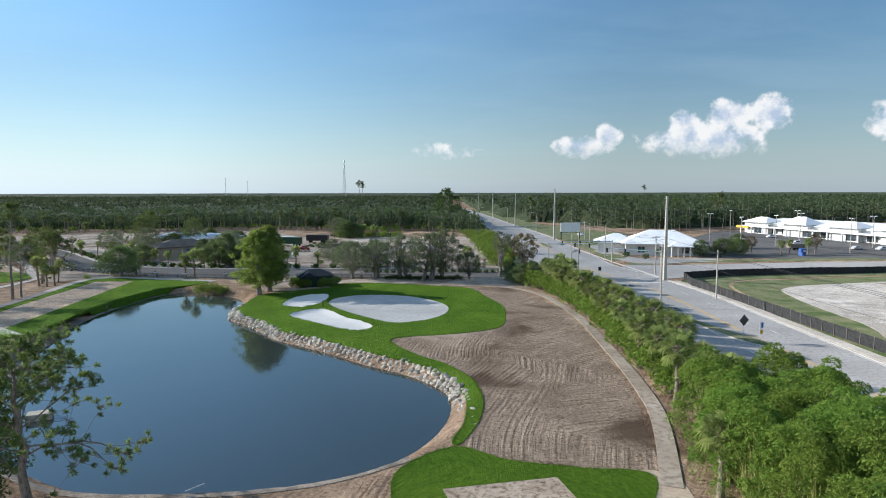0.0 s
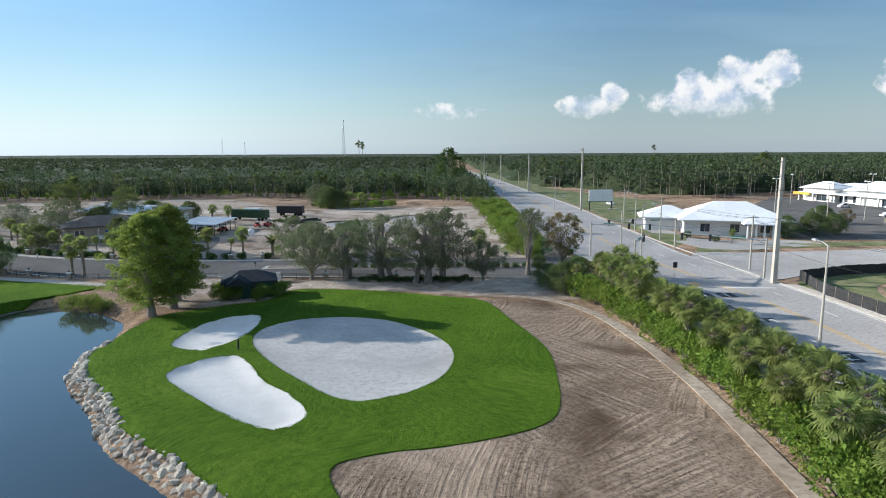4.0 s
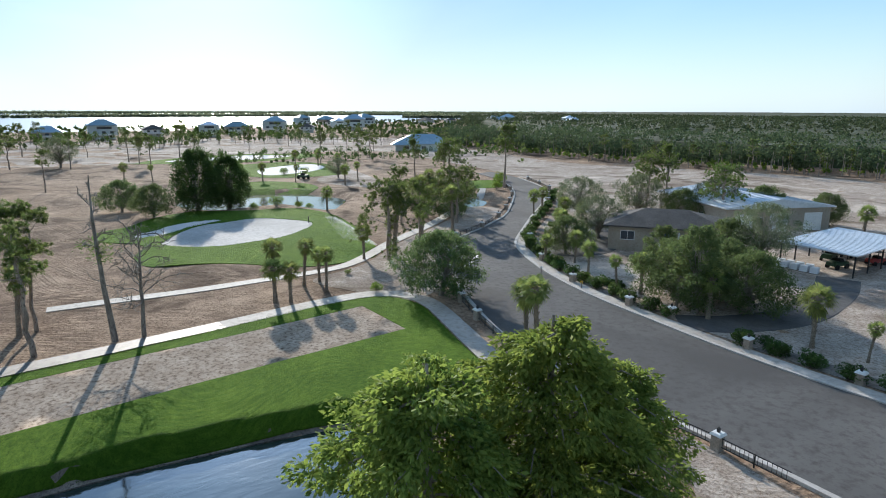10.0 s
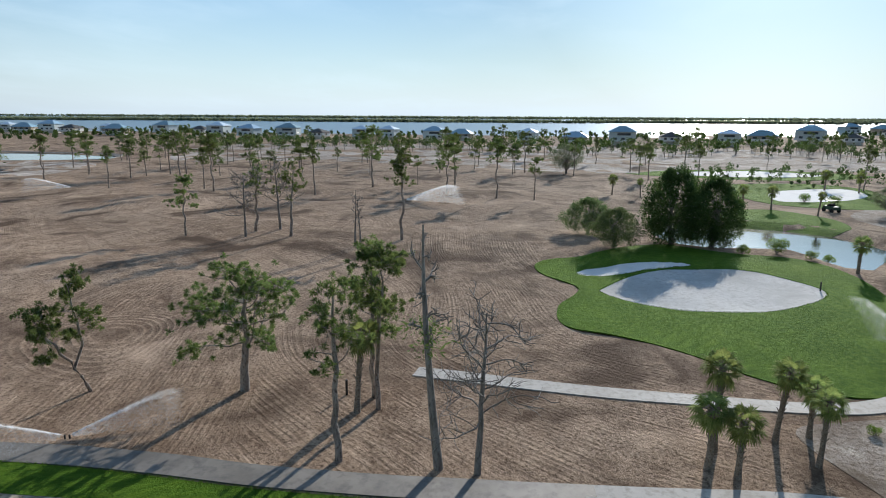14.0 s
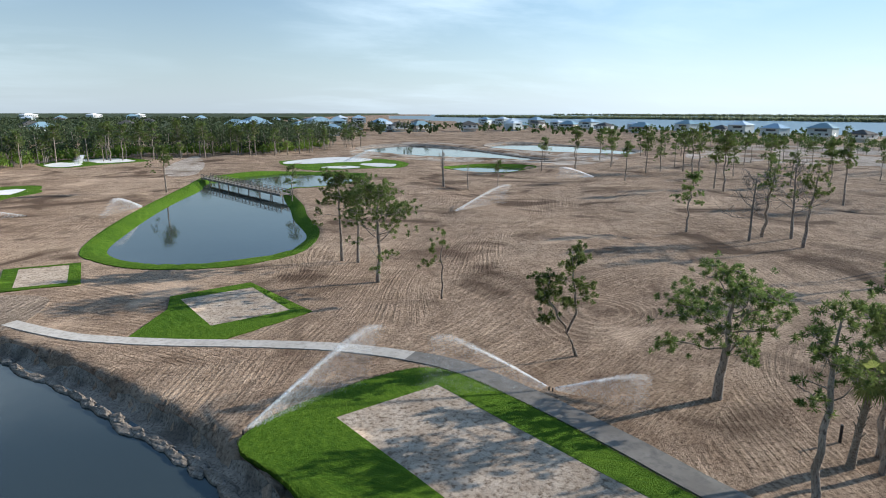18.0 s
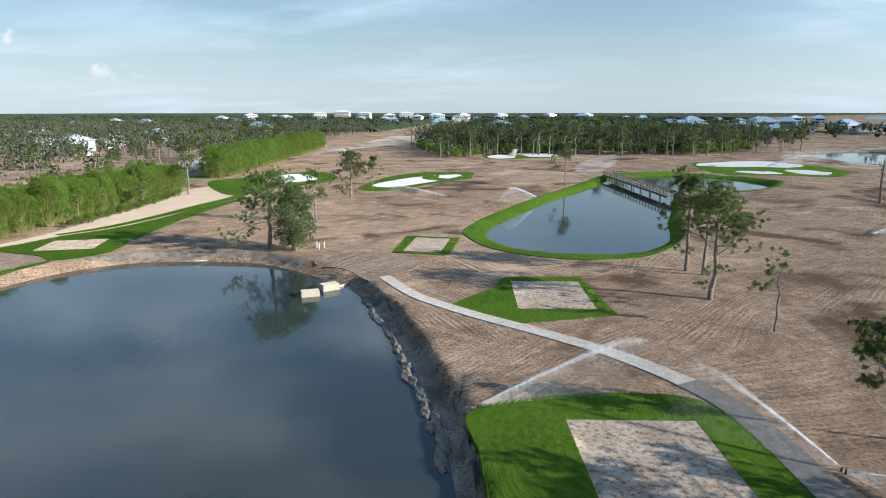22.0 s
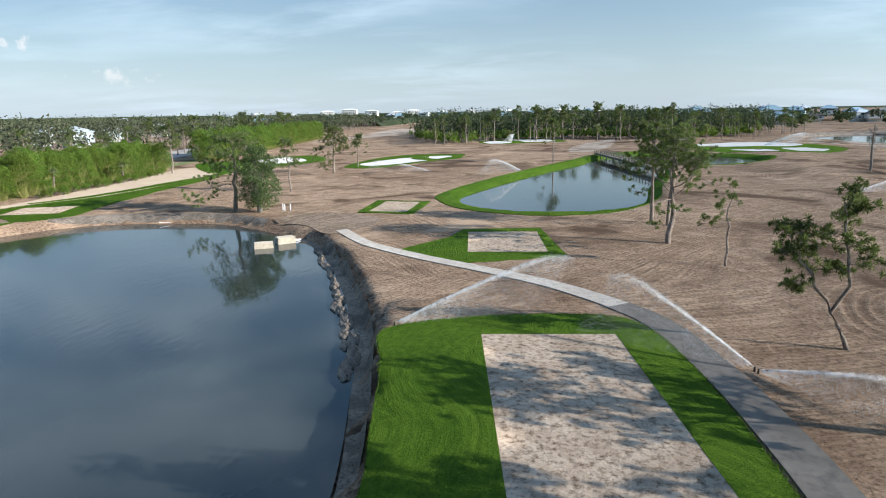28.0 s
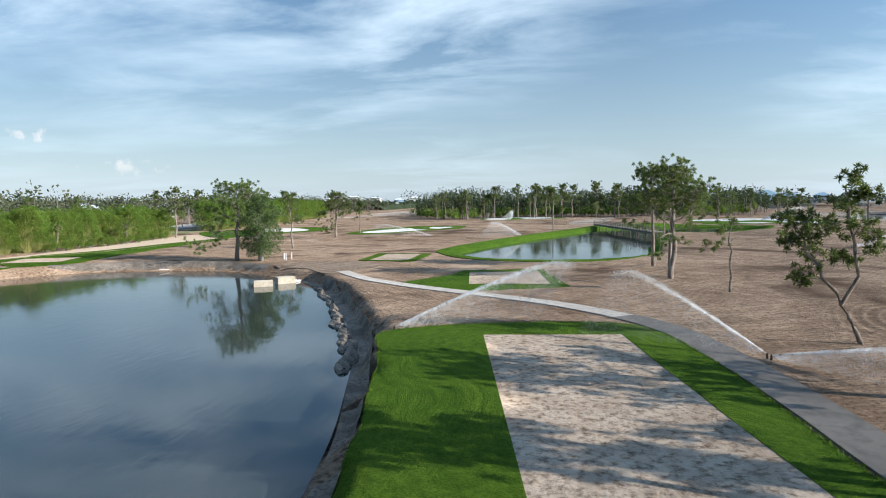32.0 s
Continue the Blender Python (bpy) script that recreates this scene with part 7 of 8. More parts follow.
bollard("short post with a white plate by the kerb", -83.2, 174.9, "plastic_white")
bollard("short post with a yellow plate by the kerb", -74.9, 174.0, "machine_yellow")
bollard("dark letter box on a post at the island", -35.3, 164.2, "black_metal")
bollard("white plate on a post at the pond edge", -4.6, 59.6, "plastic_white")
for x, y in ((-35.2, 40.2), (-35.9, 39.6), (-34.6, 39.4)):
    ob = root("pipe_stub", "upright white plastic pipe stub", "pipe", "pipe stubs")
    part("tube", rod((0, 0, 0), (0, 0, 1.1), 0.09, None, 8), "plastic_white", ob)
    place(ob, x, y)
for x, y in ((-94.9, 114.4), (-22.2, 115.2), (-136.3, 162.7)):
    ob = root("black_post", "thin black upright post on the course", "post", "black posts")
    part("tube", rod((0, 0, 0), (0, 0, 1.3), 0.1, None, 8), "black_metal", ob)
    place(ob, x, y)

# concrete outlet at the pond's head
outlet = root("concrete_outlet", "two cast concrete blocks and white pipe in the water", "outlet")
part("block", one((0, 0, 0), (2.3, 1.5, 1.5), 8, 0.96, 0.05), "concrete_block", outlet)
part("block", one((2.9, 1.7, 0), (2.3, 1.5, 1.35), -6, 0.96, 0.05), "concrete_block", outlet)
part("pipe", rod((-2.2, -0.8, 0.75), (0.5, 0.4, 1.1), 0.14, None, 9), "plastic_white", outlet)
place(outlet, -41.8, 58.2, 30, 1.0, -1.9)
pipe = root("pipe", "white plastic pipe lying on the bank", "pipe")
part("tube", rod((0, 0, 0.1), (2.6, 0.5, 0.35), 0.07, None, 8), "plastic_white", pipe)
place(pipe, -19.0, 45.4, 30, 0.55, -1.0)

# ---- rocks along the pond ----
rocks = tagged(new("rock_wall"), "bank of pale rounded boulders above the pond", "rock wall", "", "structure")
KINDS = []
for k in range(8):
    bm = bmesh.new()
    bmesh.ops.create_icosphere(bm, subdivisions=1, radius=1.0)
    r = np.random.default_rng(200 + k)
    sx = r.uniform(0.75, 1.25, 3) * (1, 1, 0.62)
    for v in bm.verts:
        v.co = Vector((v.co.x * sx[0], v.co.y * sx[1], v.co.z * sx[2])) * (1 + r.uniform(-0.2, 0.16))
    me = bpy.data.meshes.new("rock")
    bm.to_mesh(me)
    bm.free()
    me.materials.append(MATS["rock"])
    KINDS.append(me)
edge = np.array(spline([(2.2, 55.5), (2.5, 61), (2.0, 66), (0.6, 70.4), (-3.6, 76.4), (-9.8, 81.6), (-17, 88.4), (-25, 95), (-30.6, 102.2), (-36, 108.2), (-38.9, 114.4), (-39.2, 119)], 40, False))
step = np.r_[0, np.cumsum(np.hypot(*np.diff(edge, axis=0).T))]
r = np.random.default_rng(9)
n = 0
for row, (off, z) in enumerate(((-0.4, -1.15), (0.05, -0.85), (0.5, -0.55), (0.9, -0.3))):
    for dist in np.arange(0.3 * row, step[-1], 1.0):
        i = min(len(edge) - 2, int(np.searchsorted(step, dist)))
        t = edge[i + 1] - edge[max(0, i - 1)]
        t /= np.hypot(*t) + 1e-9
        q = edge[i] + np.array([t[1], -t[0]]) * (off + r.uniform(-0.18, 0.18))
        ob = new("rock", KINDS[r.integers(8)])
        ob.parent = rocks
        ob.matrix_world = Matrix.LocRotScale((q[0], q[1], z + r.uniform(-0.08, 0.1)), Euler(r.uniform(-0.4, 0.4, 3) + (0, 0, r.uniform(0, 6))), (r.uniform(0.36, 0.62),) * 3)
        n += 1

# ---- footbridge ----
bridge = root("footbridge", "long timber footbridge across the narrow of the pond", "bridge")
A, B = np.array((-98.6, -77.0)), np.array((-105.6, -22.5))
BL = float(np.hypot(*(B - A)))
deck = part("deck", one((BL / 2, 0, 0.55), (BL, 3.0, 0.22)), "timber", bridge)
for sy in (-1.5, 1.5):
    part("rail", one((BL / 2, sy, 1.7), (BL, 0.14, 0.12)), "timber", bridge)
    part("rail", one((BL / 2, sy, 1.2), (BL, 0.10, 0.14)), "timber", bridge)
    part("beam", one((BL / 2, sy * 0.9, 0.2), (BL, 0.22, 0.36)), "timber", bridge)
    for i in range(24):
        part("post", one((BL * i / 23, sy, -1.6 if i % 3 == 0 else 0.4), (0.2, 0.2, 3.4 if i % 3 == 0 else 1.4), 0, 1, 0.03), "timber", bridge)
bridge.matrix_world = Matrix.LocRotScale((*A, 0.1), Euler((0, 0, math.atan2(*(B - A)[::-1]))), None)

# ---- further greens, sand and turf of the course ----
GRASS2 = dict(label="bright green turf around far bunkers", category="turf")
SANDS = dict(label="white sand bunker on the far fairway", category="bunker")
for turf, sands in (
    ([(-140, -94), (-150, -86), (-172, -82), (-186, -100), (-183, -126), (-150, -142), (-140, -125)], ([(-149, -138), (-178, -151), (-181, -122), (-162, -117), (-143, -126)], [(-147, -99), (-153, -103), (-161, -96), (-158, -89), (-150, -91)], [(-166, -104), (-172, -106), (-178, -96), (-172, -87), (-167, -92)])),
    ([(-23, -41), (-30, -80), (-49.6, -88), (-54, -78), (-43, -51), (-32, -33)], ([(-26, -48), (-36, -70), (-50, -80), (-46, -64), (-33, -42)],)),
    ([(26, -50), (19, -64), (2.7, -86), (-11, -62), (0, -34), (7, -21)], ([(13.6, -61), (7, -77), (-5, -61), (3.5, -50)],)),
    ([(-54, -172), (-62, -192), (-84, -204), (-96, -172), (-78, -160), (-62, -150)], ([(-56.5, -167), (-63, -181), (-70, -163), (-62, -155)], [(-68, -192), (-84, -196), (-91, -174), (-78, -168), (-74, -178)])),
    ([(-40, -84), (-50, -84), (-54, -70), (-47, -60), (-38, -66)], ([(-43, -80), (-50, -78), (-50, -67), (-44, -68)],)),
    ([(-205, 164), (-211, 177), (-200, 186), (-186, 185), (-181, 174), (-188, 163)], ()),
    ([(-262, 176), (-276, 204), (-262, 218), (-232, 213), (-217, 204), (-222, 180)], ([(-228, 184), (-250, 189), (-262, 211), (-246, 212), (-232, 200)],)),
    ([(-180, 231), (-174, 241), (-162, 230), (-164, 221), (-172, 222)], ()),
    ([(-300, 150), (-330, 200), (-310, 240), (-285, 200)], ([(-303, 165), (-322, 198), (-309, 222), (-295, 195)],)),
):
    rings = [spline(q) for q in sands]
    drape("turf", spline(turf), "turf", 0.06, holes=rings, step=4, **GRASS2)
    for q in rings:
        drape("sand_bunker", q, "bunker_sand", 0.05, step=4, **SANDS)
ring = spline([(-188, -76), (-211, -82), (-221, -57), (-194, -49)])
drape("turf", ring, "turf", 0.06, holes=(LAGOON_S,), step=4, **GRASS2)
WASTE = dict(label="open waste of pale sand on the course", category="sand")
for pts in ([(-99.6, -144), (-121, -196), (-113, -142), (-99, -96), (-90.5, -100)], [(-186, -150), (-207, -200), (-230, -235), (-290, -250), (-290, -90), (-262, -60), (-232, -60), (-212, -95), (-196, -128)], [(34, -185), (29, -275), (34, -415), (6, -400), (-2, -315), (26, -200)], [(-480, -80), (-480, 320), (-330, 330), (-300, 300), (-330, 240), (-300, 140), (-330, 40), (-320, -60)], [(-270, 225), (-240, 218), (-200, 210), (-180, 200), (-205, 192), (-240, 220)]):
    drape("waste_sand", spline(pts), "site_sand", 0.03, step=9, **WASTE)
drape("turf", ribbon([(14.2, 33), (10, 26), (6.8, 12), (5, -4), (3.4, -16), (4, -28)], [1.2, 2, 2.4, 3, 3, 2]), "turf", 0.07, step=1, **GRASS2)
drape("soil", spline([(-52, 47), (-44, 42), (-38, 44), (-37, 49), (-43, 53), (-47, 58), (-50, 56)]), "raked_soil", 0.05, step=1, label="churned pale soil at the pond's head", category="soil")


# ---- sprinklers ----
def spray_mat(name, thin):
    m = bpy.data.materials.new(name)
    m.use_nodes = True
    nt = m.node_tree
    bsdf = nt.nodes["Principled BSDF"]
    nt.nodes.remove(bsdf)
    co = nt.nodes.new("ShaderNodeTexCoord").outputs["Object"]
    nz = node(nt, "ShaderNodeTexNoise", Vector=co, Scale=2.2, Detail=4.0)
    clear = nt.nodes.new("ShaderNodeBsdfTransparent")
    lit = node(nt, "ShaderNodeMixShader", i0=0.55, i1=node(nt, "ShaderNodeBsdfDiffuse", Color=(0.95, 0.96, 0.97, 1)).outputs[0], i2=node(nt, "ShaderNodeBsdfTranslucent", Color=(0.95, 0.96, 0.97, 1)).outputs[0])
    mx = node(nt, "ShaderNodeMixShader", i0=mathn(nt, "MULTIPLY", nz.outputs[0], thin), i1=clear.outputs[0], i2=lit.outputs[0])
    nt.links.new(mx.outputs[0], nt.nodes["Material Output"].inputs[0])
    MATS[name] = m


spray_mat("water_jet", 0.9)
spray_mat("water_mist", 0.62)


def sprinkler(base, tip, seed=1, mist=6000, fall=0.6, wide=1.0):
    """A sprinkler head, its thrown jet and the drops that fall from it."""
    r = np.random.default_rng(seed)
    b, t = np.array((*base, at(*base) + 0.25)), np.array(tip, float)
    ob = root("sprinkler", "sprinkler throwing a white water jet over the ground", "sprinkler", "sprinklers")
    ob.location = (*base, at(*base))
    part("head", rod((0, 0, 0), (0, 0, 0.3), 0.07, 0.05, 8), "black_metal", ob)
    u = np.linspace(0, 1, 30)
    far = t + (t - b) * (0.62, 0.62, 0)
    way = b + (far - b) * u[:, None]
    s0 = np.minimum(1, u / 0.6)
    drop = np.clip((u - 0.6) / 0.4, 0, 1)
    way[:, 2] = b[2] + (t[2] - b[2]) * (1 - (1 - s0) ** 1.18) - (t[2] - 0.2) * drop**1.7
    rel = way - np.array(ob.location)
    s = Soup()
    s.tube(rel[:14], [0.018, 0.03, 0.03, 0.012], 6)
    part("jet", s.mesh("jet", True), "water_jet", ob)
    s = Soup()
    # the stream breaks up along its flight, then sinks as a veil of drops
    mist *= 7
    k = r.uniform(0.02, 0.68, mist)
    i = np.minimum(28, (k * 29).astype(int))
    c = rel[i] + (rel[i + 1] - rel[i]) * (k * 29 - i)[:, None] + r.normal(size=(mist, 3)) * (0.03 + 0.42 * k[:, None] ** 1.3) * (wide, wide, 0.35)
    sink = np.where(r.random(mist) < np.where(k < 0.55, 0.42, 0.15), 0.0, r.uniform(0, 1, mist) ** 1.6)
    c[:, 2] -= sink * np.maximum(0, rel[i][:, 2] - 0.05) * min(1.0, fall * 1.5)
    c[:, :2] += (sink * 4.5 * k)[:, None] * np.array([0.8, 0.55]) * wide
    c = c[c[:, 2] > 0.12]
    s.leaves(c, 0.046 * wide, r, 0.8, 0, np.array([0, 0, -1.0]), 0.6)
    part("spray", s.mesh("spray"), "water_mist", ob)
    return ob


sprinkler((-62.2, 91.7), (-73.6, 88.2, 4.4), 1)
sprinkler((-84.3, 97.9), (-77.6, 92.8, 4.3), 2, 3000)
sprinkler((-84.4, 98.2), (-89.5, 102.4, 1.6), 3, 2600)
sprinkler((-127.2, 21.8), (-145, 17, 4.6), 4, 3600, wide=1.4)
sprinkler((-72.5, -23.5), (-66, -12, 3.8), 5, 3600, wide=1.3)
sprinkler((-50.3, -23), (-38.5, -16, 3.4), 6, 2600, wide=1.3)
sprinkler((-206, 88.8), (-204, 101, 4.4), 7, 6500, wide=2.0)
sprinkler((-110.4, 164.2), (-119, 160, 4.0), 8, 2600, wide=1.1)
sprinkler((-165, -118), (-178, -116, 5.0), 9, 2600, wide=2.2)
sprinkler((-70, -168), (-70, -160, 4.0), 10, 2400, wide=2.0)
sprinkler((-206, -12), (-196, -16, 4.0), 11, 2600, wide=1.7)

# bushes round the shed
for x, y, f in ((-33.5, 141.0, 0.62), (-32.2, 138.8, 0.55), (-30.4, 138.0, 0.6), (-26.6, 138.6, 0.6), (-25.0, 140.6, 0.66), (-24.6, 142.9, 0.5), (-33.8, 143.6, 0.5)):
    clone(BUSH, x, y, x * 57 % 360, f * 1.3)

# slumped mud at the water's edge
HEAP = []
for k in range(4):
    bm = bmesh.new()
    bmesh.ops.create_icosphere(bm, subdivisions=3, radius=1.0)
    r = np.random.default_rng(400 + k)
    ph = r.uniform(0, 6, 6)
    for v in bm.verts:
        n = math.sin(v.co.x * 4 + ph[0]) * math.cos(v.co.y * 5 + ph[1]) * 0.14 + math.sin(v.co.x * 11 + ph[2]) * math.sin(v.co.y * 9 + ph[3]) * 0.10
        v.co = Vector((v.co.x * 1.5, v.co.y * 0.62, v.co.z * 0.4)) * (1 + n + r.uniform(-0.05, 0.05))
    me = bpy.data.meshes.new("mud_mound")
    bm.to_mesh(me)
    bm.free()
    me.materials.append(MATS["mud_bank"])
    HEAP.append(me)
shore_w = np.array(spline([(-46.6, 61.2), (-51.2, 71), (-55.8, 83), (-58.6, 91), (-60.2, 97)], 12, False))
r = np.random.default_rng(12)
for i in range(3, len(shore_w) - 1, 2):
    d = shore_w[i] - shore_w[i - 1]
    ob = tagged(new("mud_mound", HEAP[i % 4]), "slumped mound of grey mud at the water edge", "mud mound", "mud mounds")
    q = shore_w[i] + r.normal(size=2) * 0.2
    ob.matrix_world = Matrix.LocRotScale((q[0], q[1], -1.18), Euler((0, 0, math.atan2(d[1], d[0]))), (r.uniform(0.55, 1.1), r.uniform(0.45, 0.9), r.uniform(0.6, 1.1)))


def fringe(outline, seed, out=0.07, tall=0.14):
    """Longer grass that hangs over the edge of the turf."""
    r = np.random.default_rng(seed)
    a = np.asarray(outline)
    b = np.roll(a, -1, 0)
    ln = np.hypot(*(b - a).T)
    n = int(ln.sum() * 26)
    i = r.choice(len(a), n, p=ln / ln.sum())
    q = a[i] + (b - a)[i] * r.random((n, 1)) + r.normal(size=(n, 2)) * out
    z = gz(q[:, 0], q[:, 1]) + 0.10
    s = Soup()
    s.leaves(np.c_[q, z], tall, r, 0.3, 0, np.array([0, 0, 1.0]), 0.45)
    return thing("grass_fringe", s.mesh("grass_fringe"), "turf_blade", "ragged long grass along the turf edge", "grass", "stuff")


for k, line in enumerate((BUNKER_A, BUNKER_B, GREEN_C, TURF_1, TURF_T, GREEN_2, BUNKER_2, TURF_0)):
    fringe(line, 500 + k)

# ---- main road and what stands along it ----
def along(line, u):
    """The point and the heading at distance u along a polyline."""
    d = np.r_[0, np.cumsum(np.hypot(*np.diff(line, axis=0).T))]
    i = int(np.clip(np.searchsorted(d, u) - 1, 0, len(line) - 2))
    a, b = line[i], line[i + 1]
    return a + (b - a) * (u - d[i]) / (d[i + 1] - d[i] + 1e-9), math.degrees(math.atan2(*(b - a)[::-1]))


WEST, EAST = spline(MAIN_W, 8, False), spline(MAIN_E, 8, False)
RLEN = float(np.hypot(*np.diff(WEST, axis=0).T).sum())
drape("kerb", ribbon(MAIN_W, 0.4), "kerb_concrete", 0.18, step=6, skirt=0.3, label="concrete kerb of the main road", category="kerb")
drape("kerb", ribbon([q for q in MAIN_E if not 140 < q[1] < 185], 0.4), "kerb_concrete", 0.16, step=6, skirt=0.3, label="concrete kerb of the main road", category="kerb")
drape("pavement", ribbon([(57.2, 20), (56.4, 64), (56.4, 93), (57, 117), (56.4, 137), (55.6, 148)], 1.6), "path_concrete", 0.10, step=2, label="concrete footway beside the main road", category="pavement")
GR = dict(label="rough green verge grass beside the road", category="grass")
drape("verge", spline([(58.4, 20), (57.6, 64), (57.4, 93), (58, 117), (57.6, 137), (57.4, 149), (70, 156), (110, 162), (200, 168), (200, 152), (125, 158), (84, 152), (66, 143), (61, 110), (63, 60), (66, 20)]), "rough_grass", 0.05, step=4, **GR)
drape("verge", spline([(28, 20), (35.6, 20), (36, 64), (36, 93), (36.2, 117), (35, 137), (31, 151), (27, 151), (30, 130), (30, 90), (29, 60)]), "rough_grass", 0.05, step=3, **GR)
drape("verge", spline([(51.5, 190), (52, 212), (51.8, 247), (51.8, 304), (46, 400), (58, 380), (92, 318), (84, 300), (66, 250), (56, 236), (60, 205)]), "rough_grass", 0.05, step=5, **GR)
drape("verge", spline([(54, 181), (66, 183), (82, 187), (120, 191), (190, 196), (190, 203), (86, 194), (62, 191)]), "rough_grass", 0.05, step=4, **GR)
drape("verge", spline([(20, 178), (24.5, 190), (24.8, 230), (26, 300), (20, 420), (10, 420), (20, 300), (22, 240), (16, 200), (12, 182)]), "rough_grass", 0.05, step=4, **GR)
drape("verge", spline([(51, 320), (45, 430), (38, 570), (32, 700), (60, 700), (60, 430), (75, 360)]), "rough_grass", 0.05, step=10, **GR)
drape("verge", spline([(36, -60), (36, 18), (30, 18), (29, -30), (31, -70)]), "rough_grass", 0.05, step=6, **GR)
drape("road", spline([(52.5, 152), (51.5, 178), (70, 180), (120, 187), (220, 192), (220, 172), (112, 166), (72, 160)]), "road_concrete", 0.065, step=5, label="pale side street off the main road", category="road")
drape("road", ribbon([(46, 22), (48, -10), (54, -60), (66, -130), (84, -230), (100, -330)], 16), "road_concrete", 0.055, step=6, label="main road going on to the south", category="road")
drape("car_park", spline([(88, 200), (80, 240), (98, 262), (146, 330), (160, 322), (176, 262), (184, 215), (188, 198)], 4), "asphalt", 0.05, step=8, label="large grey car park before the shops", category="car park")
drape("car_park", spline([(57, 186), (56, 240), (66, 246), (62, 226), (62, 200), (84, 197), (84, 190)], 4), "road_concrete", 0.055, step=5, label="pale drive round the white building", category="car park")
drape("median", ribbon([(40.2, 110), (41, 103), (42.4, 96), (44.2, 88), (45.4, 83)], [0.5, 1.4, 2.0, 3.0, 1.2]), "kerb_concrete", 0.2, step=1, skirt=0.3, label="kerbed median island", category="median")
drape("median", ribbon([(40.4, 108), (41, 103), (42.4, 96), (44.2, 88), (45.2, 84.6)], [0.2, 1.0, 1.6, 2.5, 0.7]), "rough_grass", 0.26, step=1, label="grass on the median island", category="median")
drape("median", ribbon([(41, 236), (40.6, 246), (40.4, 258)], [0.5, 2.2, 0.4]), "rough_grass", 0.2, step=1, label="small grass median far up the road", category="median")


def strip(line, w, z, mat, name, label, dash=None):
    s = Soup()
    d = np.r_[0, np.cumsum(np.hypot(*np.diff(line, axis=0).T))]
    on, off = dash or (3.0, 0.0)
    u = 0.0
    while u + on < d[-1]:
        (x, y), ang = along(line, u + on / 2)
        box(s, (x, y, at(x, y) + z), (on * (1.0 if dash else 1.06), w, 0.006), ang)
        u += on + off
    return thing(name, s.mesh(name), mat, label, "road marking", "structure")


lane = lambda f: WEST + (EAST - WEST) * f
strip(lane(0.03), 0.14, 0.066, "paint_white", "road_marking", "white edge line of the main road")
strip(lane(0.97), 0.14, 0.066, "paint_white", "road_marking", "white edge line of the main road")
strip(lane(0.27), 0.13, 0.068, "paint_white", "road_marking", "dashed white lane line", (3.0, 9.0))
strip(lane(0.76), 0.13, 0.068, "paint_white", "road_marking", "dashed white lane line", (3.0, 9.0))
strip(lane(0.50), 0.13, 0.068, "paint_yellow", "road_marking", "worn yellow centre line")
strip(lane(0.53), 0.13, 0.068, "paint_yellow", "road_marking", "worn yellow centre line")
s, w = Soup(), Soup()
for k, (y, ln) in enumerate(((140.5, 3.0), (133.5, 2.2), (126, 3.0), (112, 3.0))):
    for j, x in enumerate((38.8, 42.1, 45.6) if k == 0 else (38.6, 41.8)):
        if k == 1 and j:
            continue
        z = at(x, y) + 0.068
        box(s, (x, y, z), (2.4, ln, 0.005))
        for q in (-0.95, 0.95) if k % 2 else ():
            box(w, (x, y + q * 0.8, z + 0.006), (1.8, 0.14, 0.004))
        box(w, (x, y, z + 0.006), (0.22, ln * 0.72, 0.004))
        box(w, (x - 0.3, y + ln * 0.24, z + 0.006), (0.8, 0.22, 0.004), 40)
thing("road_marking", s.mesh("road_marking"), "paint_black", "black ground of the lane arrows", "road marking", "structure")
thing("road_marking", w.mesh("road_marking"), "paint_white", "white lane arrows on black ground", "road marking", "structure")
s = Soup()
box(s, (44.2, 145.6, at(44.2, 145.6) + 0.068), (19, 0.5, 0.005), -2)
box(s, (35.5, 160, at(35.5, 160) + 0.068), (0.4, 14, 0.005), 12)
thing("road_marking", s.mesh("road_marking"), "paint_white", "white stop lines at the junction", "road marking", "structure")
s = Soup()
for y in np.arange(146.8, 150, 1.1):
    box(s, (40.2, y, at(40.2, y) + 0.068), (2.4, 0.4, 0.005), 35)
thing("road_marking", s.mesh("road_marking"), "paint_yellow", "yellow hatching on the median nose", "road marking", "structure")


def pole(name, label, h, r0, r1, mat, x, y, category="pole", group="poles"):
    ob = root(name, label, category, group)
    part("shaft", rod((0, 0, 0), (0, 0, h), r0, r1, 10), mat, ob)
    return place(ob, x, y)


def street_lamp(x, y, h, turn, arm=2.2):
    ob = root("street_lamp", "grey street lamp with one short arm", "street lamp", "street lamps")
    part("shaft", rod((0, 0, 0), (0, 0, h), 0.17, 0.09, 9), "pole_concrete", ob)
    s = Soup()
    s.tube(np.array([(0, 0, h - 0.1), (arm * 0.5, 0, h + 0.25), (arm, 0, h + 0.3)]), [0.06, 0.04], 6)
    a = part("arm", s.mesh("arm"), "steel_grey", ob)
    part("lantern", one((arm + 0.25, 0, h + 0.2), (0.8, 0.34, 0.2), 0, 0.8, 0.05), "steel_grey", a)
    return place(ob, x, y, turn)


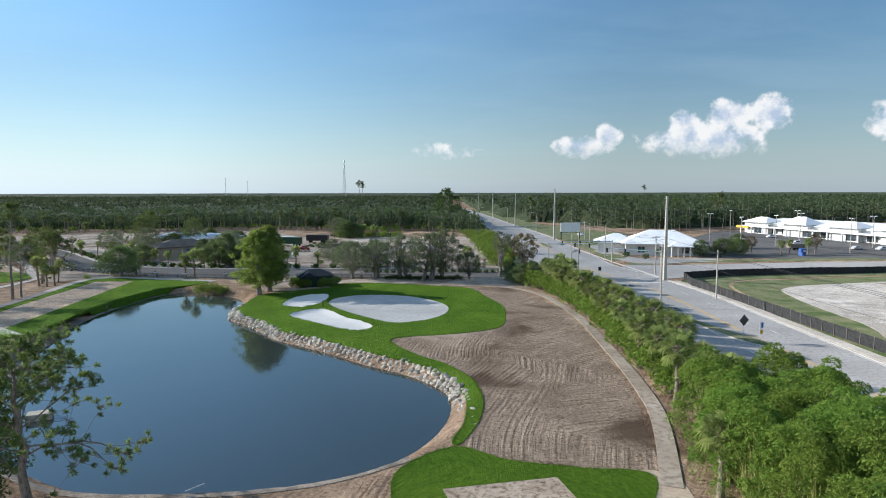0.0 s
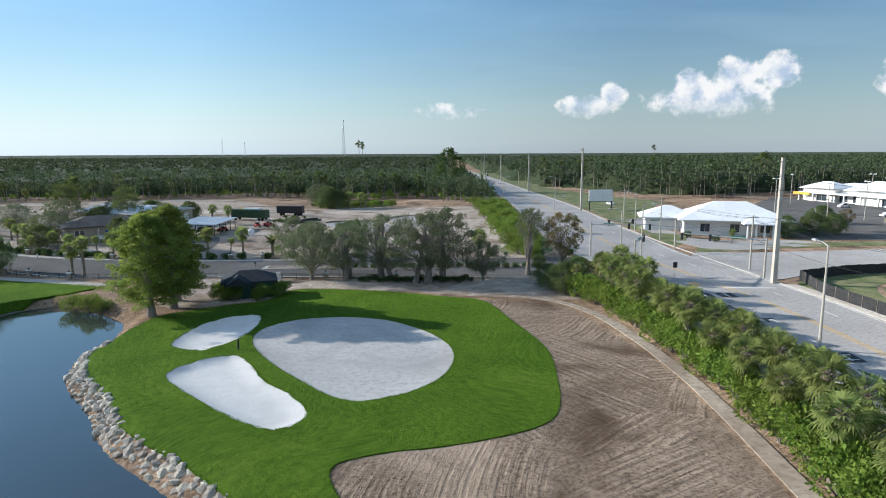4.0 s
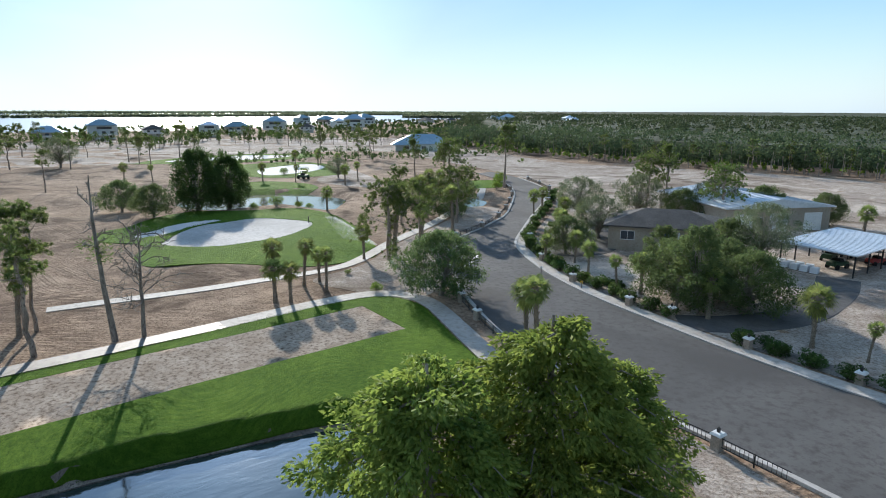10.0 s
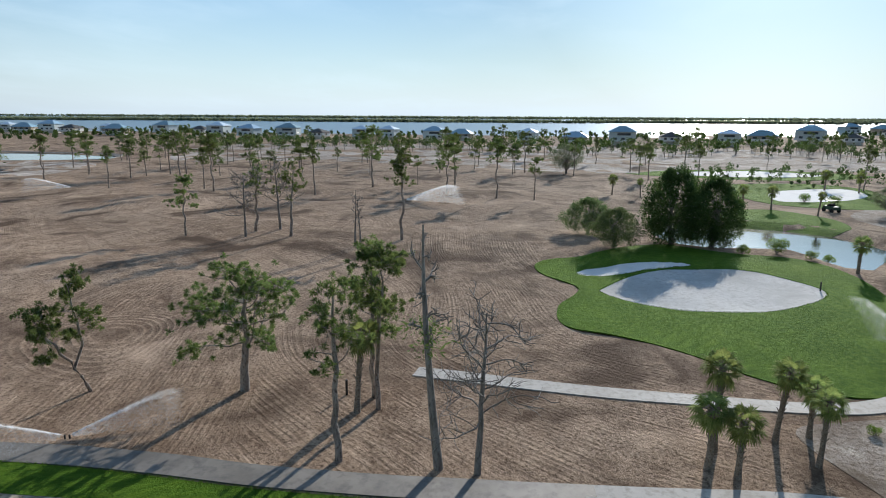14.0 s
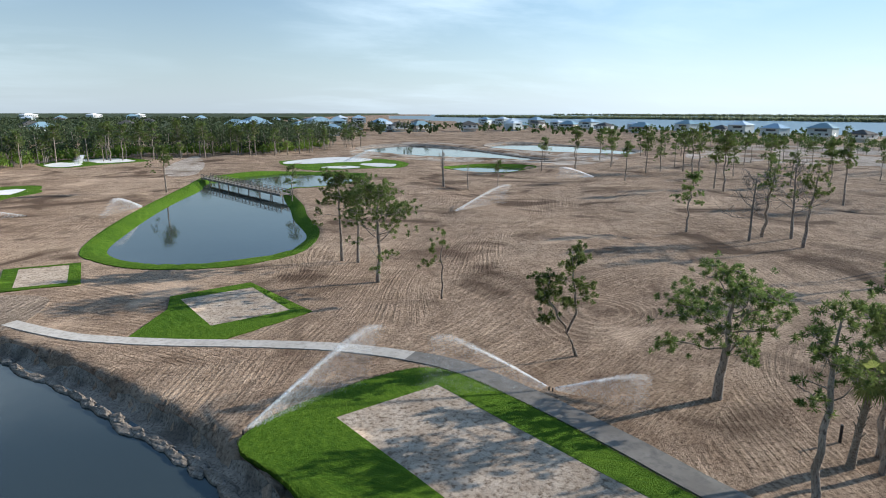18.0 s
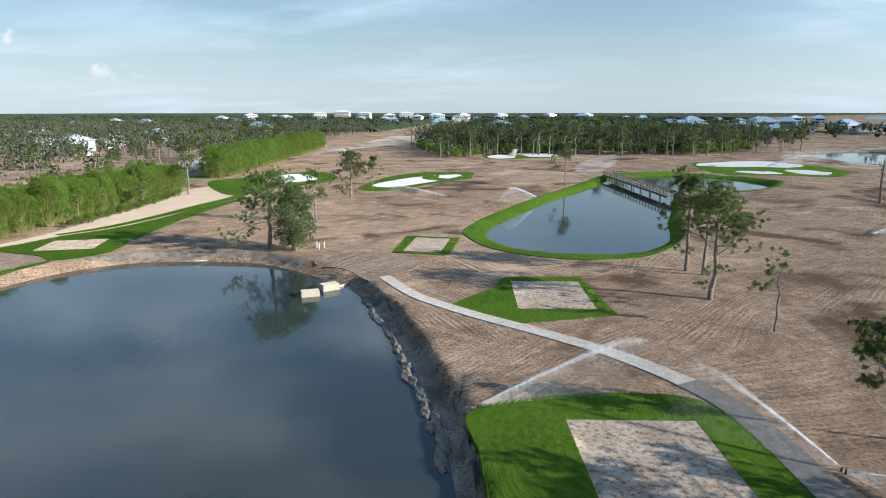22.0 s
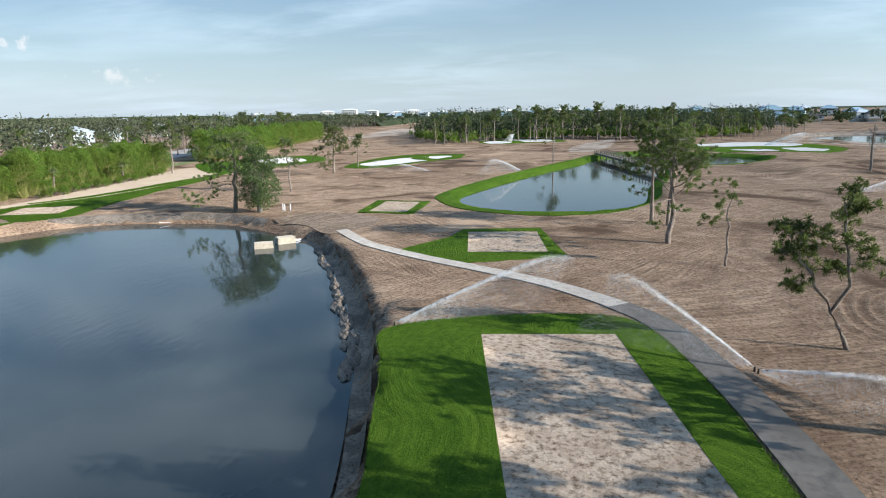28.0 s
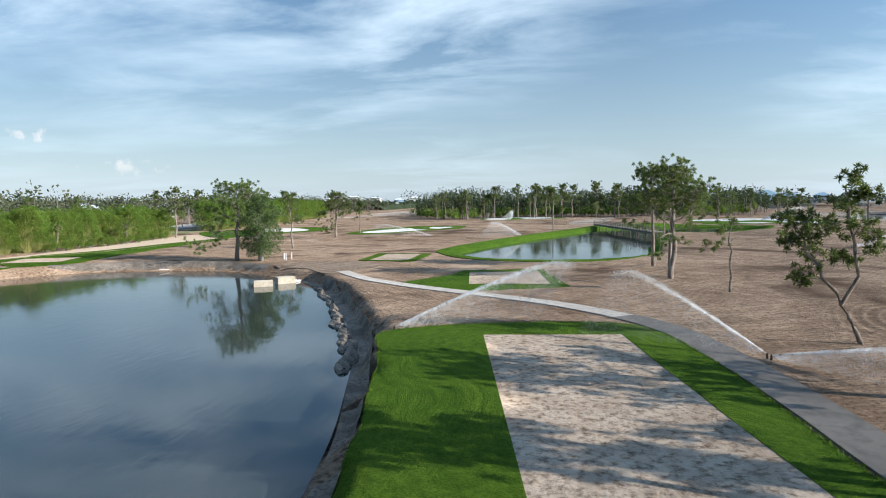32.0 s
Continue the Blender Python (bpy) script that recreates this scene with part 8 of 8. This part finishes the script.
for x, y, h, t in ((34.2, 156.6, 12, 20), (40.5, 114.6, 11.4, 90), (50.6, 215, 10.4, 200), (27.4, 206, 10, 0), (37.6, 181.5, 9, 180), (49, 330, 10, 180), (26, 330, 10, 0), (44, 430, 10, 180), (24.5, 430, 10, 0)):
    street_lamp(x, y, h, t)
for k, (x, y) in enumerate(((112, 262), (138, 300), (128, 240), (150, 262), (160, 232), (108, 226), (140, 214), (170, 300))):
    ob = root("car_park_lamp", "tall car park lamp with two heads", "street lamp", "car park lamps")
    part("shaft", rod((0, 0, 0), (0, 0, 12), 0.14, 0.09, 8), "pole_concrete", ob)
    for sg in (-1, 1):
        part("head", one((sg * 0.8, 0, 11.8), (0.9, 0.5, 0.3), 0, 0.9, 0.06), "plastic_white", ob)
    part("bar", one((0, 0, 11.9), (1.2, 0.1, 0.1)), "steel_grey", ob)
    place(ob, x, y, k * 45)

PYLONS = [(58, 22, 20), (53.4, 149, 20.2), (48.6, 273, 22.6), (44.6, 388, 21), (40.4, 515, 21), (36, 650, 21)]
for k, (x, y, h) in enumerate(PYLONS):
    ob = root("power_pole", "tall square concrete power pole", "power pole", "power poles")
    part("shaft", one((0, 0, 0), (0.75, 0.75, h), 0, 0.55), "pole_concrete", ob)
    for z in (0.97, 0.86, 0.75):
        part("insulator", rod((0, 0, h * z), (-0.75, 0, h * z + 0.05), 0.07, 0.05, 6), "steel_grey", ob)
    place(ob, x, y, 4)
LOWPOLES = [(59, 20, 9), (54.3, 122.6, 9.8), (54.8, 160, 10), (52.2, 200, 10.4), (54, 238, 10)]
for x, y, h in LOWPOLES[1:]:
    ob = pole("utility_pole", "wooden utility pole with crossarm", h, 0.17, 0.12, "pole_concrete", x, y, "utility pole", "utility poles")
    part("crossarm", one((0, 0, h - 0.5), (2.0, 0.12, 0.14)), "timber", ob)


def wire(a, b, sag):
    t = np.linspace(0, 1, 14)[:, None]
    p = np.array(a) + (np.array(b) - a) * t
    p[:, 2] -= sag * 4 * (t * (1 - t))[:, 0]
    return p


span = 0
for rows, zs, sag in ((PYLONS, (0.97, 0.86, 0.75, 0.52), 1.8), (LOWPOLES, (0.95, 0.93, 0.62), 0.7)):
    for (x0, y0, h0), (x1, y1, h1) in zip(rows, rows[1:]):
        for z in zs:
            s = Soup()
            s.tube(wire((x0 - 0.7, y0, h0 * z), (x1 - 0.7, y1, h1 * z), sag), [0.022, 0.022], 4)
            ob = thing("power_line", s.mesh("power_line"), "black_metal", "thin sagging power line between poles", "power line", "", "power lines")
for (x0, y0, z0), (x1, y1, z1) in (((53.4, 149, 12), (112, 170, 9)), ((54.3, 122.6, 9.3), (140, 132, 9)), ((53.4, 149, 10), (30.5, 160, 9))):
    s = Soup()
    s.tube(wire((x0, y0, z0), (x1, y1, z1), 1.0), [0.02, 0.02], 4)
    thing("power_line", s.mesh("power_line"), "black_metal", "thin sagging power line between poles", "power line", "", "power lines")


def signal_mast(x, y, turn, reach, h=6.6, heads=2):
    ob = root("signal_mast", "grey mast arm with traffic signals", "traffic signal", "traffic signals")
    part("shaft", rod((0, 0, 0), (0, 0, h + 0.4), 0.2, 0.15, 10), "pole_concrete", ob)
    arm = part("arm", rod((0, 0, h), (reach, 0, h + 0.35), 0.15, 0.07, 8), "steel_grey", ob)
    for k in range(heads):
        u = reach * (0.62 + 0.33 * k)
        part("signal_head", one((u, 0, h - 0.75), (0.42, 0.32, 1.15), 0, 1, 0.03), "black_metal", arm)
    part("street_sign", one((reach * 0.3, 0, h - 0.1), (2.2, 0.06, 0.45)), "sign_green", arm, "green street sign with plain bars")
    part("sign_bar", one((reach * 0.3, -0.04, h + 0.05), (1.6, 0.02, 0.14)), "paint_white", arm)
    return place(ob, x, y, turn)


signal_mast(53.6, 152.5, 150, 14)
signal_mast(50.3, 184.8, 195, 17)
signal_mast(30.0, 176.5, -20, 12)
signal_mast(31.2, 150.5, 60, 10, heads=1)


def sign_post(label, x, y, h, shape, mat, turn=0, lower=None):
    ob = root("road_sign", label, "road sign", "road signs")
    part("post", rod((0, 0, 0), (0, 0, h), 0.045, None, 6), "steel_grey", ob)
    s = Soup()
    if shape == "diamond":
        q = 0.85
        v = [(-q, -0.06, h - q), (0, -0.06, h - 2 * q), (q, -0.06, h - q), (0, -0.06, h)]
        s.add(v + [(a, -0.03, c) for a, b, c in v], [(0, 1, 2), (0, 2, 3), (4, 6, 5), (4, 7, 6)] + [t for i in range(4) for t in ((i, i + 4, (i + 1) % 4 + 4), (i, (i + 1) % 4 + 4, (i + 1) % 4))])
    else:
        box(s, (0, -0.06, h - 0.95), (0.75, 0.03, 0.95))
    part("plate", s.mesh("plate"), mat, ob)
    if lower:
        part("lower_plate", one((0, -0.06, h - 1.75), (0.5, 0.03, 0.6), 0, 1, 0.01), lower, ob, "yellow lower plate")
    return place(ob, x, y, turn)


sign_post("grey back of a diamond warning sign", 43.0, 87.8, 4.0, "diamond", "roof_grey", 20)
sign_post("blue and white arrow sign over a yellow plate", 44.9, 86.6, 3.2, "plate", "plastic_white", 20, "machine_yellow")
s = Soup()
box(s, (0.08, -0.1, 2.35), (0.3, 0.02, 0.7), 0)
ob = part("arrow", s.mesh("arrow"), "plastic_blue", bpy.data.objects["road_sign.001"])
sign_post("small dark sign on a thin post", 38.6, 152.4, 3.0, "plate", "black_metal", 10)
bill = root("billboard", "blank white billboard on dark posts", "billboard")
part("panel", one((0, 0, 3.4), (9.0, 0.3, 4.2), 0, 1, 0.03), "plastic_white", bill)
part("frame", one((0, 0.2, 3.2), (9.3, 0.2, 0.25)), "black_metal", bill)
for k in (-4.2, 4.2):
    part("post", one((k, 0.1, 0), (0.35, 0.35, 8.0)), "black_metal", bill)
place(bill, 56.5, 277, 8)
hydrant = bollard("yellow marker on the corner", 53.2, 181.0, "machine_yellow")

# black silt fence round the vacant lot
FENCE = spline([(62, 20), (59.4, 60), (58.6, 81), (57.9, 101), (57.6, 117), (56.8, 137), (56.6, 146), (60, 152), (74, 156.5), (112, 161.5), (190, 168)], 10, False)
d = np.r_[0, np.cumsum(np.hypot(*np.diff(FENCE, axis=0).T))]
for k in range(int(d[-1] / 11)):
    a, _ = along(FENCE, k * 11.0)
    b, _ = along(FENCE, min(d[-1] - 0.1, k * 11.0 + 11))
    ln = float(np.hypot(*(b - a)))
    ob = root("silt_fence", "black fabric site fence on wooden stakes", "fence", "silt fence")
    s = Soup()
    t = np.linspace(0, 1, 14)
    wob = 0.06 * np.sin(t * 25 + k)
    v = np.concatenate([np.stack([t * ln, wob, 0 * t], 1), np.stack([t * ln, -wob, 1.75 + 0.05 * np.sin(t * 30 + k)], 1), np.stack([t * ln, wob + 0.03, 0 * t], 1), np.stack([t * ln, 0.03 - wob, 1.75 + 0.05 * np.sin(t * 30 + k)], 1)])
    f = []
    for i in range(13):
        f += [(i, i + 1, i + 15), (i, i + 15, i + 14), (i + 29, i + 28, i + 43), (i + 28, i + 42, i + 43)]
    s.add(v, f)
    part("fabric", s.mesh("fabric"), "black_fabric", ob)
    for i in range(4):
        part("stake", one((ln * i / 4, 0.08, 0), (0.06, 0.06, 1.9)), "timber", ob)
    ob.matrix_world = Matrix.LocRotScale((*a, at(*a)), Euler((0, 0, math.atan2(b[1] - a[1], b[0] - a[0]))), None)

# the white hip-roofed building at the junction
bank = building("white_building", "white building with broad white hip roofs and columns", 24, 16, 3.8, "roof_white", "wall_white", 4.2, over=1.6, windows=(("f", -7, 1.0, 2.2, 2.0), ("f", 0, 1.0, 2.2, 2.0), ("f", 7, 1.0, 2.2, 2.0), ("l", -3, 1.0, 2.0, 2.0), ("l", 3, 1.0, 2.0, 2.0)))
part("wing_roof", hip_roof(13, 11, 3.5, 2.8, 1.2), "roof_white", bank).matrix_local = Matrix.Translation((-15, 5, 0))
part("wing", one((-15, 5, 0), (12, 10, 3.5)), "wall_white", bank)
porch = part("porch_roof", hip_roof(7, 5, 3.4, 1.5, 0.4), "roof_white", bank)
porch.matrix_local = Matrix.Translation((5, -10, 0))
for x in (2.2, 4.1, 6.0, 7.9):
    part("column", rod((x, -12.2, 0), (x, -12.2, 3.5), 0.25, 0.2, 10), "wall_white", bank)
place(bank, 75, 214, -14)
clone(LOW, 60, 203, 0, 1.6), clone(LIVE, 84, 203, 40, 0.7), clone(LIVE, 92, 205, 140, 0.75), clone(LIVE, 99, 208, 240, 0.7), clone(WISP, 106, 214, 40, 0.55), clone(WISP, 128, 214, 140, 0.6), clone(PALM_F, 112, 206, 0, 0.9), clone(PALM_F, 118, 212, 0, 0.85), clone(PALM_F, 122, 208, 60, 0.9), clone(PALM_F, 66, 192, 60, 0.6), clone(LIVE, 110, 232, 0, 0.7), clone(LOW, 64, 196, 0, 1.6)

# the shops
mall = root("shopping_mall", "long low white shop row with gabled fronts", "shops")
part("wall", one((0, 0, 0), (96, 26, 5.2), 0, 1, 0.1), "wall_white", mall)
part("roof", hip_roof(96, 26, 5.2, 2.2, 1.2), "roof_white", mall)
for k, u in enumerate((-36, -12, 14, 38)):
    g = part("front_roof", hip_roof(15, 10, 5.6, 3.4 if k == 1 else 2.4, 0.8), "roof_white", mall)
    g.matrix_local = Matrix.Translation((u, -12, 0.2))
    part("front", one((u, -13.6, 0), (14, 4, 5.7)), "wall_white", mall)
part("canopy_roof", one((0, -15.2, 3.4), (95, 4.6, 0.5), 0, 0.96, 0.1), "roof_white", mall)
part("awning", one((-44, -17.6, 2.6), (9, 0.7, 1.1), 0, 0.95, 0.1), "machine_yellow", mall, "yellow awning")
for u in np.arange(-46, 47, 7.6):
    part("column", one((u, -17, 0), (0.5, 0.5, 3.5)), "wall_white", mall)
for u in np.arange(-43, 44, 7.6):
    window(mall, u, -13.06 if abs(((u + 36) % 25) - 0) > 8 else -15.66, 0.5, 5.0, 2.4, 0)
mall.matrix_world = Matrix.LocRotScale((181, 281, 0), Euler((0, 0, radians(-76))), None)
shop = building("shop", "low white shop with blue sign", 60, 24, 5.5, "roof_white", "wall_white", 1.5, over=0.8, windows=(("f", -15, 0.6, 6, 2.4), ("f", 0, 0.6, 6, 2.4), ("f", 15, 0.6, 6, 2.4)))
part("sign", one((0, -12.5, 3.6), (12, 0.2, 1.4)), "plastic_blue", shop, "blank blue shop sign")
shop.matrix_world = Matrix.LocRotScale((222, 214, 0), Euler((0, 0, radians(-80))), None)


def car(label, x, y, turn, paint="car_paint"):
    ob = root("car", label, "car", "cars")
    s = Soup()
    prof = [(-2.2, 0.35), (-2.2, 0.85), (-1.5, 0.95), (-0.9, 1.42), (0.7, 1.45), (1.35, 0.95), (2.15, 0.8), (2.2, 0.35)]
    n = len(prof)
    v = [(a, sy * (0.88 if z < 1 else 0.7), z) for sy in (-1, 1) for a, z in prof]
    f = [t for i in range(n - 1) for t in ((i, i + 1, i + 1 + n), (i, i + 1 + n, i + n))] + [(0, i + 1, i) for i in range(1, n - 1)] + [(n, n + i, n + i + 1) for i in range(1, n - 1)]
    s.add(v, f)
    part("body", s.mesh("body"), paint, ob)
    for a, sy in ((-0.2, -0.82), (-0.2, 0.82)):
        part("side_window", one((a, sy, 1.0), (1.7, 0.05, 0.36), 0, 0.85), "glass_dark", ob)
    for a in (-1.35, 1.35):
        for sy in (-0.8, 0.8):
            w = part("wheel", rod((a, sy - 0.1, 0.33), (a, sy + 0.1, 0.33), 0.33, None, 12), "rubber", ob)
            part("rim", rod((a, sy - 0.115, 0.33), (a, sy + 0.115, 0.33), 0.19, None, 10), "steel_grey", w)
    return place(ob, x, y, turn)


CAR = car("pale sedan parked on asphalt", 150, 226, 20)
for x, y, t in ((158, 224, 20), (166, 230, 100), (172, 236, 100), (130, 268, 50), (142, 250, 10), (150, 285, 10), (66, 300, 100), (31, 520, 90), (36, 470, 90), (28, 600, 90)):
    clone(CAR, x, y, t)
trailer("brown open trailer in the car park", "timber", 6, 128, 226, 10, 1.4)
bin_ = root("donation_bin", "blue metal donation bin in the car park", "bin")
part("body", one((0, 0, 0), (1.6, 1.6, 2.4), 0, 0.98, 0.1), "plastic_blue", bin_)
part("hatch", one((0, -0.83, 1.4), (1.0, 0.08, 0.5)), "plastic_white", bin_)
place(bin_, 119, 206, 20)

# ---- far houses ----
def stilt_house(label, w, d, floors, roof, wall, seed):
    r = np.random.default_rng(seed)
    ob = root("house", label, "house", "bay houses")
    h0, h = 2.6, 3.1 * floors
    part("wall", one((0, 0, h0), (w, d, h)), wall, ob)
    part("roof", hip_roof(w, d, h0 + h, w * 0.22, 0.9), roof, ob)
    part("ground_floor", one((0, 0, 0), (w * 0.8, d * 0.8, h0)), "wall_white", ob)
    bal = part("balcony", one((0, -d / 2 - 1.2, h0), (w * 0.9, 2.4, 0.25)), "wall_white", ob)
    part("rail", one((0, -d / 2 - 2.3, h0 + 0.25), (w * 0.9, 0.1, 0.9)), "wall_white", bal)
    for u in (-w * 0.28, w * 0.02, w * 0.3):
        part("window", one((u, -d / 2 - 0.03, h0 + 0.9), (w * 0.13, 0.1, 1.7)), "glass_dark", ob)
    if floors > 1:
        part("window", one((w * 0.05, -d / 2 - 0.03, h0 + 4.0), (w * 0.5, 0.1, 1.6)), "glass_dark", ob)
    part("window", one((w / 2 + 0.03, 0, h0 + 0.9), (0.1, 2.2, 1.6)), "glass_dark", ob)
    return ob


VILLAS = [stilt_house("pale two-storey bay house with blue metal hip roof", 17, 13, 2, "roof_blue", "wall_pastel", 1), stilt_house("white stilted bay house with grey hip roof", 15, 14, 1, "roof_grey", "wall_white", 2), stilt_house("tall bay house with pale metal roof and balconies", 14, 13, 2, "roof_metal", "wall_pastel", 3), stilt_house("tan bay house under a teal hip roof", 18, 12, 1, "roof_blue", "wall_tan", 4)]
for k, v in enumerate(VILLAS):
    place(v, -560 - 6 * k, -150 + 62 * k, 84)
r = np.random.default_rng(31)
for k, y in enumerate(np.arange(-700, 360, 36.0)):
    if -170 < y < 60 and k % 2:
        continue
    x = float(np.interp(y, [-700, -420, -175, 0, 130, 320], [-700, -620, -590, -560, -515, -590])) + r.uniform(-18, 18)
    clone(VILLAS[k % 4], x, y + r.uniform(-5, 5), 84 + r.uniform(-12, 12) - 0.03 * y, r.uniform(0.9, 1.2))
for k in range(64):
    x, y = r.uniform(-560, 500), r.uniform(-1350, -420)
    if k < 16:
        x, y = r.uniform(-560, -230), r.uniform(-640, -380)
    clone(VILLAS[k % 4], x, y, r.uniform(150, 200), r.uniform(0.95, 1.35))
for k in range(14):
    clone(VILLAS[k % 4], r.uniform(-900, -560), r.uniform(380, 900), r.uniform(60, 120), r.uniform(0.9, 1.3))
for k in range(18):
    clone(VILLAS[(k % 2) + 1], r.uniform(110, 420), r.uniform(-420, -130), r.uniform(0, 360), r.uniform(0.7, 0.95))
club = building("clubhouse", "wide low clubhouse with pale blue metal roof", 40, 24, 4.6, "roof_blue", "wall_pastel", 6.5, over=1.5, windows=(("f", -12, 1.0, 3, 2.2), ("f", 0, 1.0, 3, 2.2), ("f", 12, 1.0, 3, 2.2), ("r", 0, 1.0, 3, 2.2)))
part("wing_roof", hip_roof(16, 12, 4.4, 3.6, 1.0), "roof_blue", club).matrix_local = Matrix.LocRotScale((-16, -12, 0), Euler((0, 0, radians(90))), None)
place(club, -318, 300, 62, 0.76)


def flats(label, x, y, w, floors, turn):
    ob = root("apartment_building", label, "apartment building", "far flats")
    part("wall", one((0, 0, 0), (w, 18, 3.4 * floors), 0, 1, 0.2), "wall_white", ob)
    part("roof", hip_roof(w, 18, 3.4 * floors, 3.0, 0.8), "roof_white", ob)
    for fl in range(floors):
        part("balcony", one((0, -9.8, 3.4 * fl + 0.2), (w * 0.86, 1.8, 1.0)), "wall_white", ob)
        for u in np.linspace(-w * 0.4, w * 0.4, 7):
            part("pane", one((u, -9.03, 3.4 * fl + 1.2), (2.2, 0.1, 1.7)), "glass_dark", ob)
    return place(ob, x, y, turn, 1.0, 0.0)


for k, (x, y, w, fl) in enumerate(((240, -1250, 28, 5), (300, -1290, 34, 6), (195, -1310, 26, 4), (150, -1270, 30, 5), (90, -1350, 34, 4), (365, -1330, 30, 5), (30, -1400, 26, 4), (-60, -1500, 30, 4), (480, -1200, 26, 4), (430, -1280, 24, 3), (-180, -1450, 30, 4), (-260, -1380, 24, 4))):
    flats("white block of flats on the skyline", x, y, w, fl, 180 + 5 * k)


def lattice(label, x, y, h, base):
    ob = root("radio_mast", label, "radio mast", "radio masts")
    s = Soup()
    q = [(math.cos(a) * base, math.sin(a) * base) for a in (0.5, 2.6, 4.7)]
    for a in q:
        s.tube(np.array([(*a, 0), (a[0] * 0.15, a[1] * 0.15, h)]), [h * 0.004, h * 0.002], 4)
    n = 16
    for i in range(n):
        f0, f1 = 1 - 0.85 * i / n, 1 - 0.85 * (i + 1) / n
        for j in range(3):
            a, b = q[j], q[(j + 1) % 3]
            s.tube(np.array([(a[0] * f0, a[1] * f0, h * i / n), (b[0] * f1, b[1] * f1, h * (i + 1) / n)]), [h * 0.0022] * 2, 3)
    part("frame", s.mesh("frame"), "steel_grey", ob)
    for z in (0.82, 0.97):
        part("antenna", rod((0, 0, h * z), (0, 0, h * z + h * 0.05), h * 0.02, None, 8), "plastic_white", ob)
    return place(ob, x, y, 20, 1.0, 0)


lattice("tall lattice radio mast above the wood", -319, 2000, 118, 7)
lattice("slim radio mast on the horizon", -875, 2500, 76, 3)
lattice("slim radio mast on the horizon", -790, 2510, 62, 3)
clone(PINE_T, -272, 2000, 0, 3.6), clone(PINE_T, -262, 2010, 90, 3.4), clone(PINE_T, 640, 2000, 0, 2.6)
